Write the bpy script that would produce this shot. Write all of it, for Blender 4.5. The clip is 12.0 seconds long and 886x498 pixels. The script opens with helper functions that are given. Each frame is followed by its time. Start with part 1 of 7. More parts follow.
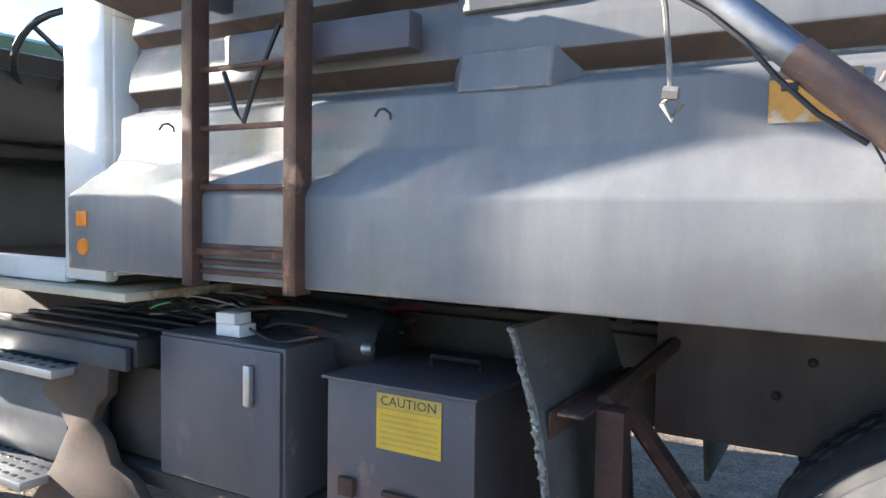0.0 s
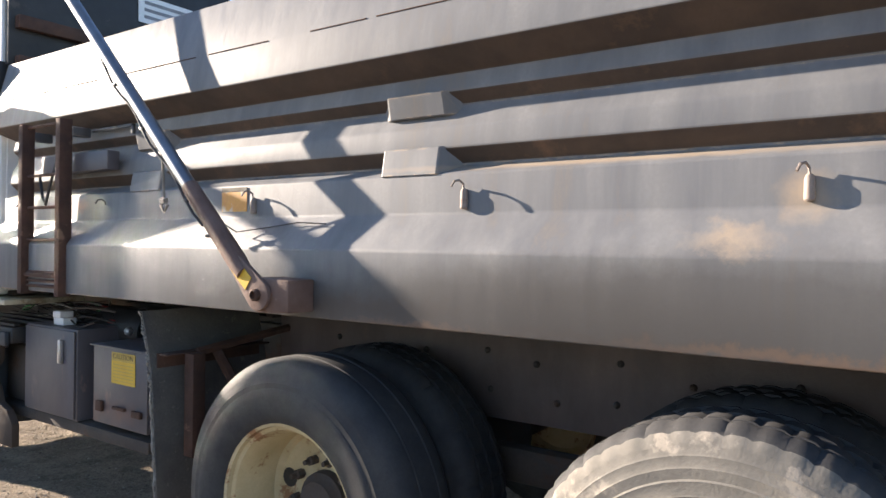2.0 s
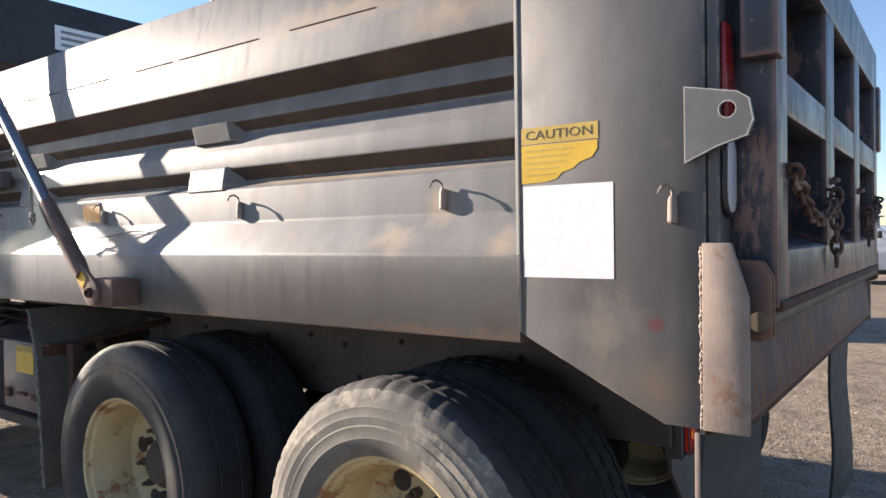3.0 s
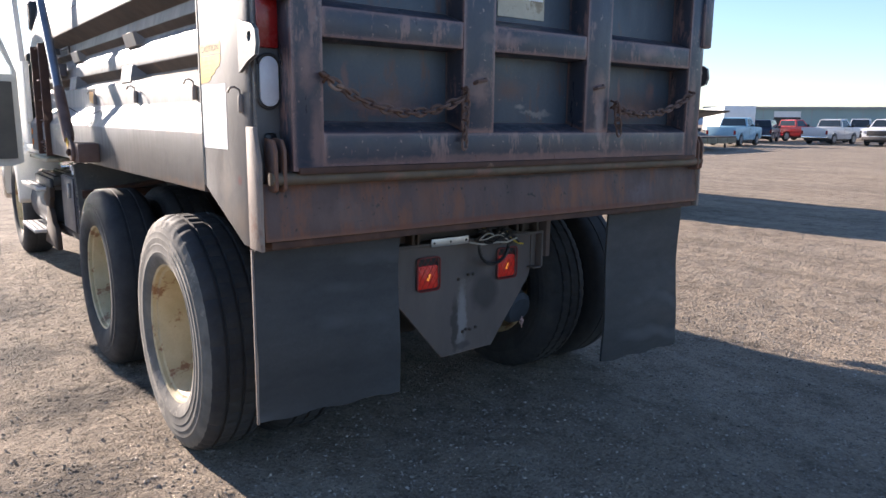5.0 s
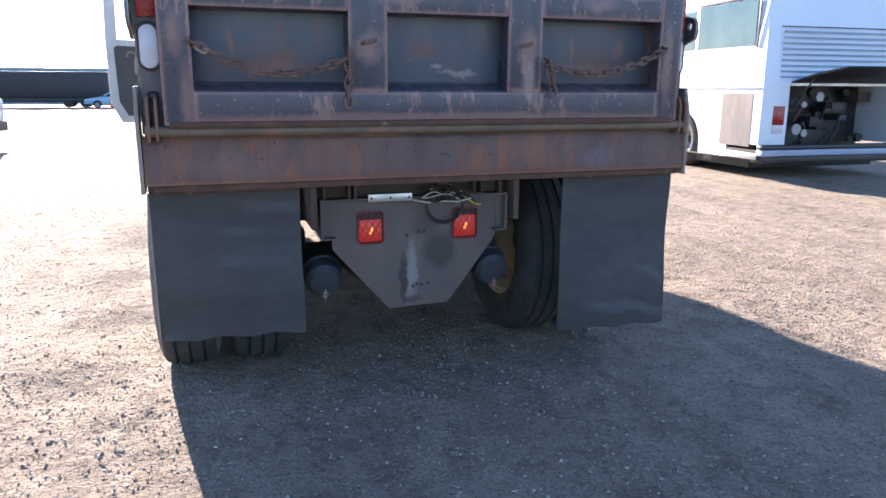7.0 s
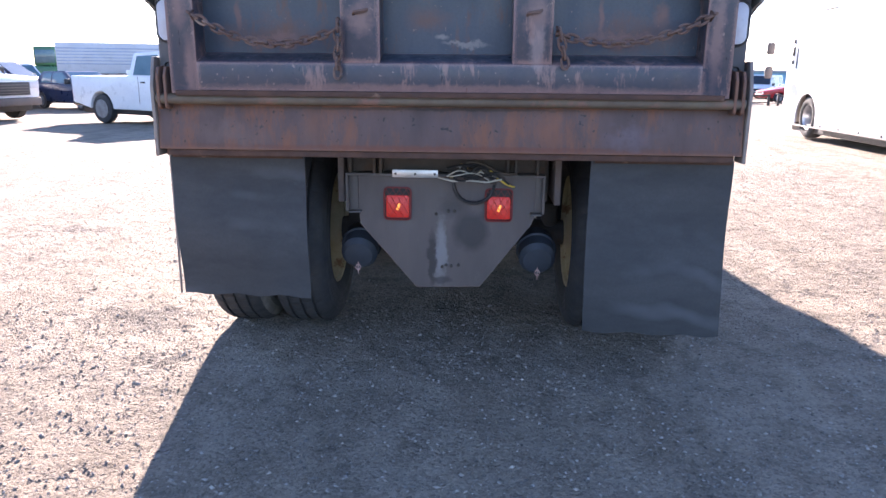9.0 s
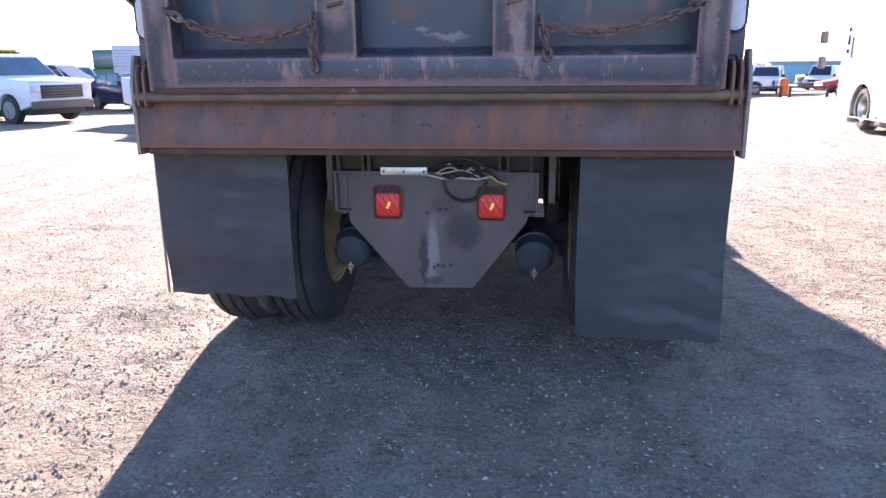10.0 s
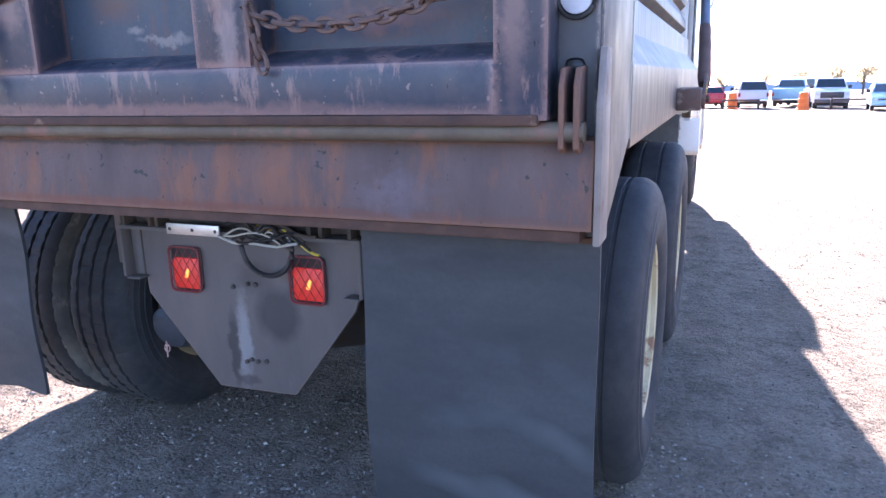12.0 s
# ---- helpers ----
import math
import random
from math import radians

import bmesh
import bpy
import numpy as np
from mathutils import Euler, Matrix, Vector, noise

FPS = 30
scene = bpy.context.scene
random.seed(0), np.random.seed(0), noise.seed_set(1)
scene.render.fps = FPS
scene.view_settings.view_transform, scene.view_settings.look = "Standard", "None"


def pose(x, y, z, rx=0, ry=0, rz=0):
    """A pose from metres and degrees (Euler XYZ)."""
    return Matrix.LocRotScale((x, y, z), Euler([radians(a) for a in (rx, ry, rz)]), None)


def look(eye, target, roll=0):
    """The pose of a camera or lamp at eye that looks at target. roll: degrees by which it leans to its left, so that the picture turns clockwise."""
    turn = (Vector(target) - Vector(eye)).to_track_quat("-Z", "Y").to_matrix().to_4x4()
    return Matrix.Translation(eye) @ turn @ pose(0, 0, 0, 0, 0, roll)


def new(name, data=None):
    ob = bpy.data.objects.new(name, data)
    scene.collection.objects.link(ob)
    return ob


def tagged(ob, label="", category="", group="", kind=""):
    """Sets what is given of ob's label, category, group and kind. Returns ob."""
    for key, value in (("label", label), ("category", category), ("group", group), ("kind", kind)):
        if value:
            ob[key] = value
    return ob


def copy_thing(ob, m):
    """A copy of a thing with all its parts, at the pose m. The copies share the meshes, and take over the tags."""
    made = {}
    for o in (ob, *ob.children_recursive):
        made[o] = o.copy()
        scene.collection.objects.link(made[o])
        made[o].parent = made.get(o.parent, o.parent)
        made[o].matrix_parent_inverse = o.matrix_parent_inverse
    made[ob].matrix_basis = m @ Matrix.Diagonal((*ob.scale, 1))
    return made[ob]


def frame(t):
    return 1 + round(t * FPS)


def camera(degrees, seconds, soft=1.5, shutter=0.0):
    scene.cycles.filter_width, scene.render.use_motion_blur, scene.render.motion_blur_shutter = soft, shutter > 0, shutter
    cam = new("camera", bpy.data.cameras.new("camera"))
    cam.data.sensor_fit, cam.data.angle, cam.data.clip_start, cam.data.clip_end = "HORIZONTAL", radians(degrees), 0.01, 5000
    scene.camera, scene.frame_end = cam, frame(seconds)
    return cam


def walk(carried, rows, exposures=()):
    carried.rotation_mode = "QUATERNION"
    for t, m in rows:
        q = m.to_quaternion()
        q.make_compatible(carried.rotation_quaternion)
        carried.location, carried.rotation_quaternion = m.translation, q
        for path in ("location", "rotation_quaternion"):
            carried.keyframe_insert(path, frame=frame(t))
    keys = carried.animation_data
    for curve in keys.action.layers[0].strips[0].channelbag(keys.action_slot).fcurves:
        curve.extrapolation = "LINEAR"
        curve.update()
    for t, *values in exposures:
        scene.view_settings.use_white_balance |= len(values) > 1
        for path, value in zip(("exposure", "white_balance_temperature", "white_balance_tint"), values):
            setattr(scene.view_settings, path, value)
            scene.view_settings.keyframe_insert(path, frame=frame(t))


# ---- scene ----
cam = camera(63.8, 12.0)
PATH = [
    (0, (-2.53, 2.738, 1.348), (-0.8, 3.736, 1.242), 1.0),
    (0.5, (-2.648, 2.182, 1.408), (-0.916, 3.181, 1.444), 1.4),
    (0.7, (-2.671, 1.964, 1.415), (-0.985, 3.038, 1.482), 2.5),
    (1, (-2.726, 1.662, 1.421), (-1.078, 2.795, 1.439), 1.4),
    (1.5, (-2.852, 1.143, 1.418), (-1.177, 2.236, 1.404), 1.5),
    (2, (-2.879, 0.6, 1.394), (-1.244, 1.752, 1.387), 0.8),
    (2.5, (-2.857, 0.103, 1.41), (-1.204, 1.226, 1.348), 0.2),
    (3, (-2.786, -0.357, 1.423), (-1.17, 0.821, 1.393), -0.8),
    (3.5, (-2.68, -0.83, 1.392), (-1.149, 0.456, 1.351), -0.1),
    (3.7, (-2.633, -1.022, 1.371), (-1.128, 0.294, 1.312), -0.4),
    (5.3, (-1.961, -2.345, 1.437), (-0.83, -0.739, 1.061), 1.9),
    (5.5, (-1.832, -2.431, 1.422), (-0.741, -0.795, 1.061), 2.6),
    (6, (-1.544, -2.656, 1.428), (-0.662, -0.902, 1.047), 0.6),
    (6.5, (-1.264, -2.859, 1.447), (-0.528, -1.048, 1.024), 2.8),
    (6.7, (-1.15, -2.886, 1.445), (-0.464, -1.06, 1.005), 1.8),
    (8.3, (-0.131, -3.0, 1.392), (0.042, -1.075, 0.878), 1.8),
    (8.5, (-0.037, -2.976, 1.395), (0.059, -1.045, 0.884), 2.2),
    (9, (0.131, -2.949, 1.376), (0.041, -1.014, 0.879), 0.5),
    (9.5, (0.279, -2.941, 1.376), (0.102, -1.012, 0.879), 2.2),
    (10, (0.401, -2.82, 1.363), (0.171, -0.899, 0.857), -0.5),
    (10.5, (0.529, -2.578, 1.382), (0.194, -0.668, 0.908), -1.6),
    (11, (0.788, -2.255, 1.359), (0.326, -0.355, 0.941), -1.7),
    (11.5, (1.121, -1.889, 1.342), (0.583, -0.008, 0.926), -0.4),
    (12, (1.457, -1.459, 1.345), (0.734, 0.348, 0.885), -1.3),
]
EXPOSURES = [(0.0, 2.5, 6050, 12), (0.7, 2.4, 6150, 12), (1.5, 2.17, 6500, 15), (2.0, 1.97, 6700, 16), (2.5, 1.78, 6700, 17), (3.5, 1.5, 6700, 17), (5.3, 1.85, 6350, 20), (5.5, 2.0, 6350, 20), (6.0, 2.23, 6300, 20), (8.5, 2.78, 6200, 27), (10.0, 2.75, 6200, 29), (10.5, 2.8, 6150, 30), (12.0, 3.2, 5950, 31)]
walk(cam, [(t, look(eye, target, roll)) for t, eye, target, roll in PATH], EXPOSURES)

# ---- world, sun ----
SUN_TO = Vector((-0.188, 1.0, 0.33)).normalized()
world = bpy.data.worlds.new("sky")
scene.world = world
world.use_nodes = True
wn = world.node_tree.nodes
sky = wn.new("ShaderNodeTexSky")
sky.sky_type = "NISHITA"
sky.sun_disc = False
sky.sun_elevation = math.asin(SUN_TO.z)
sky.sun_rotation = math.atan2(SUN_TO.x, SUN_TO.y)
sky.dust_density = 0.2
sky.ozone_density = 3.5
world.node_tree.links.new(sky.outputs[0], wn["Background"].inputs[0])
wn["Background"].inputs[1].default_value = 0.078
sun_data = bpy.data.lights.new("sun", "SUN")
sun_data.energy, sun_data.angle, sun_data.color = 5.0, radians(0.53), (1.0, 0.89, 0.73)
sun = new("sun", sun_data)
sun.matrix_world = look(SUN_TO * 30, (0, 0, 0))


# ---- materials ----
def surf(name, base, second=None, spots=None, scale=2.0, fine=60.0, rough=0.6, rough2=None, metal=0.0, bump=0.15,
         streak=1.0, amount=0.26, spot_amount=0.35, spot_scale=5.0, alpha_random=0.0, bump_scale=None, spot_edge=0.06,
         wear=None, wear_r=0.012, wear_amount=0.5, chips=None, chip_scale=38.0, chip_amount=0.2, waves=None, shine=0.5):
    m = bpy.data.materials.new(name)
    m.use_nodes = True
    nt = m.node_tree
    n, l = nt.nodes, nt.links
    b = n["Principled BSDF"]
    second = second or tuple(c * 0.75 for c in base)
    tc = n.new("ShaderNodeTexCoord")
    mp = n.new("ShaderNodeMapping")
    mp.inputs["Scale"].default_value = (1, 1, streak)
    l.new(tc.outputs["Object"], mp.inputs[0])

    def noisy(sc, det, src=mp, ro=0.6):
        k = n.new("ShaderNodeTexNoise")
        k.inputs["Scale"].default_value, k.inputs["Detail"].default_value, k.inputs["Roughness"].default_value = sc, det, ro
        l.new(src.outputs[0] if src is mp else src.outputs["Object"], k.inputs[0])
        return k

    def ramp(src, lo, hi):
        k = n.new("ShaderNodeMapRange")
        k.inputs[1].default_value, k.inputs[2].default_value = lo, hi
        l.new(src.outputs[0], k.inputs[0])
        return k

    def mix(fac, a, c):
        k = n.new("ShaderNodeMix")
        k.data_type = "RGBA"
        if fac is not None:
            l.new(fac.outputs[0], k.inputs[0])
        for i, v in ((6, a), (7, c)):
            if isinstance(v, tuple):
                k.inputs[i].default_value = (*v, 1)
            else:
                l.new(v.outputs[2] if v.bl_idname == "ShaderNodeMix" else v.outputs[0], k.inputs[i])
        return k

    big = ramp(noisy(scale, 5), 0.5 - amount / 2, 0.5 + amount / 2)
    col = mix(big, base, second)
    small = noisy(fine, 4, tc)
    grain = ramp(small, 0.25, 0.75)
    dark = tuple(c * 0.7 for c in base)
    k = mix(None, col, dark)
    g2 = n.new("ShaderNodeMath")
    g2.operation = "MULTIPLY"
    g2.inputs[1].default_value = 0.45
    l.new(grain.outputs[0], g2.inputs[0])
    l.new(g2.outputs[0], k.inputs[0])
    col = k
    if spots:
        sp = ramp(noisy(spot_scale, 7, mp, 0.7), 0.675 - 0.35 * spot_amount, 0.675 - 0.35 * spot_amount + spot_edge)
        col = mix(sp, col, spots)
    if chips:
        col = mix(ramp(noisy(chip_scale, 3, tc, 0.5), 0.72 - 0.3 * chip_amount, 0.74 - 0.3 * chip_amount), col, chips)
    if waves:
        wv = n.new("ShaderNodeTexWave")
        wv.inputs["Scale"].default_value, wv.inputs["Distortion"].default_value, wv.inputs["Detail"].default_value = 2.2, 9.0, 3.0
        wv.inputs["Detail Scale"].default_value = 0.6
        wv.bands_direction = "Z"
        l.new(tc.outputs["Object"], wv.inputs[0])
        lo = ramp(noisy(2.0, 3, tc), 0.45, 0.7)
        mul = n.new("ShaderNodeMath")
        mul.operation = "MULTIPLY"
        wr = n.new("ShaderNodeMapRange")
        wr.inputs[1].default_value, wr.inputs[2].default_value = 0.6, 1.0
        l.new(wv.outputs["Fac"], wr.inputs[0])
        l.new(wr.outputs[0], mul.inputs[0])
        l.new(lo.outputs[0], mul.inputs[1])
        col = mix(mul, col, waves)
    if wear:
        # paint rubbed off along the edges, broken up by noise
        bv = n.new("ShaderNodeBevel")
        bv.samples = 6
        bv.inputs["Radius"].default_value = wear_r
        ge = n.new("ShaderNodeNewGeometry")
        dt = n.new("ShaderNodeVectorMath")
        dt.operation = "DOT_PRODUCT"
        l.new(bv.outputs[0], dt.inputs[0])
        l.new(ge.outputs["Normal"], dt.inputs[1])
        em = n.new("ShaderNodeMapRange")
        em.inputs[1].default_value, em.inputs[2].default_value = 0.995, 0.93
        l.new(dt.outputs["Value"], em.inputs[0])
        br = ramp(noisy(16, 6, tc, 0.7), 0.62 - 0.35 * wear_amount, 0.72 - 0.35 * wear_amount)
        mm = n.new("ShaderNodeMath")
        mm.operation = "MULTIPLY"
        l.new(em.outputs[0], mm.inputs[0])
        l.new(br.outputs[0], mm.inputs[1])
        col = mix(mm, col, wear)
    if alpha_random:
        oi = n.new("ShaderNodeNewGeometry")
        hv = n.new("ShaderNodeHueSaturation")
        rr = n.new("ShaderNodeMapRange")
        rr.inputs[3].default_value, rr.inputs[4].default_value = 1 - alpha_random, 1 + alpha_random
        l.new(oi.outputs["Random Per Island"], rr.inputs[0])
        l.new(rr.outputs[0], hv.inputs["Value"])
        l.new(col.outputs[2], hv.inputs["Color"])
        l.new(hv.outputs[0], b.inputs["Base Color"])
    else:
        l.new(col.outputs[2], b.inputs["Base Color"])
    rg = n.new("ShaderNodeMapRange")
    rg.inputs[1].default_value, rg.inputs[2].default_value = 0.3, 0.7
    rg.inputs[3].default_value, rg.inputs[4].default_value = rough, rough2 if rough2 is not None else min(1, rough + 0.15)
    l.new(noisy(scale * 3, 4).outputs[0], rg.inputs[0])
    l.new(rg.outputs[0], b.inputs["Roughness"])
    b.inputs["Metallic"].default_value = metal
    b.inputs["Specular IOR Level"].default_value = shine
    if bump:
        bp = n.new("ShaderNodeBump")
        bp.inputs["Strength"].default_value, bp.inputs["Distance"].default_value = bump, 0.004
        src = noisy(bump_scale, 5, tc) if bump_scale else small
        l.new(src.outputs[0], bp.inputs["Height"])
        l.new(bp.outputs[0], b.inputs["Normal"])
    return m


def glass(name, tint=(0.75, 0.85, 0.88), rough=0.02):
    m = bpy.data.materials.new(name)
    m.use_nodes = True
    b = m.node_tree.nodes["Principled BSDF"]
    b.inputs["Base Color"].default_value = (*tint, 1)
    b.inputs["Roughness"].default_value = rough
    b.inputs["Transmission Weight"].default_value = 1.0
    b.inputs["IOR"].default_value = 1.2
    return m


STEEL = surf("weathered_grey_steel_paint", (0.215, 0.216, 0.216), (0.12, 0.125, 0.137), (0.27, 0.22, 0.16), scale=8, fine=90,
             rough=0.4, rough2=0.6, streak=0.14, amount=0.4, spot_amount=0.3, spot_scale=4, bump=0.06, spot_edge=0.3,
             wear=(0.42, 0.33, 0.24), wear_amount=0.45, shine=0.25)
# dark rust brown; also carries the shade under the ribs as colour
GROOVE = surf("dark_rust_and_groove_shade", (0.085, 0.056, 0.039), (0.05, 0.035, 0.027), (0.15, 0.09, 0.055), scale=4, fine=90, rough=0.75,
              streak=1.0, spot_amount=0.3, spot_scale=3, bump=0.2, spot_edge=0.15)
POST = surf("dark_grey_post_paint", (0.105, 0.105, 0.11), (0.062, 0.062, 0.067), (0.18, 0.145, 0.115), scale=3.5, fine=120, rough=0.42,
            rough2=0.65, streak=0.5, amount=0.22, spot_amount=0.3, spot_scale=5, spot_edge=0.25, bump=0.06, wear=(0.3, 0.25, 0.2), wear_amount=0.4)
NAVY = surf("chipped_navy_paint", (0.026, 0.038, 0.062), (0.062, 0.056, 0.066), (0.2, 0.125, 0.115), scale=7, fine=70, rough=0.26,
            rough2=0.5, streak=0.3, amount=0.3, spot_amount=0.34, spot_scale=13, bump=0.18, spot_edge=0.06,
            wear=(0.25, 0.15, 0.135), wear_r=0.03, wear_amount=0.85, chips=(0.2, 0.15, 0.14), chip_scale=45, chip_amount=0.12)
NAVY_PANEL = surf("faded_navy_sheet", (0.042, 0.062, 0.088), (0.075, 0.092, 0.112), (0.1, 0.062, 0.055), scale=5, fine=80, rough=0.34,
                  rough2=0.58, streak=0.3, amount=0.45, spot_amount=0.36, spot_scale=11, bump=0.15, spot_edge=0.1, chips=(0.16, 0.13, 0.125), chip_scale=55, chip_amount=0.06)
RUSTY = surf("rusted_apron_paint", (0.135, 0.085, 0.074), (0.066, 0.045, 0.042), (0.19, 0.08, 0.045), scale=6, fine=70, rough=0.6,
             rough2=0.8, streak=0.3, amount=0.4, spot_amount=0.48, spot_scale=8, bump=0.35, spot_edge=0.14, wear=(0.2, 0.09, 0.05), wear_r=0.025, wear_amount=0.9,
             chips=(0.04, 0.032, 0.03), chip_scale=45, chip_amount=0.15)
RUST = surf("brown_rust", (0.105, 0.052, 0.034), (0.055, 0.03, 0.023), (0.22, 0.13, 0.085), scale=9, fine=140, rough=0.8, bump=0.5,
            spot_amount=0.2)
RUST_ARM = surf("rusted_steel_plate", (0.175, 0.11, 0.088), (0.11, 0.06, 0.045), (0.27, 0.19, 0.15), scale=7, fine=120, rough=0.7,
                bump=0.35, spot_amount=0.25)
BRONZE = surf("dull_olive_pipe", (0.15, 0.115, 0.075), (0.1, 0.07, 0.05), (0.19, 0.1, 0.07), scale=8, fine=120, rough=0.6, bump=0.15)
TAN_PLATE = surf("bare_weathered_plate", (0.3, 0.24, 0.2), (0.2, 0.16, 0.14), (0.2, 0.12, 0.09), scale=8, fine=140, rough=0.6, bump=0.2)
GALV = surf("galvanised_pipe", (0.25, 0.27, 0.3), (0.16, 0.17, 0.19), scale=6, fine=150, rough=0.35, rough2=0.5, metal=0.7, bump=0.05)
ALU = surf("bright_aluminium", (0.62, 0.62, 0.62), (0.45, 0.45, 0.46), scale=6, fine=150, rough=0.3, rough2=0.45, metal=0.8, bump=0.08)
BLACK = surf("black_painted_steel", (0.018, 0.018, 0.02), (0.03, 0.03, 0.032), (0.06, 0.05, 0.045), scale=4, fine=110, rough=0.5,
             spot_amount=0.16, bump=0.1)
BOXPAINT = surf("charcoal_box_paint", (0.115, 0.106, 0.118), (0.075, 0.07, 0.08), (0.18, 0.13, 0.12), scale=3, fine=110, rough=0.42,
                rough2=0.55, streak=0.5, spot_amount=0.16, spot_scale=8, bump=0.06, wear=(0.14, 0.12, 0.115), wear_amount=0.5)
WELL = surf("rust_brown_inner_panel", (0.18, 0.135, 0.12), (0.095, 0.073, 0.066), (0.19, 0.12, 0.085), scale=3, fine=90, rough=0.75, streak=0.5,
            spot_amount=0.2, bump=0.2, spot_edge=0.2)
GRIME = surf("grimy_chassis", (0.06, 0.048, 0.041), (0.085, 0.068, 0.056), (0.08, 0.05, 0.035), scale=5, fine=90, rough=0.75, bump=0.4)
RUBBER = surf("worn_tyre_rubber", (0.026, 0.027, 0.03), (0.045, 0.044, 0.043), scale=6, fine=120, rough=0.7, rough2=0.9, bump=0.2)
DUSTY_RUBBER = surf("dusty_tyre_sidewall", (0.2, 0.185, 0.16), (0.11, 0.105, 0.095), (0.28, 0.25, 0.21), scale=7, fine=120, rough=0.85,
                    bump=0.25, spot_amount=0.3)
FLAP = surf("rubber_mud_flap", (0.03, 0.033, 0.036), (0.05, 0.052, 0.054), (0.075, 0.075, 0.075), scale=2.5, fine=80, rough=0.6,
            rough2=0.75, streak=2.5, spot_amount=0.12, spot_scale=3, bump=0.1, spot_edge=0.3, waves=(0.07, 0.075, 0.08))
OLDFLAP = surf("scuffed_black_belt", (0.1, 0.094, 0.088), (0.16, 0.147, 0.13), (0.2, 0.18, 0.155), scale=5, fine=90, rough=0.8,
               spot_amount=0.22, spot_scale=30, bump=0.5)
RIM = surf("cream_rim_paint", (0.58, 0.48, 0.29), (0.45, 0.36, 0.2), (0.26, 0.13, 0.06), scale=7, fine=120, rough=0.5, spot_amount=0.35,
           spot_scale=9, bump=0.1)
WHITE = surf("white_vehicle_paint", (0.78, 0.79, 0.8), (0.7, 0.71, 0.73), scale=1.5, fine=60, rough=0.25, rough2=0.35, bump=0.0)
WHITE_CAB = surf("white_cab_paint", (0.8, 0.8, 0.78), (0.7, 0.7, 0.67), (0.5, 0.46, 0.38), scale=3, fine=80, rough=0.3, spot_amount=0.1, bump=0.02)
CREAM = surf("cream_sill_paint", (0.62, 0.57, 0.44), (0.5, 0.45, 0.34), (0.3, 0.24, 0.16), scale=6, fine=90, rough=0.5, bump=0.05)
PALEBLUE = surf("pale_coach_paint", (0.62, 0.72, 0.8), (0.58, 0.68, 0.77), scale=1, fine=40, rough=0.3, bump=0.0)
GREYBLUE = surf("blue_grey_strip", (0.3, 0.38, 0.5), scale=2, fine=50, rough=0.4, bump=0.0)
PALEGREEN = surf("pale_green_door_paint", (0.62, 0.66, 0.66), (0.54, 0.58, 0.58), scale=3, fine=60, rough=0.35, bump=0.02)
HOOD_GREEN = surf("green_hood_paint", (0.1, 0.19, 0.15), (0.08, 0.16, 0.125), scale=3, fine=80, rough=0.35, bump=0.02)
TRIM = surf("grey_door_trim", (0.1, 0.108, 0.108), (0.075, 0.082, 0.082), scale=4, fine=150, rough=0.7, bump=0.2)
PLASTIC = surf("black_plastic", (0.015, 0.015, 0.017), (0.025, 0.025, 0.027), scale=4, fine=150, rough=0.4, bump=0.05)
GREYPLATE = surf("grey_primed_plate", (0.135, 0.115, 0.106), (0.09, 0.08, 0.076), (0.16, 0.15, 0.145), scale=3, fine=90, rough=0.6,
                 streak=0.3, spot_amount=0.18, spot_scale=5, bump=0.12, spot_edge=0.2)
BLUECAN = surf("blue_grey_chamber", (0.05, 0.06, 0.075), (0.035, 0.042, 0.052), scale=6, fine=90, rough=0.5, bump=0.1)
PINK_PALE = surf("faded_pink_decal", (0.75, 0.56, 0.68), (0.8, 0.72, 0.78), scale=3, fine=60, rough=0.4, bump=0.0)
PINK = surf("pale_pink_paint_mark", (0.6, 0.38, 0.33), scale=8, fine=90, rough=0.6, bump=0.0)
FADED = surf("faded_orange_decal", (0.6, 0.3, 0.05), (0.48, 0.22, 0.04), (0.5, 0.42, 0.3), scale=14, fine=90, rough=0.5, bump=0.0, spot_amount=0.3, spot_scale=12)
YELLOW = surf("faded_yellow_decal", (0.72, 0.47, 0.035), (0.62, 0.38, 0.03), (0.7, 0.55, 0.2), scale=10, fine=90, rough=0.4, bump=0.0, spot_amount=0.12)
TANDECAL = surf("faded_header_decal", (0.58, 0.4, 0.08), (0.46, 0.31, 0.06), scale=10, fine=90, rough=0.5, bump=0.0)
INK = surf("dark_ink", (0.06, 0.05, 0.03), scale=10, fine=90, rough=0.6, bump=0.0)
PAPER = surf("white_sticker", (0.88, 0.88, 0.88), (0.84, 0.84, 0.84), scale=5, fine=50, rough=0.45, bump=0.0)
GREYINK = surf("grey_ink", (0.3, 0.3, 0.32), scale=10, fine=90, rough=0.6, bump=0.0)
AMBER = surf("amber_lens", (0.85, 0.28, 0.02), (0.75, 0.22, 0.02), scale=20, fine=90, rough=0.25, bump=0.0)
REDLENS = surf("red_lens", (0.28, 0.01, 0.01), (0.22, 0.008, 0.008), scale=10, fine=90, rough=0.2, bump=0.0)
WHITELENS = surf("white_lens", (0.6, 0.6, 0.64), (0.5, 0.5, 0.54), scale=10, fine=90, rough=0.25, bump=0.0)
REDSTOP = surf("red_stop_lens", (0.2, 0.014, 0.013), (0.1, 0.009, 0.009), scale=25, fine=120, rough=0.3, bump=0.1)
BULB = surf("lit_bulb", (0.6, 0.2, 0.05), scale=9, fine=90, rough=0.3, bump=0.0)
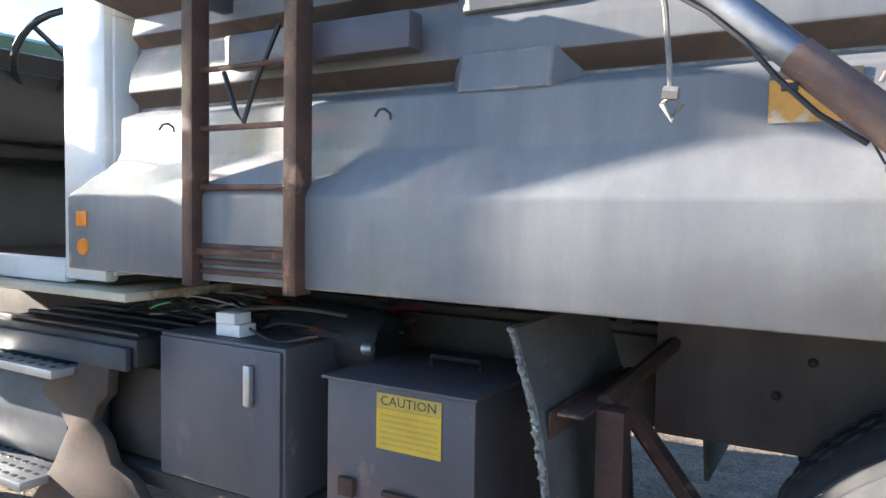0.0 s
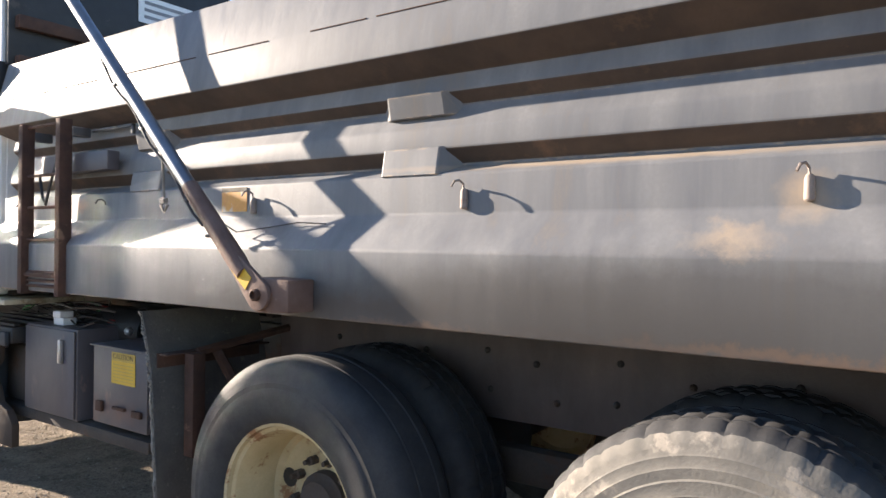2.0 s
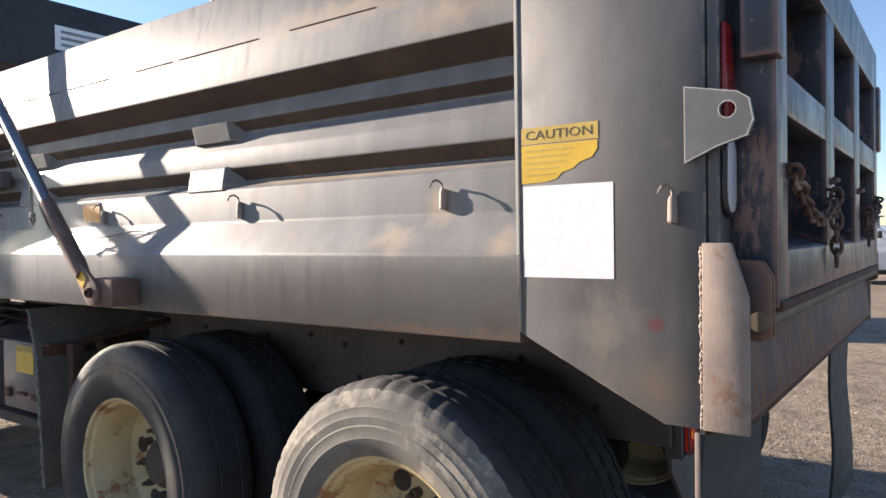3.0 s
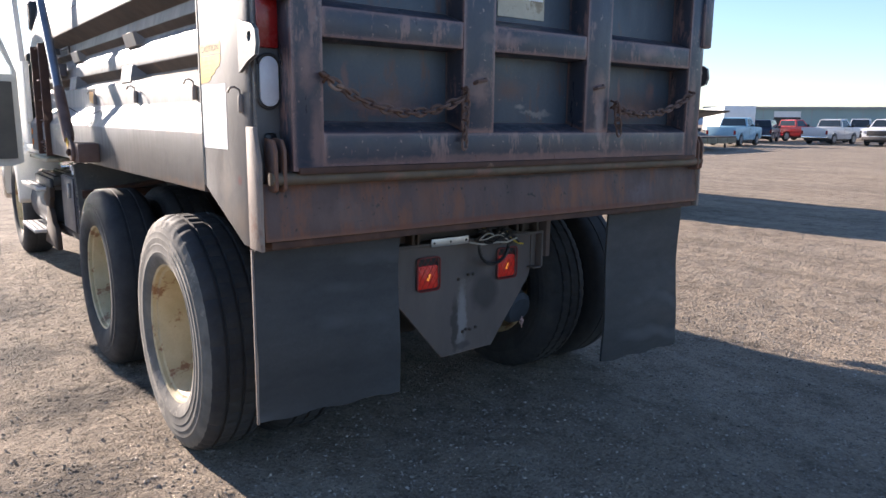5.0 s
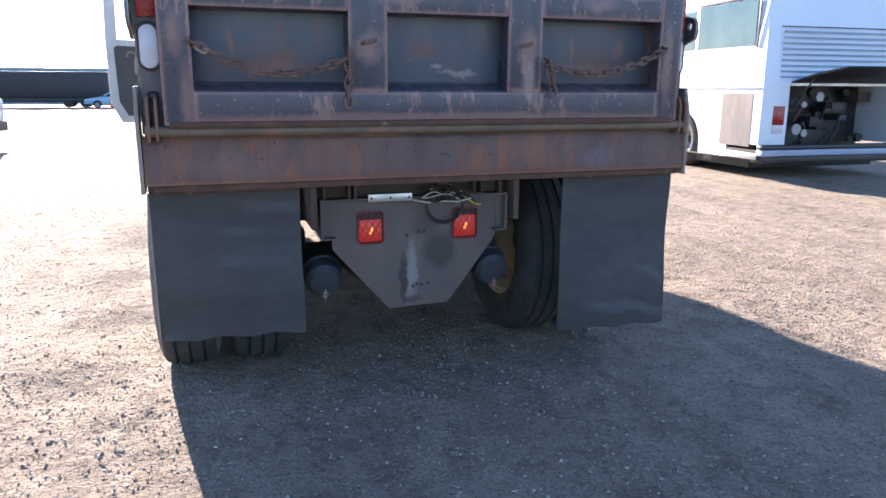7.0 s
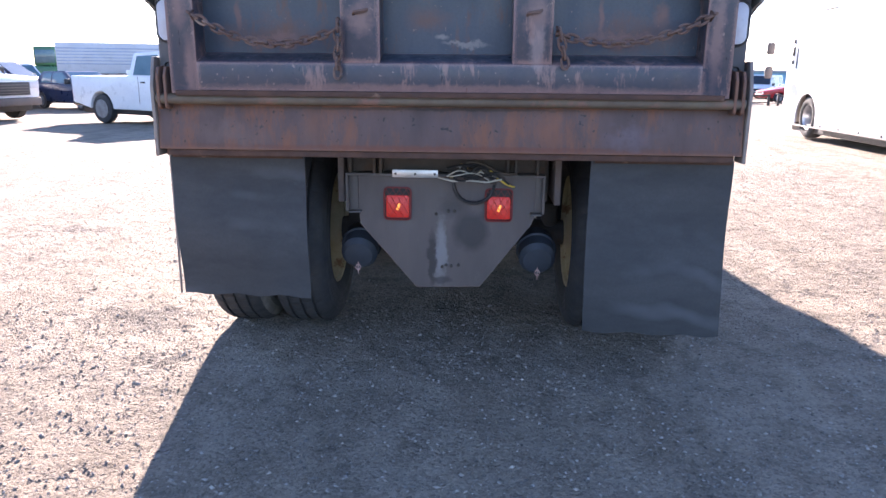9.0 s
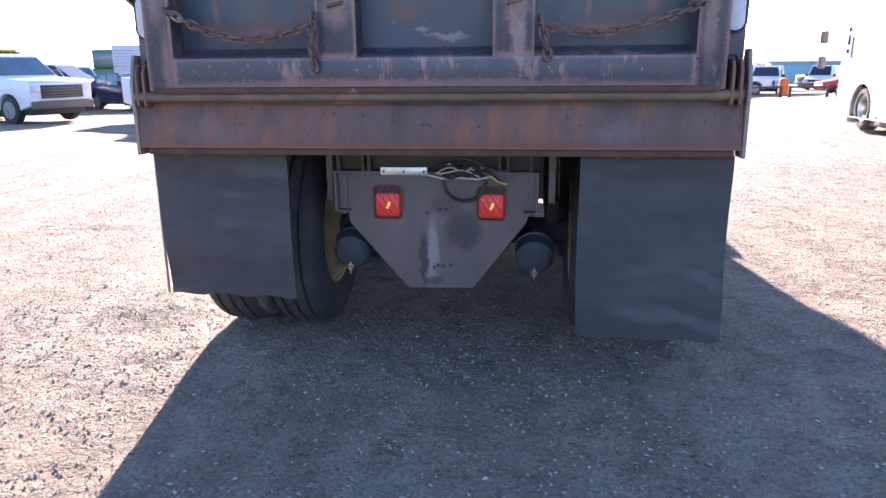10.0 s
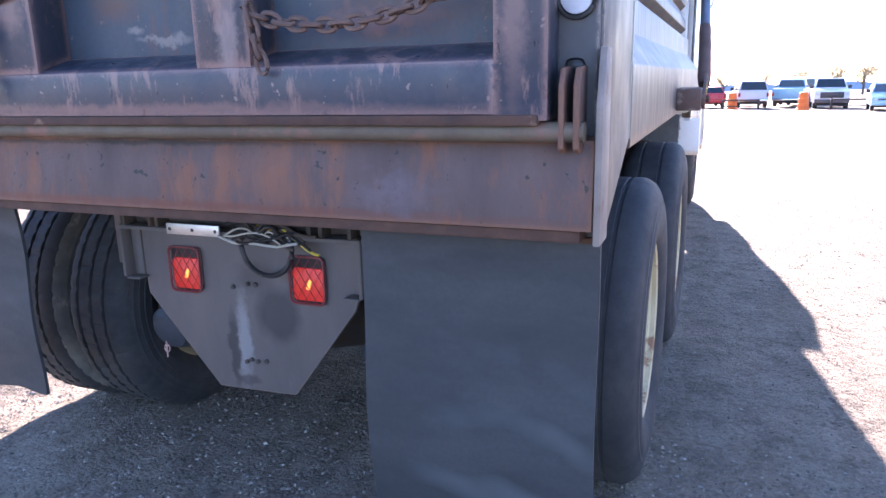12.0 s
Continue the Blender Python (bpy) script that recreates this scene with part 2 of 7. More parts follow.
for m_lit, lit_colour, lit_power in ((REDSTOP, (1.0, 0.05, 0.025, 1), 0.05), (BULB, (1.0, 0.36, 0.05, 1), 0.22)):
    lit = m_lit.node_tree.nodes["Principled BSDF"].inputs
    lit["Emission Color"].default_value, lit["Emission Strength"].default_value = lit_colour, lit_power
GLASS = glass("clear_window_glass", (0.9, 0.94, 0.95))
DARKGLASS = surf("dark_vehicle_glass", (0.02, 0.028, 0.035), (0.03, 0.04, 0.05), scale=1.5, fine=40, rough=0.06, rough2=0.1, bump=0.0)
BLUEGLASS = surf("teal_reflecting_glass", (0.06, 0.12, 0.145), (0.1, 0.17, 0.2), scale=1.5, fine=40, rough=0.06, rough2=0.1, bump=0.0)
CHROME = surf("chrome", (0.7, 0.7, 0.7), (0.6, 0.6, 0.6), scale=5, fine=90, rough=0.12, metal=1.0, bump=0.0)
SILVERED = surf("silvered_mirror", (0.85, 0.86, 0.87), (0.82, 0.83, 0.84), scale=3, fine=50, rough=0.02, rough2=0.03, metal=1.0, bump=0.0)
WIRE_Y = surf("yellow_wire", (0.7, 0.5, 0.06), scale=9, fine=90, rough=0.5, bump=0.0)
WIRE_W = surf("white_wire", (0.5, 0.48, 0.42), scale=9, fine=90, rough=0.5, bump=0.0)
WIRE_G = surf("green_wire", (0.05, 0.35, 0.12), scale=9, fine=90, rough=0.5, bump=0.0)
WIRE_R = surf("red_wire", (0.4, 0.03, 0.03), scale=9, fine=90, rough=0.5, bump=0.0)
OLD_WOOD = surf("weathered_wood_board", (0.26, 0.22, 0.15), (0.17, 0.14, 0.1), scale=5, fine=80, rough=0.8, bump=0.2)
ORANGE = surf("orange_barrel_plastic", (0.85, 0.17, 0.02), (0.75, 0.14, 0.02), scale=4, fine=60, rough=0.5, bump=0.0)
ROPE = surf("grey_rope", (0.3, 0.28, 0.25), (0.2, 0.18, 0.16), scale=30, fine=200, rough=0.9, bump=0.3)

LATCH = surf("worn_latch_steel", (0.16, 0.165, 0.165), (0.11, 0.115, 0.12), (0.2, 0.16, 0.13), scale=8, fine=120, rough=0.5, metal=0.5, spot_amount=0.2, bump=0.1, wear=(0.5, 0.48, 0.45), wear_r=0.006, wear_amount=0.8)
DARKRED = surf("dark_red_wire", (0.2, 0.03, 0.028), scale=10, fine=90, rough=0.5, bump=0.0)


def stained(m, rows, side=False):
    """Soft blots of another colour at given places on an upright face, with ragged rims: (x, z), or (y, z) on a side."""
    n, l = m.node_tree.nodes, m.node_tree.links
    b = n["Principled BSDF"]
    last = b.inputs["Base Color"].links[0].from_socket
    tc = n.new("ShaderNodeTexCoord")
    ns = n.new("ShaderNodeTexNoise")
    ns.inputs["Scale"].default_value, ns.inputs["Detail"].default_value = 14, 7
    ns.inputs["Roughness"].default_value = 0.7
    l.new(tc.outputs["Object"], ns.inputs[0])
    for cx, cz, rx, rz, wob, soft, colour in rows:
        mp = n.new("ShaderNodeVectorMath")
        mp.operation = "MULTIPLY_ADD"
        mp.inputs[1].default_value = (wob, wob, wob)
        mp.inputs[2].default_value = (-cx - wob / 2, -cx - wob / 2, -cz - wob / 2)
        l.new(ns.outputs["Color"], mp.inputs[0])
        ad = n.new("ShaderNodeVectorMath")
        ad.operation = "ADD"
        l.new(mp.outputs[0], ad.inputs[0])
        l.new(tc.outputs["Object"], ad.inputs[1])
        sc = n.new("ShaderNodeVectorMath")
        sc.operation = "MULTIPLY"
        sc.inputs[1].default_value = (0, 1 / rx, 1 / rz) if side else (1 / rx, 0, 1 / rz)
        l.new(ad.outputs[0], sc.inputs[0])
        ln = n.new("ShaderNodeVectorMath")
        ln.operation = "LENGTH"
        l.new(sc.outputs[0], ln.inputs[0])
        mr = n.new("ShaderNodeMapRange")
        mr.inputs[1].default_value, mr.inputs[2].default_value, mr.inputs[3].default_value, mr.inputs[4].default_value = 0.9 - soft, 1.2, 0.72, 0.0
        l.new(ln.outputs["Value"], mr.inputs[0])
        mx = n.new("ShaderNodeMix")
        mx.data_type = "RGBA"
        l.new(mr.outputs[0], mx.inputs[0])
        l.new(last, mx.inputs[6])
        mx.inputs[7].default_value = (*colour, 1)
        last = mx.outputs[2]
    l.new(last, b.inputs["Base Color"])
    return m


HITCH = stained(surf("stained_hitch_plate", (0.16, 0.128, 0.117), (0.105, 0.088, 0.082), (0.21, 0.175, 0.16), scale=3, fine=90, rough=0.6, streak=0.3,
                     spot_amount=0.2, spot_scale=5, bump=0.12, spot_edge=0.25, wear=(0.2, 0.14, 0.11), wear_amount=0.6),
                ((-0.035, 0.50, 0.03, 0.17, 0.12, 0.4, (0.25, 0.24, 0.24)), (-0.08, 0.46, 0.022, 0.14, 0.08, 0.2, (0.03, 0.027, 0.027)),
                 (-0.03, 0.35, 0.05, 0.02, 0.06, 0.2, (0.05, 0.045, 0.045)), (0.11, 0.60, 0.085, 0.095, 0.05, 0.2, (0.03, 0.027, 0.028)), (0.02, 0.72, 0.08, 0.06, 0.1, 0.5, (0.05, 0.043, 0.042))))
PINKRUST, DARKRUST = (0.19, 0.1, 0.085), (0.12, 0.06, 0.045)
PALE = (0.24, 0.22, 0.21)
stained(NAVY_PANEL, ((-0.72, 1.50, 0.22, 0.06, 0.22, 0.8, DARKRUST), (-0.70, 1.475, 0.14, 0.024, 0.14, 0.5, PINKRUST), (0.74, 1.51, 0.24, 0.07, 0.22, 0.8, DARKRUST), (0.70, 1.49, 0.15, 0.026, 0.14, 0.5, PINKRUST),
                     (0.86, 1.58, 0.03, 0.05, 0.08, 0.6, PINKRUST), (0.62, 1.57, 0.012, 0.07, 0.05, 0.5, PINKRUST), (-0.86, 1.57, 0.014, 0.06, 0.05, 0.5, PINKRUST),
                     (-0.08, 1.56, 0.1, 0.05, 0.12, 0.8, DARKRUST), (0.08, 1.462, 0.09, 0.012, 0.1, 0.4, PALE), (-0.02, 1.49, 0.03, 0.012, 0.05, 0.4, PALE), (-0.9, 1.95, 0.08, 0.06, 0.1, 0.8, DARKRUST)))
stained(NAVY, ((-0.34, 1.56, 0.055, 0.07, 0.12, 0.5, (0.24, 0.15, 0.135)), (0.35, 1.58, 0.055, 0.07, 0.12, 0.5, (0.24, 0.15, 0.135)), (0.36, 1.45, 0.03, 0.09, 0.1, 0.4, (0.27, 0.21, 0.2)),
               (-1.06, 1.6, 0.035, 0.09, 0.09, 0.6, (0.22, 0.13, 0.12)), (1.05, 1.5, 0.03, 0.2, 0.09, 0.5, (0.23, 0.145, 0.135)), (-1.03, 1.36, 0.03, 0.14, 0.08, 0.5, (0.22, 0.135, 0.125)),
               (0.0, 1.29, 1.0, 0.016, 0.05, 0.6, (0.22, 0.13, 0.115)), (-0.2, 1.75, 0.12, 0.025, 0.12, 0.6, (0.2, 0.125, 0.12)), (0.7, 1.76, 0.1, 0.035, 0.12, 0.6, (0.21, 0.125, 0.12))))
# fourth row: thin near-black line along the apron's top, below the hinge pipe
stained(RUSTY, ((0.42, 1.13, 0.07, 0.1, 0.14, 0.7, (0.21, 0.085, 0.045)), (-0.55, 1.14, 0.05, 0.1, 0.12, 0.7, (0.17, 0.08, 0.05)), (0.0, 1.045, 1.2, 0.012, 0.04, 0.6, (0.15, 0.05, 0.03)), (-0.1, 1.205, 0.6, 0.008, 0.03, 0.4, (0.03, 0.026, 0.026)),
                (0.75, 1.1, 0.12, 0.05, 0.2, 0.8, (0.14, 0.105, 0.115)), (-0.9, 1.1, 0.16, 0.06, 0.2, 0.8, (0.15, 0.1, 0.085))))

TANSTAIN, BROWNSTAIN, DARKGRIME = (0.36, 0.28, 0.2), (0.16, 0.1, 0.07), (0.075, 0.07, 0.067)
stained(STEEL, ((1.0, 1.42, 0.1, 0.04, 0.15, 0.8, TANSTAIN), (0.85, 1.52, 0.06, 0.06, 0.1, 0.8, TANSTAIN), (1.35, 1.632, 0.75, 0.012, 0.02, 0.6, TANSTAIN), (0.62, 1.40, 0.05, 0.05, 0.1, 0.7, TANSTAIN),
                (1.2, 2.14, 0.5, 0.05, 0.2, 0.9, TANSTAIN), (0.8, 2.05, 0.2, 0.06, 0.15, 0.9, TANSTAIN), (2.0, 1.20, 0.3, 0.04, 0.2, 0.9, BROWNSTAIN), (1.2, 1.17, 0.5, 0.02, 0.1, 0.8, BROWNSTAIN),
                (3.95, 1.56, 0.1, 0.04, 0.1, 0.8, (0.35, 0.2, 0.15)), (0.62, 1.2, 0.06, 0.06, 0.12, 0.8, BROWNSTAIN), (0.95, 1.24, 0.95, 0.15, 0.07, 0.3, DARKGRIME), (1.6, 1.22, 0.8, 0.14, 0.08, 0.4, DARKGRIME), (2.5, 1.19, 0.7, 0.1, 0.12, 0.7, DARKGRIME), (0.9, 2.3, 1.3, 0.17, 0.2, 0.8, (0.1, 0.085, 0.075)),
                (0.7, 1.165, 0.5, 0.02, 0.12, 0.8, (0.2, 0.13, 0.09)), (1.9, 1.15, 0.3, 0.02, 0.12, 0.8, (0.2, 0.13, 0.09))), side=True)
stained(POST, ((0.2, 1.08, 0.1, 0.08, 0.12, 0.9, (0.17, 0.13, 0.1)), (0.32, 1.2, 0.1, 0.06, 0.2, 0.8, (0.16, 0.14, 0.125)), (0.14, 1.55, 0.02, 0.3, 0.05, 0.9, (0.05, 0.05, 0.053)), (0.2, 1.22, 0.02, 0.018, 0.02, 0.5, (0.14, 0.03, 0.03)),
               (0.45, 1.75, 0.1, 0.3, 0.3, 0.9, (0.125, 0.125, 0.13))), side=True)
stained(BOXPAINT, ((3.72, 0.6, 0.16, 0.06, 0.15, 0.9, (0.17, 0.105, 0.09)), (3.93, 0.6, 0.06, 0.08, 0.15, 0.9, (0.17, 0.105, 0.09)), (4.5, 0.66, 0.03, 0.03, 0.06, 0.6, (0.15, 0.13, 0.13)), (4.15, 0.75, 0.03, 0.25, 0.05, 0.9, (0.1, 0.1, 0.12))), side=True)


# ---- mesh helpers ----
def flat_box(bm, x0, x1, y0, y1, z0, z1, bev=0.0, m=None):
    g = bmesh.ops.create_cube(bm, size=1.0)
    vs = g["verts"]
    for v in vs:
        v.co = Vector(((x0 + x1) / 2 + v.co.x * (x1 - x0), (y0 + y1) / 2 + v.co.y * (y1 - y0), (z0 + z1) / 2 + v.co.z * (z1 - z0)))
    if bev:
        es = list({e for v in vs for e in v.link_edges})
        r = bmesh.ops.bevel(bm, geom=es, offset=bev, segments=2, affect="EDGES", profile=0.5)
        vs = list({v for f in r["faces"] for v in f.verts} | {v for v in vs if v.is_valid})
    if m is not None:
        bmesh.ops.transform(bm, matrix=m, verts=vs)
    return vs


def prism(bm, pts, axis, a, b, bev=0.0, m=None):
    """A polygon pushed along an axis from a to b. axis x: points are (y, z); y: (x, z); z: (x, y)."""
    def put(p, w):
        return {"x": (w, p[0], p[1]), "y": (p[0], w, p[1]), "z": (p[0], p[1], w)}[axis]
    va = [bm.verts.new(put(p, a)) for p in pts]
    vb = [bm.verts.new(put(p, b)) for p in pts]
    k = len(pts)
    fs = [bm.faces.new(va), bm.faces.new(vb[::-1])]
    fs += [bm.faces.new((va[i], vb[i], vb[(i + 1) % k], va[(i + 1) % k])) for i in range(k)]
    bmesh.ops.recalc_face_normals(bm, faces=fs)
    vs = va + vb
    if bev:
        es = list({e for f in fs for e in f.edges})
        r = bmesh.ops.bevel(bm, geom=es, offset=bev, segments=2, affect="EDGES", profile=0.5)
        vs = list({v for f in r["faces"] for v in f.verts} | {v for v in vs if v.is_valid})
    if m is not None:
        bmesh.ops.transform(bm, matrix=m, verts=vs)
    return vs


def tube(bm, pts, r, seg=8, closed=False, cap=True):
    """A round bar along points; r: one radius or one for each point."""
    pts = [Vector(p) for p in pts]
    rings, k = [], len(pts)
    up = Vector((0.13, 0.27, 0.95)).normalized()
    for i, p in enumerate(pts):
        if closed:
            d = pts[(i + 1) % k] - pts[i - 1]
        else:
            d = pts[min(i + 1, k - 1)] - pts[max(i - 1, 0)]
        d.normalize()
        u = up if abs(d.dot(up)) < 0.95 else Vector((1, 0, 0))
        s = d.cross(u).normalized()
        t = s.cross(d)
        rr = r[i] if isinstance(r, (list, tuple)) else r
        rings.append([bm.verts.new(p + rr * (math.cos(a) * s + math.sin(a) * t)) for a in (2 * math.pi * j / seg for j in range(seg))])
    for i in range(k if closed else k - 1):
        a, b = rings[i], rings[(i + 1) % k]
        for j in range(seg):
            bm.faces.new((a[j], a[(j + 1) % seg], b[(j + 1) % seg], b[j]))
    if cap and not closed:
        bm.faces.new(rings[0][::-1])
        bm.faces.new(rings[-1])
    return [v for ring in rings for v in ring]


def lathe(bm, prof, seg=48, m=None, closed=False, cut=None):
    """Turns (x, r) points about the x axis."""
    rings = []
    for i, (x, r) in enumerate(prof):
        ring = []
        for j in range(seg):
            a, q = 2 * math.pi * j / seg, r - (cut(i, j) if cut else 0.0)
            ring.append(bm.verts.new((x, q * math.cos(a), q * math.sin(a))))
        rings.append(ring)
    k = len(prof)
    fs = []
    for i in range(k if closed else k - 1):
        a, b = rings[i], rings[(i + 1) % k]
        for j in range(seg):
            fs.append(bm.faces.new((a[j], a[(j + 1) % seg], b[(j + 1) % seg], b[j])))
    vs = [v for ring in rings for v in ring]
    if not closed:
        fs += [bm.faces.new(rings[0][::-1]), bm.faces.new(rings[-1])]
    bmesh.ops.recalc_face_normals(bm, faces=fs)
    if m is not None:
        bmesh.ops.transform(bm, matrix=m, verts=vs)
    return vs


def part(name, bm, material, parent, label="", smooth=35):
    """One mesh object under a thing or under a part, built where it stands."""
    me = bpy.data.meshes.new(name)
    bm.normal_update()
    if smooth:
        lim = radians(smooth)
        for f in bm.faces:
            f.smooth = True
        for e in bm.edges:
            if len(e.link_faces) != 2 or e.calc_face_angle(3.2) > lim:
                e.smooth = False
    bm.to_mesh(me)
    bm.free()
    me.materials.append(material)
    return place(name, me, parent, label)


def place(name, me, parent, label=""):
    ob = new(name, me)
    if parent is not None:
        ob.parent = parent
        if parent.type == "EMPTY":
            ob.matrix_parent_inverse = parent.matrix_basis.inverted()
    if label:
        ob["label"] = label
    return ob


def thing(name, base, label, category, group=""):
    e = new(name)
    e.empty_display_size = 0.2
    e.matrix_basis = Matrix.Translation(base)
    return tagged(e, label, category, group)


def boxes(*rows, bev=0.004):
    bm = bmesh.new()
    for r in rows:
        flat_box(bm, *r, bev=bev)
    return bm


def words(name, text, size, m, material, parent, width=None):
    """Letters in Blender's own font, as a flat mesh at m."""
    cu = bpy.data.curves.new(name, "FONT")
    cu.body, cu.size, cu.extrude, cu.align_x, cu.align_y, cu.resolution_u = text, size, 0.00015, "CENTER", "CENTER", 2
    tmp = new(name, cu)
    me = bpy.data.meshes.new_from_object(tmp.evaluated_get(bpy.context.evaluated_depsgraph_get()))
    bpy.data.objects.remove(tmp)
    if width:
        xs = [v.co.x for v in me.vertices]
        f = width / max(1e-6, max(xs) - min(xs))
        me.transform(Matrix.Diagonal((f, 1, 1, 1)))
    me.transform(m)
    me.materials.clear()
    me.materials.append(material)
    return place(name, me, parent)


# ---- ground ----
def axis_steps(lo, hi, fine, reach):
    a = list(np.arange(lo, hi + 1e-6, fine))
    step, x = fine, hi
    while x < reach:
        step *= 1.22
        x += step
        a.append(x)
    step, x = fine, lo
    while x > -reach:
        step *= 1.22
        x -= step
        a.insert(0, x)
    return a


def fall(y, x=0.0):
    """How far the yard lies below the truck's wheels: it drops gently to the north, and stays level to the east."""
    return 0.02 * max(0.0, y - 7.5) * min(1.0, max(0.0, (1.1 - x / (abs(y) + 3)) / 0.5))


def ground_height(x, y):
    d = math.hypot(x, y)
    h = 0.020 * noise.noise((x * 1.1, y * 1.1, 0)) + 0.011 * noise.noise((x * 4.5, y * 3.2, 3)) + 0.004 * noise.noise((x * 11, y * 11, 7))
    return h * (1 if d < 40 else 3) - 0.03 - fall(y, x)


GRAVEL = bpy.data.materials.new("packed_gravel_dirt")
GRAVEL.use_nodes = True


def gravel_nodes():
    n, l = GRAVEL.node_tree.nodes, GRAVEL.node_tree.links
    b = n["Principled BSDF"]
    tc = n.new("ShaderNodeTexCoord")

    def noisy(sc, det, rough=0.6, stretch=None):
        k = n.new("ShaderNodeTexNoise")
        k.inputs["Scale"].default_value, k.inputs["Detail"].default_value, k.inputs["Roughness"].default_value = sc, det, rough
        if stretch:
            mp = n.new("ShaderNodeMapping")
            mp.inputs["Scale"].default_value = stretch
            mp.inputs["Rotation"].default_value = (0, 0, 0.35)
            l.new(tc.outputs["Object"], mp.inputs[0])
            l.new(mp.outputs[0], k.inputs[0])
        else:
            l.new(tc.outputs["Object"], k.inputs[0])
        return k

    def ramp(src, *stops):
        k = n.new("ShaderNodeValToRGB")
        e = k.color_ramp.elements
        e[0].position, e[0].color = stops[0][0], (*stops[0][1], 1)
        e[1].position, e[1].color = stops[-1][0], (*stops[-1][1], 1)
        for p, c in stops[1:-1]:
            e.new(p).color = (*c, 1)
        l.new(src.outputs[0], k.inputs[0])
        return k

    def mixc(mode, fac, a, c):
        k = n.new("ShaderNodeMix")
        k.data_type, k.blend_type = "RGBA", mode
        k.inputs[0].default_value = fac
        l.new(a, k.inputs[6])
        l.new(c, k.inputs[7])
        return k.outputs[2]

    large = ramp(noisy(0.5, 6), (0.3, (0.23, 0.19, 0.148)), (0.7, (0.31, 0.255, 0.197)))
    tracks = ramp(noisy(0.9, 6, 0.65, (2.6, 0.35, 1)), (0.35, (0.6, 0.58, 0.55)), (0.6, (1.0, 1.0, 1.0)))
    mid = ramp(noisy(5, 10, 0.78), (0.34, (0.36, 0.34, 0.32)), (0.5, (0.95, 0.93, 0.9)), (0.72, (1.3, 1.28, 1.25)))
    vor = n.new("ShaderNodeTexVoronoi")
    vor.inputs["Scale"].default_value = 75
    l.new(tc.outputs["Object"], vor.inputs[0])
    stone = n.new("ShaderNodeMix")
    stone.data_type, stone.blend_type = "RGBA", "MIX"
    grey = n.new("ShaderNodeHueSaturation")
    grey.inputs["Saturation"].default_value = 0.12
    l.new(vor.outputs["Color"], grey.inputs["Color"])
    lift = n.new("ShaderNodeMapRange")
    l.new(grey.outputs[0], lift.inputs[0])
    lift.inputs[3].default_value, lift.inputs[4].default_value = 0.5, 1.5
    c = mixc("MULTIPLY", 0.75, large.outputs[0], mid.outputs[0])
    c = mixc("MULTIPLY", 0.6, c, tracks.outputs[0])
    c = mixc("MULTIPLY", 0.7, c, lift.outputs[0])
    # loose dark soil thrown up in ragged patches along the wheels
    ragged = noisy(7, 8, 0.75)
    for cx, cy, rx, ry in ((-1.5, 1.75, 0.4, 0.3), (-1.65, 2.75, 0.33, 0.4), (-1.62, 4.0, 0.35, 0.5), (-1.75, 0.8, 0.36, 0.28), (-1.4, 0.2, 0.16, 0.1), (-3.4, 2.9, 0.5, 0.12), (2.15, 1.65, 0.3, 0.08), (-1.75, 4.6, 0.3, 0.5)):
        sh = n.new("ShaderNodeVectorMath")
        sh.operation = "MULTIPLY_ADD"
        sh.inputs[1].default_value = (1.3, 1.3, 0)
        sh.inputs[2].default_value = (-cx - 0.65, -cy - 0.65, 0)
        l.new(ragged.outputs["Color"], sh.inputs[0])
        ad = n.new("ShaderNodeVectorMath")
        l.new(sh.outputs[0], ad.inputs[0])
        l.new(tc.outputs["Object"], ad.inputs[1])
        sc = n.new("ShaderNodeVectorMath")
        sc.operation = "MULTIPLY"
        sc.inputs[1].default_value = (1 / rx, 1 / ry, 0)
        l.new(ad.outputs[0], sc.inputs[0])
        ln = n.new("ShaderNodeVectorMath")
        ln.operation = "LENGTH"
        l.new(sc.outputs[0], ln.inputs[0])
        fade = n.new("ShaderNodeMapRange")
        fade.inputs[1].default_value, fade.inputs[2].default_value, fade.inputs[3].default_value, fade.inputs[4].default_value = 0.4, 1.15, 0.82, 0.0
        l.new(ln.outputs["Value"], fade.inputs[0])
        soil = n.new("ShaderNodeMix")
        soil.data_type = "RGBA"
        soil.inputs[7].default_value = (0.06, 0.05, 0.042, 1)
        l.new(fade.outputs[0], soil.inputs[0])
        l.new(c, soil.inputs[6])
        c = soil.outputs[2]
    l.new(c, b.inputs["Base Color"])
    b.inputs["Roughness"].default_value = 0.92
    b.inputs["Specular IOR Level"].default_value = 0.25
    bp = n.new("ShaderNodeBump")
    bp.inputs["Strength"].default_value, bp.inputs["Distance"].default_value = 0.8, 0.011
    l.new(vor.outputs["Distance"], bp.inputs["Height"])
    bp.invert = True
    bp2 = n.new("ShaderNodeBump")
    bp2.inputs["Strength"].default_value, bp2.inputs["Distance"].default_value = 1.0, 0.06
    l.new(noisy(9, 8, 0.7).outputs[0], bp2.inputs["Height"])
    l.new(bp.outputs[0], bp2.inputs["Normal"])
    lumps = n.new("ShaderNodeTexVoronoi")
    lumps.inputs["Scale"].default_value = 26
    l.new(tc.outputs["Object"], lumps.inputs[0])
    bp3 = n.new("ShaderNodeBump")
    bp3.invert = True
    bp3.inputs["Strength"].default_value, bp3.inputs["Distance"].default_value = 0.35, 0.018
    l.new(lumps.outputs["Distance"], bp3.inputs["Height"])
    l.new(bp2.outputs[0], bp3.inputs["Normal"])
    l.new(bp3.outputs[0], b.inputs["Normal"])


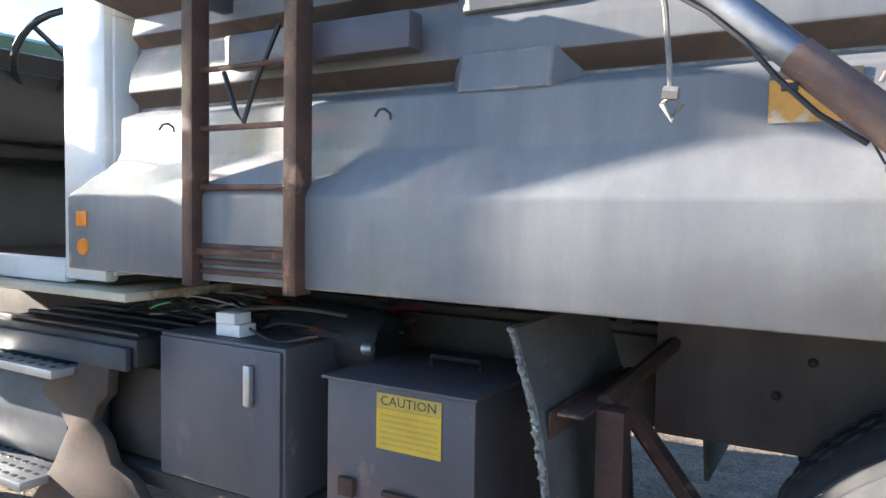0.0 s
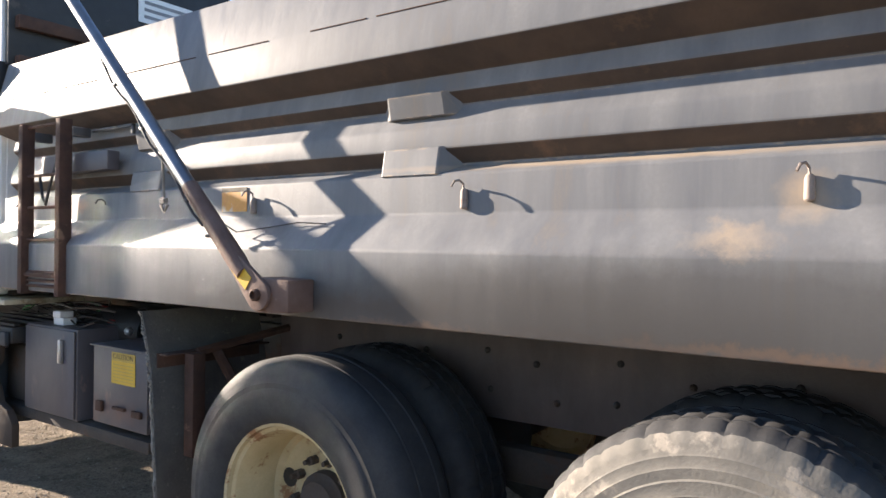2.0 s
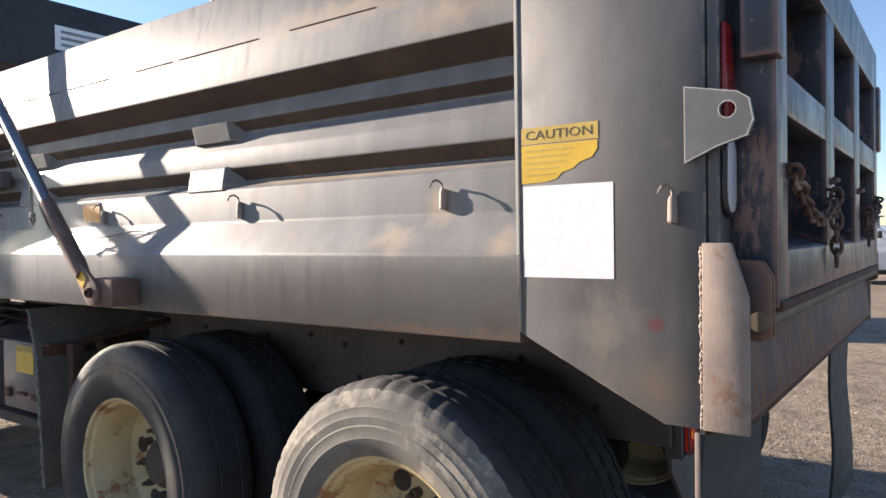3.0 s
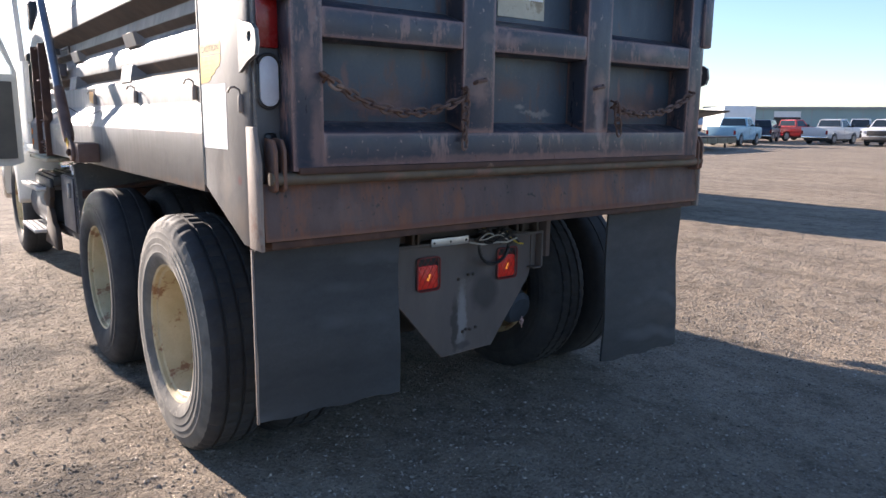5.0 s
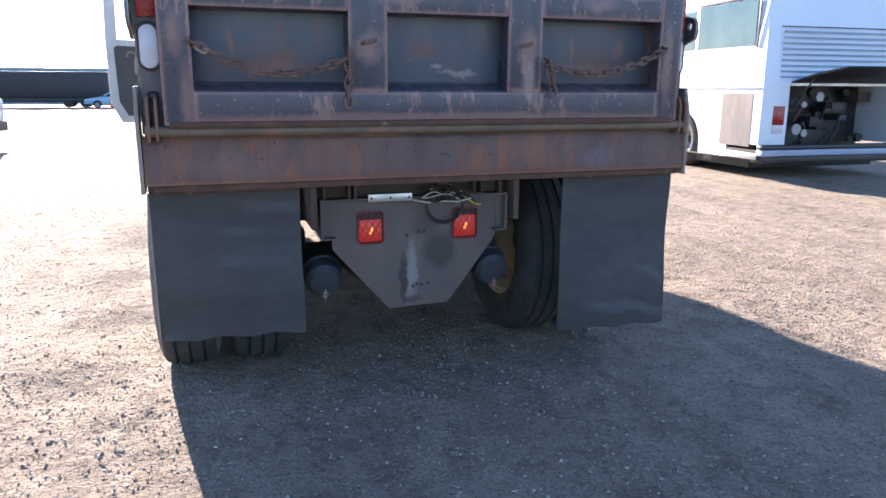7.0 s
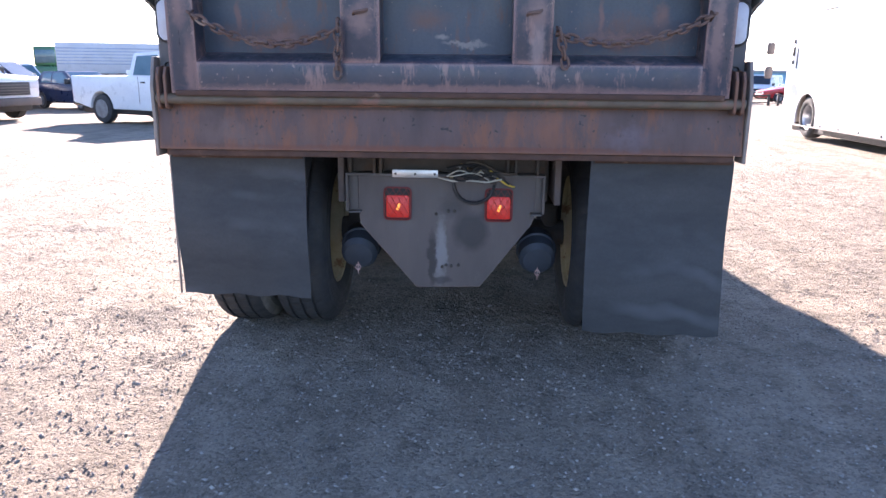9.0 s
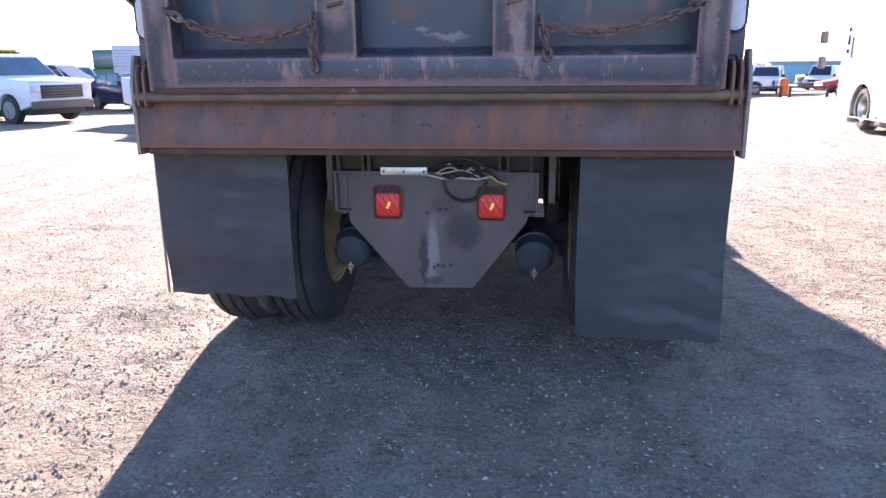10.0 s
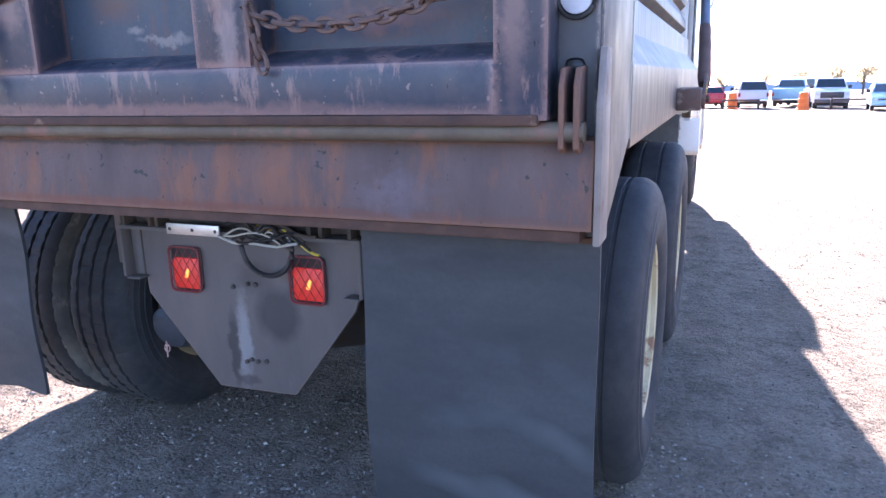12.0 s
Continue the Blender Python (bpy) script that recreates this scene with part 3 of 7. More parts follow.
gravel_nodes()


def build_ground():
    xs, ys = axis_steps(-7, 6, 0.075, 2500), axis_steps(-5, 8, 0.075, 2500)
    vs = [(x, y, ground_height(x, y)) for y in ys for x in xs]
    w = len(xs)
    fs = [(j * w + i, j * w + i + 1, (j + 1) * w + i + 1, (j + 1) * w + i) for j in range(len(ys) - 1) for i in range(w - 1)]
    me = bpy.data.meshes.new("ground")
    me.from_pydata(vs, [], fs)
    me.polygons.foreach_set("use_smooth", [True] * len(fs))
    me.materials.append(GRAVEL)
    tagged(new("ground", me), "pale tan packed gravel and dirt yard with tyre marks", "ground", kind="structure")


build_ground()

PEBBLE = surf("gravel_stones", (0.34, 0.295, 0.245), (0.22, 0.19, 0.16), scale=20, fine=200, rough=0.9, bump=0.0, alpha_random=0.65)


def build_pebbles(count):
    rng = random.Random(5)
    vs, fs = [], []
    oct_f = [(0, 2, 4), (2, 1, 4), (1, 3, 4), (3, 0, 4), (2, 0, 5), (1, 2, 5), (3, 1, 5), (0, 3, 5)]
    for k in range(count):
        x, y = (rng.uniform(-5.0, 4.6), rng.uniform(-2.3, 7.5)) if k % 3 else (rng.uniform(-2.6, 3.4), rng.uniform(-1.9, 1.2))
        s = 0.0022 + 0.0075 * rng.random() ** 5
        z = ground_height(x, y) + s * 0.3
        a = rng.random() * 6.28
        b0 = len(vs)
        sx, sy, sz = s * rng.uniform(0.8, 1.5), s * rng.uniform(0.7, 1.1), s * rng.uniform(0.5, 0.8)
        for dx, dy, dz in ((1, 0, 0), (-1, 0, 0), (0, 1, 0), (0, -1, 0), (0, 0, 1), (0, 0, -1)):
            px, py, pz = (dx + rng.uniform(-.3, .3)) * sx, (dy + rng.uniform(-.3, .3)) * sy, (dz + rng.uniform(-.3, .3)) * sz
            vs.append((x + px * math.cos(a) - py * math.sin(a), y + px * math.sin(a) + py * math.cos(a), z + pz))
        fs += [tuple(b0 + i for i in f) for f in oct_f]
    me = bpy.data.meshes.new("gravel")
    me.from_pydata(vs, [], fs)
    me.materials.append(PEBBLE)
    tagged(new("gravel", me), "loose grey and tan stones scattered over the yard", "gravel", kind="stuff")


build_pebbles(75000)

CLOD = surf("dry_soil_clods", (0.16, 0.13, 0.1), (0.1, 0.085, 0.068), scale=30, fine=150, rough=0.95, bump=0.4, alpha_random=0.35)


def build_clods():
    """Clods and loose debris thrown up in heaps beside the wheels, thinning out over the yard."""
    rng = random.Random(77)
    heaps = [(-1.6, 3.8, 0.65, 157), (-1.57, 1.86, 0.39, 180), (-1.93, 0.83, 0.39, 157), (-1.43, 0.2, 0.26, 112), (-2.0, 1.2, 0.78, 112), (-1.9, 0.4, 0.52, 97), (2.2, 1.7, 0.39, 45), (2.25, 4.1, 0.65, 60), (-2.1, 2.9, 0.91, 97)]
    spots = []
    for cx, cy, r, n in heaps:
        for _ in range(n):
            spots.append((rng.gauss(cx, r * 0.7), rng.gauss(cy, r * 0.5), 0.002 + 0.0065 * rng.random() ** 3))
    for _ in range(160):
        spots.append((rng.uniform(-5, 5), rng.uniform(-2, 8), 0.002 + 0.009 * rng.random() ** 4))
    vs, fs = [], []
    ring = 7
    for x, y, s in spots:
        b0, a0, st = len(vs), rng.random() * 6.28, rng.uniform(1.0, 1.9)
        z = ground_height(x, y)
        for lev, rad in ((-0.3, 1.0), (0.35, 0.8)):
            for k in range(ring):
                a = a0 + 6.283 * k / ring
                q = s * rad * rng.uniform(0.75, 1.2)
                vs.append((x + q * st * math.cos(a), y + q * math.sin(a), z + s * lev * rng.uniform(0.7, 1.1)))
        vs.append((x, y, z + s * 0.55))
        for k in range(ring):
            i, j = b0 + k, b0 + (k + 1) % ring
            fs += [(i, j, j + ring, i + ring), (i + ring, j + ring, b0 + 2 * ring)]
    me = bpy.data.meshes.new("soil_clods")
    me.from_pydata(vs, [], fs)
    me.materials.append(CLOD)
    tagged(new("soil_clods", me), "dark loose clods of soil heaped beside the wheels", "soil", kind="stuff")


build_clods()

# ---- dump truck ----
truck = thing("dump_truck", (0, 2.4, 0), "weathered grey dump truck with a white cab on gravel", "dump truck")

# side of the dump box: (x, z, how far forward it reaches)
SIDE = [(-1.00, 1.150, 4.83), (-1.210, 1.152, 4.83), (-1.211, 1.378, 4.83), (-1.126, 1.492, 4.69), (-1.124, 1.614, 4.69),
        (-1.055, 1.642, 4.69), (-1.055, 1.652, 4.69), (-1.100, 1.694, 4.69), (-1.090, 1.762, 4.69), (-1.052, 1.826, 4.69),
        (-1.052, 1.836, 4.69), (-1.088, 1.868, 4.69), (-1.074, 1.926, 4.69), (-1.170, 1.984, 4.80), (-1.145, 2.125, 4.75),
        (-1.090, 2.345, 4.75), (-1.02, 2.345, 4.75), (-1.02, 1.150, 4.75)]


def box_side(sign):
    bm = bmesh.new()
    back = 0.553
    va = [bm.verts.new((sign * x, back, z)) for x, z, _ in SIDE]
    vb = [bm.verts.new((sign * x, e, z)) for x, z, e in SIDE]
    k = len(SIDE)
    bm.faces.new(va)
    bm.faces.new(vb[::-1])
    for i in range(k):
        bm.faces.new((va[i], vb[i], vb[(i + 1) % k], va[(i + 1) % k]))
    bmesh.ops.recalc_face_normals(bm, faces=bm.faces)
    es = [e for e in bm.edges if abs(e.verts[0].co.y - e.verts[1].co.y) > 2]
    bmesh.ops.bevel(bm, geom=es, offset=0.007, segments=2, affect="EDGES", profile=0.5)
    ob = part("box_side", bm, STEEL, truck, "pleated grey steel side with long horizontal ribs")
    # faces looking down get the darker brown: rust with painted-in underside shade
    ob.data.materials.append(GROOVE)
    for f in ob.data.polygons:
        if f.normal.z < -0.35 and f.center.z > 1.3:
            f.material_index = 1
    return ob


side_l = box_side(1)
box_side(-1)


def gusset(ya, yb, za, zb, x_top, x_bot, flare):
    """A plate that bridges a groove between two ribs, with slanting ends."""
    bm = bmesh.new()
    f = [(x_bot, ya, za), (x_bot, yb, za), (x_top, yb, zb), (x_top, ya, zb)]
    b = [(-1.05, ya - flare, za), (-1.05, yb + flare, za), (-1.05, yb + flare, zb + 0.01), (-1.05, ya - flare, zb + 0.01)]
    vf, vb = [bm.verts.new(p) for p in f], [bm.verts.new(p) for p in b]
    bm.faces.new(vf)
    bm.faces.new(vb[::-1])
    for i in range(4):
        bm.faces.new((vf[i], vb[i], vb[(i + 1) % 4], vf[(i + 1) % 4]))
    bmesh.ops.recalc_face_normals(bm, faces=bm.faces)
    bmesh.ops.bevel(bm, geom=list(bm.edges), offset=0.003, segments=1, affect="EDGES")
    return part("gusset", bm, STEEL, side_l, smooth=0)


for ya in (1.865, 3.30):
    gusset(ya, ya + 0.215, 1.612, 1.70, -1.112, -1.128, 0.055)
    gusset(ya, ya + 0.215, 1.80, 1.872, -1.103, -1.085, 0.05)
# open frame welded above the middle groove near the ladder
bm = boxes((-1.112, -1.098, 3.52, 3.86, 1.905, 1.917), (-1.112, -1.098, 3.52, 3.535, 1.872, 1.917), bev=0.002)
part("bracket", bm, POST, side_l)
# seam along the top plate
bm = bmesh.new()
rng = random.Random(3)
yy = 0.6
while yy < 4.6:
    ln = rng.uniform(0.25, 0.6)
    tube(bm, [(-1.1452, yy, 2.128), (-1.1452, yy + ln, 2.128)], 0.0022, 5)
    yy += ln + rng.uniform(0.03, 0.25)
part("weld_seam", bm, RUST, side_l)
# underside floor, cross members, front wall, headboard
part("box_floor", boxes((-1.02, 1.02, 0.10, 4.75, 1.13, 1.16)), GRIME, truck)
for y in np.arange(0.75, 4.7, 0.42):
    part("cross_member", boxes((-0.52, 0.52, y, y + 0.05, 1.035, 1.128)), GRIME, truck)
part("front_wall", boxes((-1.02, 1.02, 4.70, 4.75, 1.16, 2.345)), POST, truck)
head = part("headboard", boxes((-1.09, 1.09, 4.755, 4.80, 2.35, 3.115)), BLACK, truck, "tall black sheet headboard behind the cab")
part("rail", boxes((-1.06, 1.06, 4.70, 4.754, 2.55, 2.62), (-1.06, 1.06, 4.70, 4.754, 2.352, 2.40)), RUST, head)
bm = bmesh.new()
flat_box(bm, -0.34, 0.05, 4.747, 4.751, 2.78, 2.95)
sign = part("sticker", bm, PAPER, head)
bm = bmesh.new()
for k in range(3):
    flat_box(bm, -0.30, 0.0, 4.744, 4.7465, 2.90 - k * 0.045, 2.92 - k * 0.045)
part("print", bm, GREYINK, sign)
part("canopy", boxes((-1.09, 1.09, 4.81, 6.2, 3.06, 3.11), (-1.09, -1.05, 4.81, 6.1, 2.99, 3.055), (1.05, 1.09, 4.81, 6.1, 2.99, 3.055)), BLACK, truck)


def corner_post(s):
    bm = bmesh.new()
    prism(bm, [(0.553, 1.178), (0.185, 0.997), (0.09, 0.997), (0.09, 2.35), (0.553, 2.35)], "x", s * 1.207, s * 1.13, bev=0.004)
    p = part("corner_post", bm, POST, truck, "dark grey steel rear corner post")
    bm = boxes((min(s * 1.2, s * 1.085), max(s * 1.2, s * 1.085), 0.062, 0.088, 1.03, 2.34), bev=0.004)
    rear = part("lamp_column", bm, POST, p)
    # bright front edge with weld
    bm = bmesh.new()
    tube(bm, [(s * 1.2025, 0.557, 1.18), (s * 1.2025, 0.557, 2.34)], 0.008, 6)
    part("edge_bead", bm, WIRE_W, p)
    bm = bmesh.new()
    prism(bm, [(0.095, 1.0), (0.0, 1.0), (0.0, 1.29), (0.035, 1.405), (0.095, 1.405)], "x", s * 1.224, s * 1.209, bev=0.003)
    part("cheek_plate", bm, TAN_PLATE, p, "bare weathered steel cheek plate")
    rngw = random.Random(17)
    bm = bmesh.new()
    tube(bm, [(s * 1.216, 0.098 + rngw.uniform(-0.002, 0.002), 1.003 + k * 0.0067) for k in range(60)], [rngw.uniform(0.0025, 0.0055) for _ in range(60)], 6)
    part("weld_bead", bm, TAN_PLATE, p)
    # latch plate with its hole
    bm = bmesh.new()
    pts = [(0.13, 1.578), (0.13, 1.745), (0.02, 1.722), (-0.004, 1.705), (-0.012, 1.66), (0.0, 1.628), (0.06, 1.61)]
    hole = [(0.04 + 0.017 * math.cos(a), 1.686 + 0.017 * math.sin(a)) for a in (2 * math.pi * j / 12 for j in range(12))]
    for x in (s * 1.224, s * 1.21):
        vo = [bm.verts.new((x, *q)) for q in pts]
        vh = [bm.verts.new((x, *q)) for q in hole]
        es = [bm.edges.new((v[i], v[(i + 1) % len(v)])) for v in (vo, vh) for i in range(len(v))]
        bmesh.ops.triangle_fill(bm, edges=es, use_beauty=True)
        if x == s * 1.224:
            first = (vo, vh)
    for v0, v1 in zip(first, (vo, vh)):
        for i in range(len(v0)):
            bm.faces.new((v0[i], v1[i], v1[(i + 1) % len(v0)], v0[(i + 1) % len(v0)]))
    bmesh.ops.recalc_face_normals(bm, faces=bm.faces)
    part("latch_plate", bm, LATCH, p)
    # rear lamps
    bm = bmesh.new()
    flat_box(bm, min(s * 1.192, s * 1.12), max(s * 1.192, s * 1.12), 0.048, 0.0615, 1.655, 1.88, bev=0.006)
    part("tail_lamp", bm, REDLENS, rear, "tall red lens")
    bm = bmesh.new()
    prism(bm, [(s * 1.156 + 0.033 * math.cos(a), 1.55 + (0.047 if math.sin(a) > 0 else -0.047) + 0.033 * math.sin(a)) for a in
               (2 * math.pi * (j + 0.5) / 20 for j in range(20))], "y", 0.045, 0.0615, bev=0.004)
    part("reversing_lamp", bm, WHITELENS, rear, "oval white lens")
    bm = bmesh.new()
    tube(bm, [(s * 1.156 + 0.038 * math.cos(a), 0.053, 1.55 + (0.047 if math.sin(a) > 0 else -0.047) + 0.038 * math.sin(a)) for a in
              (2 * math.pi * (j + 0.5) / 20 for j in range(20))], 0.006, 6, closed=True)
    part("lamp_gasket", bm, PLASTIC, rear)
    # hinge hook: two plates round the gate's bar, dark slot above
    bm = bmesh.new()
    flat_box(bm, min(s * 1.135, s * 1.175), max(s * 1.135, s * 1.175), 0.054, 0.0615, 1.35, 1.385, bev=0.012)
    part("slot", bm, PLASTIC, rear)
    for dx in (0.0, 0.03):
        bm = bmesh.new()
        prism(bm, [(0.05, 1.37), (-0.015, 1.365), (-0.035, 1.33), (-0.035, 1.205), (-0.015, 1.195), (0.05, 1.2)], "x", s * (1.14 + dx), s * (1.152 + dx), bev=0.003)
        part("hinge_hook", bm, RUSTY, rear)
    return p


post_l = corner_post(-1)
corner_post(1)

# stickers on the left corner post
STX = -1.2078
bm = boxes((STX, STX + 0.0006, 0.300, 0.540, 1.322, 1.550), bev=0.0)
part("blank_sticker", bm, PAPER, post_l, "square white sticker")
bm = boxes((STX, STX + 0.0006, 0.336, 0.543, 1.655, 1.696), bev=0.0)
cap = part("caution_header", bm, TANDECAL, post_l, "faded caution header")
words("lettering", "CAUTION", 0.032, Matrix.Translation((STX - 0.0004, 0.440, 1.6755)) @ pose(0, 0, 0, 90, 0, -90), INK, cap, 0.18)
bm = bmesh.new()
prism(bm, [(0.543, 1.652), (0.338, 1.652), (0.338, 1.632), (0.352, 1.612), (0.385, 1.602), (0.402, 1.588), (0.432, 1.58), (0.445, 1.566), (0.475, 1.559), (0.543, 1.557)],
      "x", STX, STX + 0.0006)
torn = part("torn_decal", bm, YELLOW, post_l, "torn yellow caution sticker")
bm = bmesh.new()
for k in range(5):
    flat_box(bm, STX - 0.0004, STX - 0.0001, 0.40 + k * 0.012, 0.53, 1.636 - k * 0.015, 1.640 - k * 0.015)
part("print", bm, TANDECAL, torn)


def tie_hook(name, y, z, x=-1.125, parent=None, can=True):
    bm = bmesh.new()
    if can:
        lathe(bm, [(0, 0.009), (0.004, 0.012), (0.05, 0.011), (0.06, 0.007)], 12, pose(x - 0.008, y, z - 0.06, 0, -90, 0))
    tube(bm, [(x - 0.012, y, z), (x - 0.013, y, z + 0.014), (x - 0.027, y + 0.006, z + 0.024), (x - 0.04, y + 0.014, z + 0.02), (x - 0.047, y + 0.02, z + 0.004)],
         0.0036, 6)
    part(name, bm, TAN_PLATE if can else BLACK, parent or side_l, "small welded tarp hook")


for y in (0.845, 1.757, 2.69):
    tie_hook("tarp_hook", y, 1.565)
tie_hook("tarp_hook", 3.69, 1.56, can=False)
tie_hook("tarp_hook", 4.44, 1.56, can=False)
tie_hook("tarp_hook", 0.161, 1.51, x=-1.2, parent=post_l)
# yellow sticker beside the hook, worn bare patches by the ladder
part("yellow_sticker", boxes((-1.1275, -1.1255, 2.735, 2.88, 1.515, 1.59), bev=0.0), FADED, side_l)
part("sticker_header", boxes((-1.1275, -1.1255, 2.735, 2.88, 1.592, 1.606), bev=0.0), INK, side_l)
# reflectors at the front corner
part("square_reflector", boxes((-1.216, -1.2105, 4.735, 4.785, 1.285, 1.33), bev=0.002), AMBER, side_l, "square amber reflector")
bm = bmesh.new()
lathe(bm, [(0, 0.026), (0.006, 0.024)], 18, pose(-1.211, 4.755, 1.222, 0, 180, 0))
part("round_reflector", bm, AMBER, side_l, "round amber reflector")

# ---- ladder ----
LX = -1.245


def channel(bm, y0, y1, z0, z1):
    prism(bm, [(LX, y0), (LX, y1), (LX + 0.058, y1), (LX + 0.058, y1 - 0.006), (LX + 0.006, y1 - 0.006), (LX + 0.006, y0 + 0.006), (LX + 0.058, y0 + 0.006), (LX + 0.058, y0)],
          "z", z0, z1, bev=0.0015)


for y0 in (3.88, 4.235):
    bm = bmesh.new()
    channel(bm, y0 + 0.004, y0 + 0.044, 1.14, 1.955)
    part("ladder_rail", bm, RUST, truck, "rusty steel ladder rail")
for z in (1.18, 1.205, 1.245, 1.40, 1.553, 1.705, 1.94):
    bm = bmesh.new()
    tube(bm, [(LX + 0.03, 3.925, z), (LX + 0.03, 4.24, z)], 0.008, 8)
    part("ladder_rung", bm, RUST, truck)
bm = boxes((LX + 0.012, LX + 0.06, 3.925, 4.24, 1.222, 1.24), bev=0.002)
part("ladder_step", bm, RUST, truck)
for y in (3.9, 4.26):
    part("ladder_bracket", boxes((-1.19, -1.10, y - 0.02, y + 0.02, 1.88, 1.925)), POST, truck)
# black box and hanging strap behind the ladder
part("ladder_box", boxes((-1.17, -1.112, 3.62, 4.20, 1.715, 1.80), bev=0.004), BOXPAINT, truck, "dark steel box fixed behind the ladder")
bm = bmesh.new()
tube(bm, [(-1.20, 3.98, 1.80), (-1.2, 4.06, 1.66), (-1.2, 4.10, 1.565), (-1.2, 4.13, 1.60), (-1.19, 4.18, 1.70)], 0.007, 6)
part("strap", bm, PLASTIC, truck)

# ---- tarp arm on both sides ----
def tarp_arm(s):
    p0 = Vector((s * 1.335, 2.418, 1.229))
    d = Vector((-s * 0.067, 1.0, 0.90)).normalized()
    bm = bmesh.new()
    tube(bm, [p0 + d * 0.52, p0 + d * 3.5], 0.027, 14)
    arm = part("tarp_arm", bm, GALV, truck, "long galvanised tarp arm on a rusty pivot")
    bm = bmesh.new()
    tube(bm, [p0 + d * 0.1, p0 + d * 0.16, p0 + d * 0.55], [0.028, 0.034, 0.031], 14)
    part("arm_sleeve", bm, RUST_ARM, arm, "rust-brown lower arm")
    m = Matrix.Translation(p0) @ pose(0, 0, 0, math.degrees(math.atan2(d.z, d.y)), 0, 0)
    bm = bmesh.new()
    pts = [(0.155, 0.032), (0.155, -0.032)] + [(0.052 * math.cos(a), 0.052 * math.sin(a)) for a in (radians(t) for t in range(-90, -271, -15))]
    prism(bm, pts, "x", -0.008, 0.008, bev=0.002, m=m)
    part("pivot_plate", bm, RUST_ARM, arm)
    bm = bmesh.new()
    prism(bm, [(0.05, -0.026), (0.17, -0.028), (0.175, 0.018), (0.055, 0.024)], "x", s * 0.0085, s * 0.0105, m=m)
    part("pivot_decal", bm, YELLOW, arm, "yellow decal on the pivot")
    bm = bmesh.new()
    lathe(bm, [(0, 0.02), (0.022, 0.02), (0.026, 0.014), (0.012, 0.012)], 14, Matrix.Translation(p0) @ (pose(0, 0, 0) if s > 0 else pose(0, 0, 0, 0, 180, 0)))
    part("pivot_pin", bm, RUST, arm)
    bm = bmesh.new()
    a, b = sorted((s * 1.212, s * 1.325))
    prism(bm, [(2.29, 1.175), (2.44, 1.17), (2.47, 1.2), (2.47, 1.265), (2.44, 1.285), (2.29, 1.28)], "x", a, b, bev=0.005)
    part("pivot_block", bm, RUST_ARM, arm, "rusty boxed pivot bracket")
    # hose along the arm
    bm = bmesh.new()
    pts = []
    for k in range(14):
        f = 0.38 + k * 0.08
        w = 0.036 + 0.010 * math.sin(k * 1.3)
        pts.append(p0 + d * f + Vector((s * 0.01, 0.7 * w, -0.75 * w)))
    tube(bm, pts, 0.005, 6)
    part("hose", bm, PLASTIC, arm)
    for f in (0.33, 0.52, 0.95, 1.25):
        bm = bmesh.new()
        c = p0 + d * f + Vector((s * 0.008, 0.028, -0.03))
        flat_box(bm, c.x - 0.006, c.x + 0.006, c.y - 0.012, c.y + 0.012, c.z - 0.006, c.z + 0.006, bev=0.002)
        part("hose_clip", bm, PLASTIC, arm)
    return arm


arm_l = tarp_arm(-1)
tarp_arm(1)
# knotted rope hanging from the arm and a cord across the bulge
bm = bmesh.new()
RX = -1.288
tube(bm, [(RX, 3.05, 1.79), (RX + 0.002, 3.03, 1.70), (RX + 0.002, 3.02, 1.60), (RX, 3.015, 1.545)], 0.005, 6)
tube(bm, [(RX, 3.015, 1.55), (RX - 0.004, 3.028, 1.535), (RX, 3.013, 1.51), (RX + 0.004, 2.998, 1.535)], 0.006, 6, closed=True)
tube(bm, [(RX, 3.028, 1.555), (RX, 3.003, 1.552)], 0.012, 6)
part("rope", bm, ROPE, arm_l)
bm = bmesh.new()
tube(bm, [(-1.30, 2.74, 1.50), (-1.20, 2.70, 1.436), (-1.168, 2.58, 1.452), (-1.160, 2.42, 1.470), (-1.162, 2.29, 1.464)], 0.0025, 5)
part("cord", bm, PLASTIC, arm_l)

# ---- tailgate ----
GX, GY = 1.118, -0.036
PY = 0.076
gate = part("tailgate", boxes((-GX + 0.02, GX - 0.02, PY, PY + 0.012, 1.29, 2.24), bev=0.002), NAVY_PANEL, truck, "dark navy tailgate with rust showing through")
bm = bmesh.new()
prism(bm, [(GY, 1.275), (GY, 1.385), (GY + 0.012, 1.393), (PY - 0.001, 1.425), (PY - 0.001, 1.275)], "x", -GX + 0.1115, GX - 0.1115, bev=0.0015)
part("bottom_rail", bm, NAVY, gate)
for s in (-1, 1):
    part("side_stile", boxes((min(s * GX, s * (GX - 0.112)), max(s * GX, s * (GX - 0.112)), GY, PY - 0.001, 1.262, 2.25), bev=0.0015), NAVY, gate)
    bm = bmesh.new()
    prism(bm, [(GY, 1.3855), (GY, 2.15), (PY - 0.001, 2.15), (PY - 0.001, 1.4255), (GY + 0.012, 1.3935)], "x", min(s * 0.262, s * 0.418), max(s * 0.262, s * 0.418), bev=0.0015)
    part("inner_stile", bm, NAVY, gate)
for a, b in ((-1.0055, -0.4185), (-0.2615, 0.2615), (0.4185, 1.0055)):
    bm = bmesh.new()
    prism(bm, [(GY + 0.002, 1.695), (GY + 0.002, 1.79), (PY - 0.001, 1.83), (PY - 0.001, 1.69)], "x", a, b, bev=0.0015)
    part("middle_rail", bm, NAVY, gate)
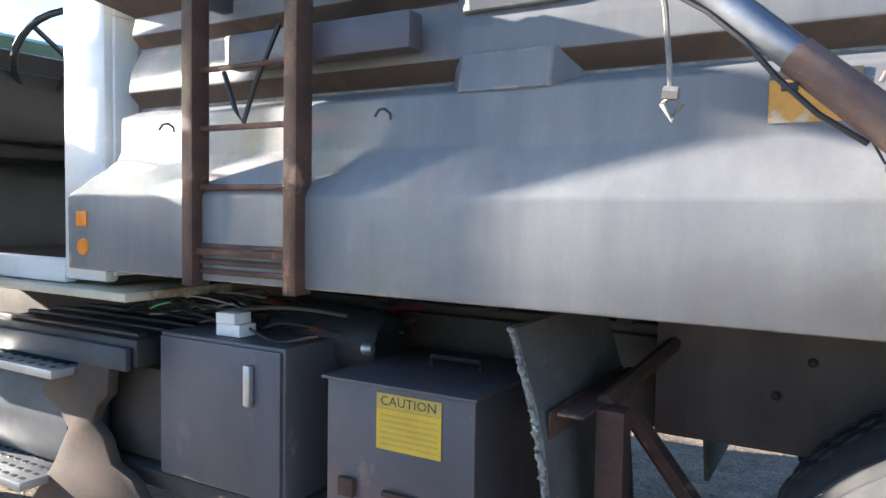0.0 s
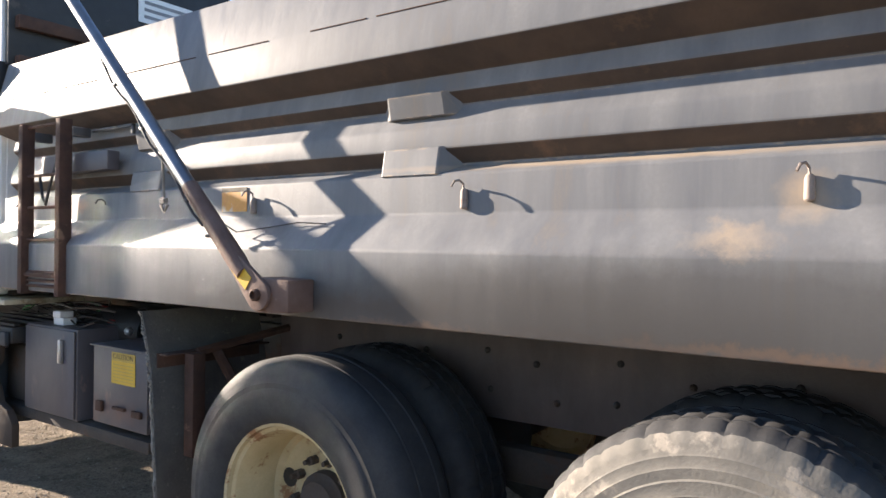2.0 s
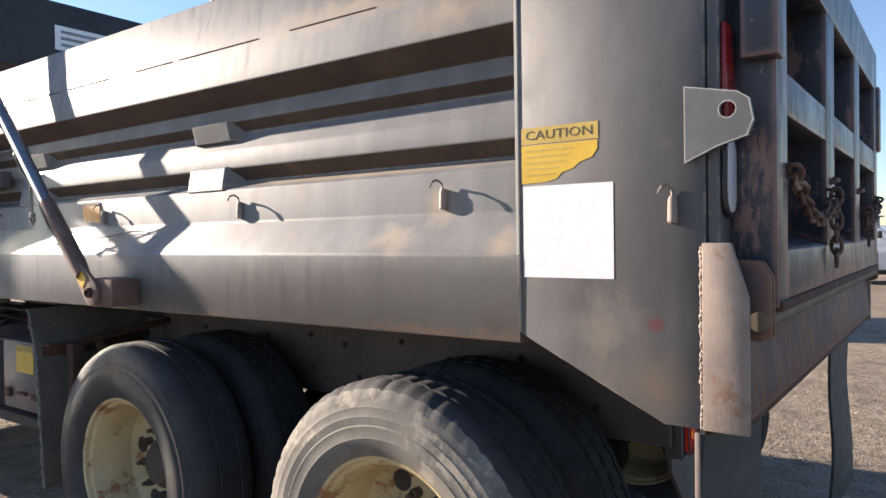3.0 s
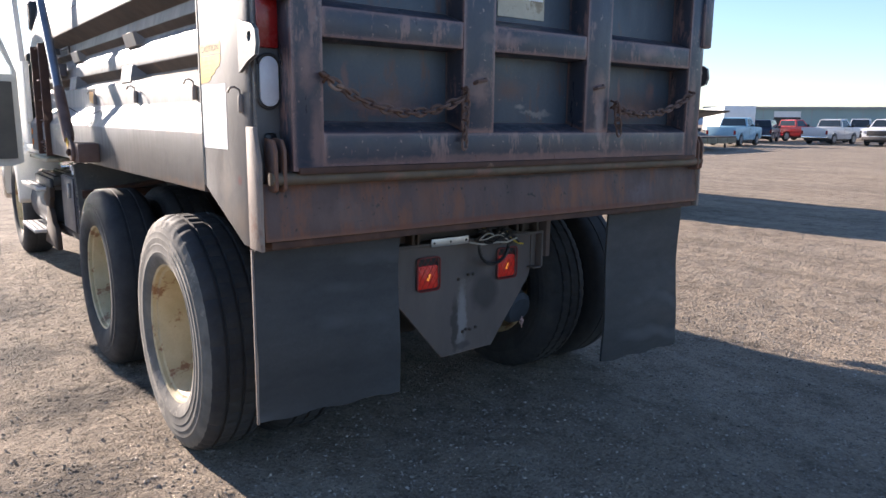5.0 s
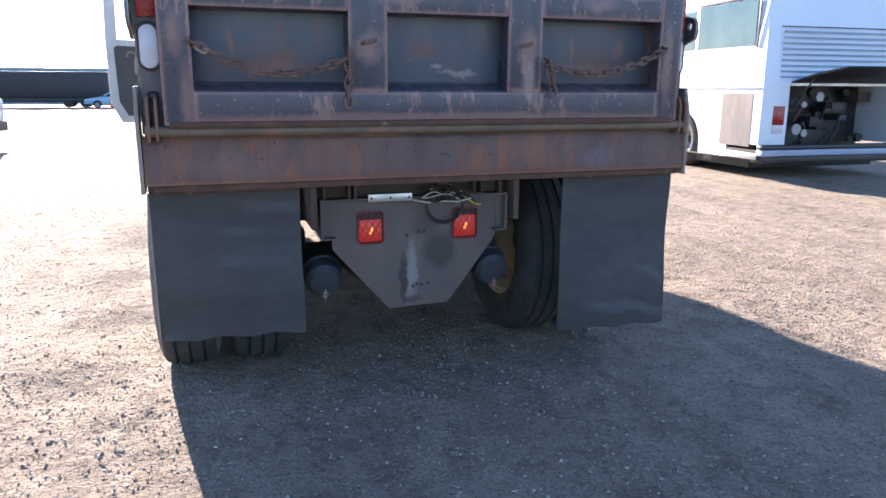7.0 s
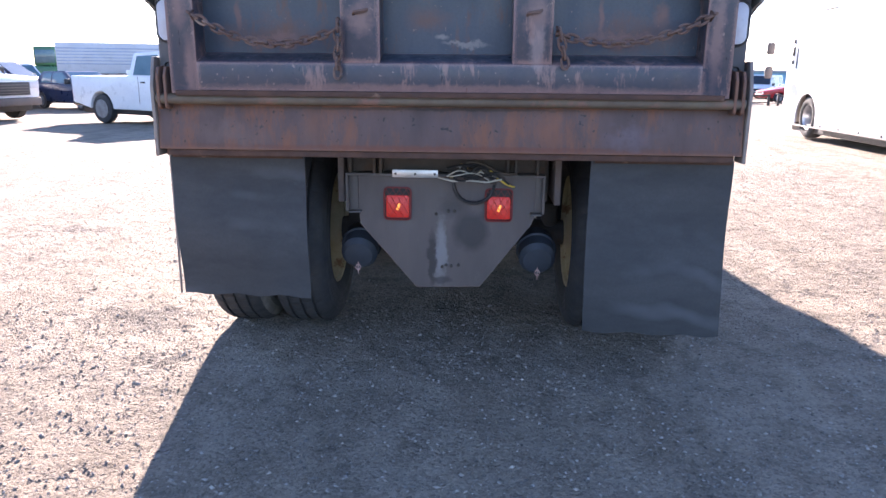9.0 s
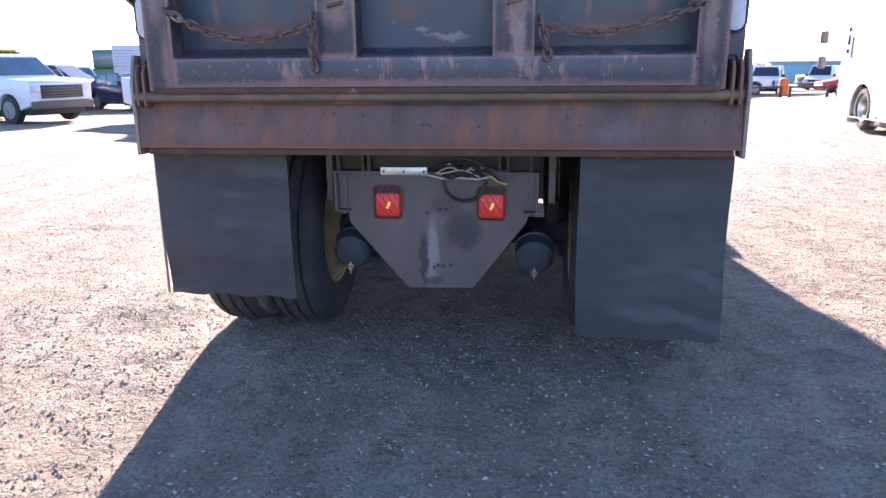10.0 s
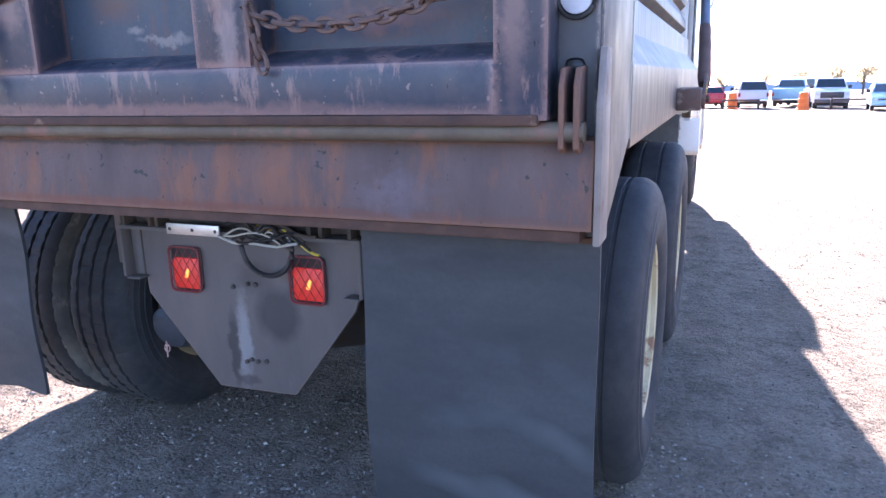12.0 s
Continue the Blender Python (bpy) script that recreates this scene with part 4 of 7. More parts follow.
part("top_rail", boxes((-GX + 0.1125, GX - 0.1125, GY - 0.002, PY - 0.001, 2.075, 2.25), bev=0.003), NAVY, gate)
part("hinge_strip", boxes((-1.10, 1.10, GY - 0.008, 0.02, 1.252, 1.274), bev=0.003), RUST, gate)
bm = bmesh.new()
tube(bm, [(-1.19, -0.012, 1.238), (1.19, -0.012, 1.238)], 0.0215, 12)
part("hinge_bar", bm, BRONZE, gate, "long dull pipe along the gate's foot")
# sheet with print in the upper middle panel
sheet = part("notice_sheet", boxes((-0.16, 0.10, PY - 0.005, PY - 0.001, 1.85, 2.03), bev=0.0), CREAM, gate, "pale sheet fixed in the upper middle panel")
bm = bmesh.new()
for k in range(3):
    flat_box(bm, -0.15, 0.09, PY - 0.008, PY - 0.0055, 1.985 - k * 0.03, 1.997 - k * 0.03)
part("print", bm, PAPER, sheet)
# upper latch lugs
for s in (-1, 1):
    part("latch_lug", boxes((min(s * 1.09, s * 1.165), max(s * 1.09, s * 1.165), -0.05, 0.03, 1.80, 2.1), bev=0.01), NAVY, gate)
    bm = bmesh.new()
    tube(bm, [(s * 0.34 - 0.025, GY, 1.572), (s * 0.34 - 0.02, GY - 0.016, 1.578), (s * 0.34 + 0.02, GY - 0.018, 1.584), (s * 0.34 + 0.03, GY - 0.004, 1.59)], 0.007, 6)
    part("stile_hook", bm, RUST_ARM, gate)


def chain(pts, parent):
    """Links along a sagging line."""
    L = 0.036
    path = [Vector(p) for p in pts]
    seg, acc = [], 0.0
    for a, b in zip(path, path[1:]):
        seg.append((acc, (b - a).length, a, b))
        acc += (b - a).length
    bm = bmesh.new()
    k = 0
    while k * L < acc:
        s0 = k * L
        for st, ln, a, b in seg:
            if st <= s0 <= st + ln:
                c, d = a + (b - a) * ((s0 - st) / ln), (b - a).normalized()
        side = d.cross(Vector((0, 1, 0))).normalized() if k % 2 else Vector((0, 1, 0))
        side = (side + 0.25 * d.cross(side) * math.sin(k * 2.1)).normalized()
        ring = []
        for j in range(14):
            t = 2 * math.pi * j / 14
            ring.append(c + d * (0.0255 * math.cos(t)) + side * (0.0142 * math.copysign(abs(math.sin(t)) ** 0.7, math.sin(t))))
        tube(bm, ring, 0.0058, 6, closed=True)
        k += 1
    return part("chain", bm, RUST_ARM, parent, "rusty steel chain")


def sag(a, b, drop, n=16, tail=None):
    a, b = Vector(a), Vector(b)
    pts = [a.lerp(b, i / n) - Vector((0, 0, drop * 4 * (i / n) * (1 - i / n))) for i in range(n + 1)]
    return pts + ([Vector(tail)] if tail else [])


CY = -0.052
chain(sag((-1.0, CY, 1.565), (-0.425, CY, 1.518), 0.082, tail=None), gate)
chain([(-0.424, CY - 0.01, 1.53), (-0.428, CY - 0.01, 1.35)], gate)
chain(sag((1.012, CY, 1.57), (0.437, CY, 1.50), 0.062), gate)
chain([(0.445, CY - 0.01, 1.50), (0.468, CY - 0.01, 1.385)], gate)
bm = bmesh.new()
for p in ((-1.005, 1.57), (1.017, 1.575), (-0.424, 1.54), (0.432, 1.515)):
    tube(bm, [(p[0], GY, p[1] + 0.012), (p[0], CY - 0.02, p[1]), (p[0], GY, p[1] - 0.02)], 0.006, 6)
part("chain_eye", bm, RUST, gate)

# ---- apron under the gate ----
bm = bmesh.new()
prism(bm, [(0.0, 1.03), (0.022, 1.218), (0.06, 1.225), (0.09, 1.215), (0.09, 1.03)], "x", -1.206, 1.206, bev=0.003)
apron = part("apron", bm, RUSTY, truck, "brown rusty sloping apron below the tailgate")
part("apron_lip", boxes((-1.18, 1.18, 0.012, 0.095, 1.002, 1.028), bev=0.003), RUST, apron)
# ---- mud flaps ----
def flap(name, x0, x1, z0, z1, y, lean, mat, parent, label, seed):
    rng = random.Random(seed)
    bm = bmesh.new()
    nx, nz = 12, 14
    rows = []
    for front in (0, 1):
        for j in range(nz + 1):
            row = []
            for i in range(nx + 1):
                u, v = i / nx, j / nz
                w = 0.012 * math.sin(3.1 * u + 4 * v + seed) * (1 - v) + 0.005 * math.sin(9 * v + seed)
                jag = 0.006 * math.sin(17 * u + seed) if j == 0 else 0
                row.append(bm.verts.new((x0 + (x1 - x0) * u + 0.006 * math.sin(5 * v + seed) * (1 - v), y + lean * (1 - v) + w + front * 0.011, z0 + (z1 - z0) * v + jag)))
            rows.append(row)
    n1 = nz + 1
    for f in (0, 1):
        for j in range(nz):
            for i in range(nx):
                q = (rows[f * n1 + j][i], rows[f * n1 + j][i + 1], rows[f * n1 + j + 1][i + 1], rows[f * n1 + j + 1][i])
                bm.faces.new(q if f == 0 else q[::-1])
    a, b = rows[:n1], rows[n1:]
    for j in range(nz):
        bm.faces.new((a[j + 1][0], b[j + 1][0], b[j][0], a[j][0]))
        bm.faces.new((a[j][-1], b[j][-1], b[j + 1][-1], a[j + 1][-1]))
    for i in range(nx):
        bm.faces.new((a[0][i], b[0][i], b[0][i + 1], a[0][i + 1]))
        bm.faces.new((a[-1][i + 1], b[-1][i + 1], b[-1][i], a[-1][i]))
    bmesh.ops.recalc_face_normals(bm, faces=bm.faces)
    return part(name, bm, mat, parent, label)


flap("mud_flap", -1.205, -0.615, 0.352, 1.0, 0.098, 0.012, FLAP, truck, "plain black rubber mud flap", 1)
flap("mud_flap", 0.615, 1.212, 0.222, 1.0, 0.098, -0.015, FLAP, truck, "longer black rubber mud flap", 2)
for a, b in ((-1.19, -0.62), (0.63, 1.2)):
    part("flap_bar", boxes((a, b, 0.084, 0.096, 0.985, 1.001), bev=0.002), RUST, truck)
part("flap_edge", boxes((-1.2135, -1.2065, 0.105, 0.116, 0.36, 0.99), bev=0.001), TAN_PLATE, truck, "pale worn edge of the flap")


def front_flap(s):
    """Curved belt flap ahead of the wheels with its angle-iron bracket."""
    bm = bmesh.new()
    prof = [(3.365, 1.105), (3.338, 1.02), (3.31, 0.93), (3.292, 0.85), (3.278, 0.75), (3.262, 0.55), (3.245, 0.35), (3.24, 0.24)]
    back = [(y - 0.02, z) for y, z in prof[::-1]]
    prism(bm, prof + back, "x", s * 1.165, s * 0.56)
    fl = part("front_flap", bm, OLDFLAP, truck, "scuffed black belting mud flap")
    rngf, bm = random.Random(23), bmesh.new()
    edge = [(y + (q - y) * k / 12, z + (w - z) * k / 12) for (y, z), (q, w) in zip(prof, prof[1:]) for k in range(12)]
    tube(bm, [(s * (1.166 + rngf.uniform(-0.004, 0.006)), y - 0.008 + rngf.uniform(-0.005, 0.005), z) for y, z in edge], [rngf.uniform(0.003, 0.009) for _ in edge], 5)
    part("frayed_edge", bm, ROPE, fl, "pale frayed edge of the belt")
    lo, hi = sorted((s * 1.14, s * 0.6))
    bar = part("flap_bracket", boxes((lo, hi, 3.20, 3.26, 0.925, 0.932), bev=0.002), RUST, truck, "rusty angle-iron flap bracket")
    part("flange", boxes((lo, hi, 3.272, 3.278, 0.87, 0.932), bev=0.002), RUST, bar)
    part("upright", boxes((min(s * 1.06, s * 1.0), max(s * 1.06, s * 1.0), 3.14, 3.2, 0.5, 0.93), bev=0.002), RUST, bar)
    bm = bmesh.new()
    tube(bm, [(s * 0.9, 3.2, 0.93), (s * 0.85, 2.98, 0.62)], 0.024, 6)
    tube(bm, [(s * 1.0, 3.2, 0.93), (s * 0.5, 3.15, 1.0)], 0.02, 6)
    part("flap_strut", bm, RUST, truck)


front_flap(-1)
front_flap(1)

# ---- wheels ----
def tyre_mesh(tread, seg=72):
    """A truck tyre about the x axis, 0.285 wide, outer side towards -x."""
    bm = bmesh.new()
    R = 0.506
    if tread:
        prof = [(-0.112, 0.287), (-0.135, 0.305), (-0.147, 0.34), (-0.150, 0.352), (-0.148, 0.356), (-0.152, 0.385), (-0.149, 0.389), (-0.150, 0.412), (-0.147, 0.416),
                (-0.146, 0.438), (-0.142, 0.442), (-0.139, 0.458), (-0.136, 0.464), (-0.124, 0.486), (-0.108, 0.496)]
    else:
        prof = [(-0.112, 0.287), (-0.132, 0.302), (-0.144, 0.33), (-0.150, 0.36), (-0.1515, 0.385), (-0.150, 0.41), (-0.1475, 0.413), (-0.147, 0.43), (-0.1445, 0.433), (-0.139, 0.455),
                (-0.131, 0.473), (-0.12, 0.487), (-0.108, 0.495)]
    groove = []
    deep = 0.012 if tread else 0.004
    for gx in ((-0.065, 0.0, 0.065) if tread else (-0.045, 0.045)):
        groove += [(gx - 0.008, R), (gx - 0.006, R - deep), (gx + 0.006, R - deep), (gx + 0.008, R)]
    prof = prof + [(-0.088, R - 0.001)] + groove + [(-x, r) for x, r in ([*prof, (-0.088, R - 0.001)])[::-1]]
    n = len(prof)

    def lug(i, j):
        edge = i in (12, 13, 14, 15, 16) or n - 1 - i in (12, 13, 14, 15, 16)
        if tread and i in (19, 20, 23, 24) and j % 4 == (0 if i < 22 else 2):
            return 0.006
        return (0.004, 0.0065, 0.005)[j // 4 % 3] if tread and edge and j % 4 == 0 else 0.0

    lathe(bm, prof, 208 if tread else seg, closed=True, cut=lug)
    me = bpy.data.meshes.new("tyre")
    bm.normal_update()
    for f in bm.faces:
        f.smooth = True
    for e in bm.edges:
        if len(e.link_faces) != 2 or e.calc_face_angle(3.2) > radians(38):
            e.smooth = False
    bm.to_mesh(me)
    bm.free()
    return me


def rim_bm(dish):
    """Rim and disc; the disc lies dish metres in from the outer lip (towards +x)."""
    bm = bmesh.new()
    lathe(bm, [(-0.122, 0.288), (-0.127, 0.298), (-0.117, 0.302), (-0.108, 0.29), (-0.1, 0.272), (-0.06, 0.255), (-0.12 + dish - 0.02, 0.245), (-0.12 + dish, 0.225),
               (-0.12 + dish + 0.004, 0.10), (-0.12 + dish + 0.016, 0.10), (-0.12 + dish + 0.014, 0.235), (0.10, 0.25), (0.12, 0.30), (0.128, 0.298), (0.11, 0.28), (-0.04, 0.27)], 48, closed=True)
    return bm


def hub_bm(dish, reach):
    bm = bmesh.new()
    x = -0.12 + dish
    lathe(bm, [(x + 0.02, 0.105), (x - 0.03, 0.1), (x - reach + 0.02, 0.085), (x - reach, 0.075), (x - reach - 0.004, 0.03)], 24)
    return bm


def nut_bm(dish):
    bm = bmesh.new()
    x = -0.12 + dish
    lathe(bm, [(x + 0.01, 0.017), (x - 0.03, 0.017), (x - 0.034, 0.01), (x - 0.055, 0.009)], 6, Matrix.Translation((0, 0, 0.142)))
    return bm


def hand_hole_bm(dish):
    bm = bmesh.new()
    x = -0.12 + dish
    lathe(bm, [(x - 0.0012, 0.034), (x + 0.004, 0.034)], 16, Matrix.Translation((0, 0, 0.19)))
    return bm


TYRE_A, TYRE_B = tyre_mesh(False), tyre_mesh(True)
TYRE_A.materials.append(RUBBER)
TYRE_B.materials.append(DUSTY_RUBBER)
TYRE_B.materials.append(RUBBER)
for f in TYRE_B.polygons:
    if math.hypot(f.center.y, f.center.z) > 0.475:
        f.material_index = 1
TYRE_C = TYRE_B.copy()
for f in TYRE_C.polygons:
    f.material_index = 1


def mesh_of(name, bm, mat, smooth=38):
    bm.normal_update()
    for f in bm.faces:
        f.smooth = True
    for e in bm.edges:
        if len(e.link_faces) != 2 or e.calc_face_angle(3.2) > radians(smooth):
            e.smooth = False
    me = bpy.data.meshes.new(name)
    bm.to_mesh(me)
    bm.free()
    me.materials.append(mat)
    return me


RIM_ME, HUB_ME, HOLE_ME = mesh_of("rim", rim_bm(0.20), RIM), mesh_of("hub", hub_bm(0.20, 0.06), GRIME), mesh_of("hand_hole", hand_hole_bm(0.20), PLASTIC)
NUT_ME = mesh_of("lug_nut", nut_bm(0.20), GRIME)


def truck_wheel(x, y, me, outer_sign, spin=0.0, label=""):
    """outer_sign -1: the dished side looks towards -x."""
    m = Matrix.Translation((x, y, 0.484)) @ (pose(0, 0, 0, spin) if outer_sign < 0 else pose(0, 0, 0, spin, 0, 180)) @ Matrix.Diagonal((1, 1.045, 1.045, 1))
    t = place("wheel", me, truck, label)
    t.matrix_basis = m
    rows = [("rim", RIM_ME, 0), ("hub", HUB_ME, 0)]
    if abs(x) > 0.9:
        rows += [("hand_hole", HOLE_ME, 72 * k + 20) for k in range(5)] + [("lug_nut", NUT_ME, 36 * k) for k in range(10)]
    for nm, k, a in rows:
        o = new(nm, k)
        o.parent = t
        o.matrix_basis = pose(0, 0, 0, a)
    return t


for y, me in ((0.985, TYRE_B), (2.385, TYRE_A)):
    for s in (-1, 1):
        truck_wheel(s * 1.118, y, me if s < 0 else TYRE_A, s, 20 if y < 1 else 47, "dual truck tyre on a cream painted rim")
        truck_wheel(s * 0.772, y, TYRE_C, -s, 5, "inner dual truck tyre")
for s in (-1, 1):
    truck_wheel(s * 1.0, 6.75, TYRE_A, s, 11, "steering tyre")

# ---- chassis, axles, hitch ----
for s in (-1, 1):
    part("frame_rail", boxes((min(s * 0.40, s * 0.48), max(s * 0.40, s * 0.48), 0.50, 7.3, 0.74, 1.0), bev=0.006), GRIME, truck)
    part("sub_frame", boxes((min(s * 0.36, s * 0.44), max(s * 0.36, s * 0.44), 0.45, 4.6, 1.0, 1.03), bev=0.004), GRIME, truck)
    part("suspension_beam", boxes((min(s * 0.50, s * 0.58), max(s * 0.50, s * 0.58), 0.9, 2.4, 0.52, 0.66), bev=0.03), GRIME, truck)
    part("wheel_well_sheet", boxes((min(s * 0.50, s * 0.53), max(s * 0.50, s * 0.53), 0.4, 3.2, 0.74, 1.12), bev=0.004), WELL, truck, "grimy inner panel above the wheels")
rng = random.Random(31)
for y in np.arange(0.7, 3.0, 0.27):
    for z in (0.86, 0.97):
        bm = bmesh.new()
        lathe(bm, [(0, 0.013), (0.006, 0.013), (0.012, 0.009), (0.016, 0.005)], 8, pose(-0.53, y + rng.uniform(-0.05, 0.05), z + rng.uniform(-0.03, 0.03), 0, 0, 180))
        part("frame_bolt", bm, GRIME, truck)
for y in (0.985, 2.385):
    bm = bmesh.new()
    lathe(bm, [(-0.62, 0.07), (-0.3, 0.075), (-0.2, 0.16), (0, 0.2), (0.2, 0.16), (0.3, 0.075), (0.62, 0.07)], 20, Matrix.Translation((0, y, 0.478)))
    part("axle", bm, GRIME, truck)
hitch = bmesh.new()
HY = 0.425
prism(hitch, [(-0.436, 0.872), (0.42, 0.872), (0.42, 0.70), (0.40, 0.64), (0.157, 0.32), (-0.155, 0.312), (-0.43, 0.63), (-0.436, 0.69)], "y", HY, HY + 0.016, bev=0.002)
hitch = part("hitch_plate", hitch, HITCH, truck, "stained grey hitch plate with a tapered foot")
part("hitch_flange", boxes((-0.49, 0.455, HY - 0.05, HY + 0.03, 0.872, 0.884), (-0.49, -0.478, HY - 0.05, HY - 0.002, 0.70, 0.872), (0.443, 0.455, HY - 0.05, HY - 0.002, 0.70, 0.872),
                           (-0.49, -0.437, HY - 0.006, HY + 0.006, 0.70, 0.872), (0.411, 0.455, HY - 0.006, HY + 0.006, 0.70, 0.872),
                           (-0.478, -0.42, HY - 0.05, HY - 0.002, 0.692, 0.70), (0.39, 0.443, HY - 0.05, HY - 0.002, 0.692, 0.70), bev=0.002), GREYPLATE, hitch)
part("hitch_brace", boxes(*[(x, x + 0.014, HY - 0.045, HY + 0.02, 0.885, 0.995) for x in (-0.475, -0.36, -0.33, 0.27, 0.31, 0.41)], (-0.49, 0.455, HY + 0.01, HY + 0.03, 0.886, 1.0), bev=0.002), GRIME, hitch)
bm = bmesh.new()
for x, z in ((-0.01, 0.43), (0.015, 0.425), (-0.06, 0.685), (0.0, 0.70), (0.03, 0.70), (-0.03, 0.42), (0.05, 0.43)):
    lathe(bm, [(0, 0.008), (0.008, 0.008), (0.01, 0.005)], 8, pose(x, HY, z, 0, 0, -90))
part("bolt", bm, GRIME, hitch)


def hitch_lamp(x, z):
    """A red lamp set in the plate behind a grid of expanded metal."""
    w, h = 0.064, 0.078

    def rounded(w, h, r, n=5):
        return [(x + sx * (w - r) + r * math.cos(a), z + sz * (h - r) + r * math.sin(a)) for sx, sz, a0 in ((1, 1, 0), (-1, 1, 90), (-1, -1, 180), (1, -1, 270))
                for a in (radians(a0 + 90 * k / n) for k in range(n + 1))]

    bm = bmesh.new()
    prism(bm, rounded(w, h, 0.02), "y", HY - 0.003, HY - 0.0005)
    base = part("lamp_recess", bm, PLASTIC, hitch)
    bm = bmesh.new()
    prism(bm, [(px, pz - 0.016) for px, pz in rounded(w - 0.008, h - 0.024, 0.012)], "y", HY - 0.010, HY - 0.0035, bev=0.002)
    lens = part("stop_lamp", bm, REDSTOP, hitch, "lit red stop lamp lens")
    bm = bmesh.new()
    prism(bm, [(x - 0.008, z - 0.03), (x + 0.004, z - 0.034), (x + 0.014, z - 0.004), (x + 0.006, z + 0.002), (x - 0.002, z - 0.012)], "y", HY - 0.0125, HY - 0.0105, bev=0.0006)
    part("bulb", bm, BULB, lens, "glowing orange bulb")
    bm = bmesh.new()
    ry = HY - 0.017
    tube(bm, [(px, ry, pz) for px, pz in rounded(w, h, 0.02)], 0.0045, 5, closed=True)
    nx, nz = 4, 6
    for i in range(nx + nz + 2):
        for s in (1, -1):
            pts = []
            for k in range(30):
                u = k / 29
                pz = z - h + 2 * h * u
                px = x - w + 2 * w * ((i - 3) / nx) + s * (pz - z) * 0.62 + (0 if s > 0 else 0.02)
                if abs(px - x) < w - 0.003:
                    pts.append((px, ry, pz))
            if len(pts) > 2:
                tube(bm, [pts[0], pts[-1]], 0.0014, 4)
    part("lamp_grille", bm, DARKRED, hitch, "red painted wire grille")


hitch_lamp(-0.246, 0.735)
hitch_lamp(0.24, 0.735)
# blank plate holder
part("plate_holder", boxes((-0.265, -0.05, HY - 0.062, HY - 0.054, 0.868, 0.905), bev=0.002), ALU, hitch, "bare aluminium bracket with three holes")
bm = bmesh.new()
for x in (-0.25, -0.157, -0.065):
    lathe(bm, [(0, 0.006), (0.002, 0.006)], 10, pose(x, HY - 0.0615, 0.886, 0, 0, -90))
part("bracket_hole", bm, PLASTIC, hitch)
# wire bundle
rng = random.Random(12)
for mat, n, r in ((PLASTIC, 9, 0.0055), (WIRE_W, 4, 0.0032), (WIRE_Y, 3, 0.0045), (GRIME, 4, 0.006)):
    for _ in range(n):
        bm = bmesh.new()
        x0, ph, am, zz = rng.uniform(-0.03, 0.1), rng.uniform(0, 6.28), rng.uniform(0.012, 0.035), rng.uniform(0.88, 0.935)
        w, ln, yy = rng.uniform(1.2, 2.6), rng.uniform(0.12, 0.24), rng.uniform(-0.085, -0.045)
        pts = [Vector((x0 + ln * i / 14, HY + yy + 0.01 * math.sin(ph + 3 * i / 14), zz + am * math.sin(ph + w * 3.14 * i / 14) - 0.03 * (i / 14) ** 2)) for i in range(15)]
        tube(bm, pts, r, 6)
        part("wire", bm, mat, hitch)
bm = bmesh.new()
tube(bm, [(0.12 + 0.095 * math.cos(a), HY - 0.05, 0.84 + 0.09 * math.sin(a)) for a in (2 * math.pi * k / 22 for k in range(22))], 0.009, 7, closed=True)
part("hose_loop", bm, PLASTIC, hitch)
bm = bmesh.new()
tube(bm, [(-0.05, HY - 0.066, 0.872), (0.02, HY - 0.08, 0.858), (0.1, HY - 0.085, 0.862), (0.18, HY - 0.08, 0.855), (0.25, HY - 0.07, 0.868)], 0.0045, 7)
part("wire", bm, WIRE_W, hitch)


def brake_chamber(x, z):
    bm = bmesh.new()
    lathe(bm, [(0, 0.03), (0.005, 0.07), (0.03, 0.092), (0.10, 0.095), (0.105, 0.103), (0.118, 0.103), (0.123, 0.095), (0.19, 0.09), (0.23, 0.06), (0.235, 0.02)], 24, pose(x, 0.52, z, 0, 0, 90) @ pose(0, 0, 0, 0, -18, 0))
    c = part("brake_chamber", bm, BLUECAN, truck, "round blue-grey brake chamber")
    bm = bmesh.new()
    zc = z - 0.055
    tube(bm, [(x + 0.012 * math.cos(a), 0.507, zc + 0.014 * math.sin(a)) for a in (2 * math.pi * k / 12 for k in range(12))], 0.003, 5, closed=True)
    tube(bm, [(x, 0.505, zc - 0.035), (x, 0.505, zc + 0.028)], 0.0028, 5)
    part("chamber_mark", bm, PINK, c)


brake_chamber(-0.46, 0.44)
brake_chamber(0.445, 0.43)

# ---- boxes and gear under the left side ----
def steel_box(x0, x1, y0, y1, z0, z1, name, label):
    b = part(name, boxes((x0, x1, y0, y1, z0, z1), bev=0.006), BOXPAINT, truck, label)
    return b


b1 = steel_box(-1.04, -0.56, 4.10, 4.62, 0.50, 0.955, "battery_box", "charcoal steel box with a bright door handle")
part("box_door", boxes((-1.052, -1.041, 4.11, 4.61, 0.51, 0.945), bev=0.004), BOXPAINT, b1)
part("door_handle", boxes((-1.075, -1.053, 4.205, 4.232, 0.78, 0.90), bev=0.006), ALU, b1, "bright metal handle")
part("box_cap", boxes((-1.0, -0.93, 4.32, 4.42, 0.957, 0.995), (-1.01, -0.94, 4.33, 4.41, 0.996, 1.03), bev=0.004), PAPER, b1)
b2 = steel_box(-1.04, -0.58, 3.50, 3.95, 0.53, 0.895, "tool_box", "low charcoal steel box with a yellow caution sticker")
part("box_lid", boxes((-1.055, -0.57, 3.49, 3.96, 0.896, 0.905), bev=0.003), BOXPAINT, b2)
dy0, dy1 = 3.592, 3.785
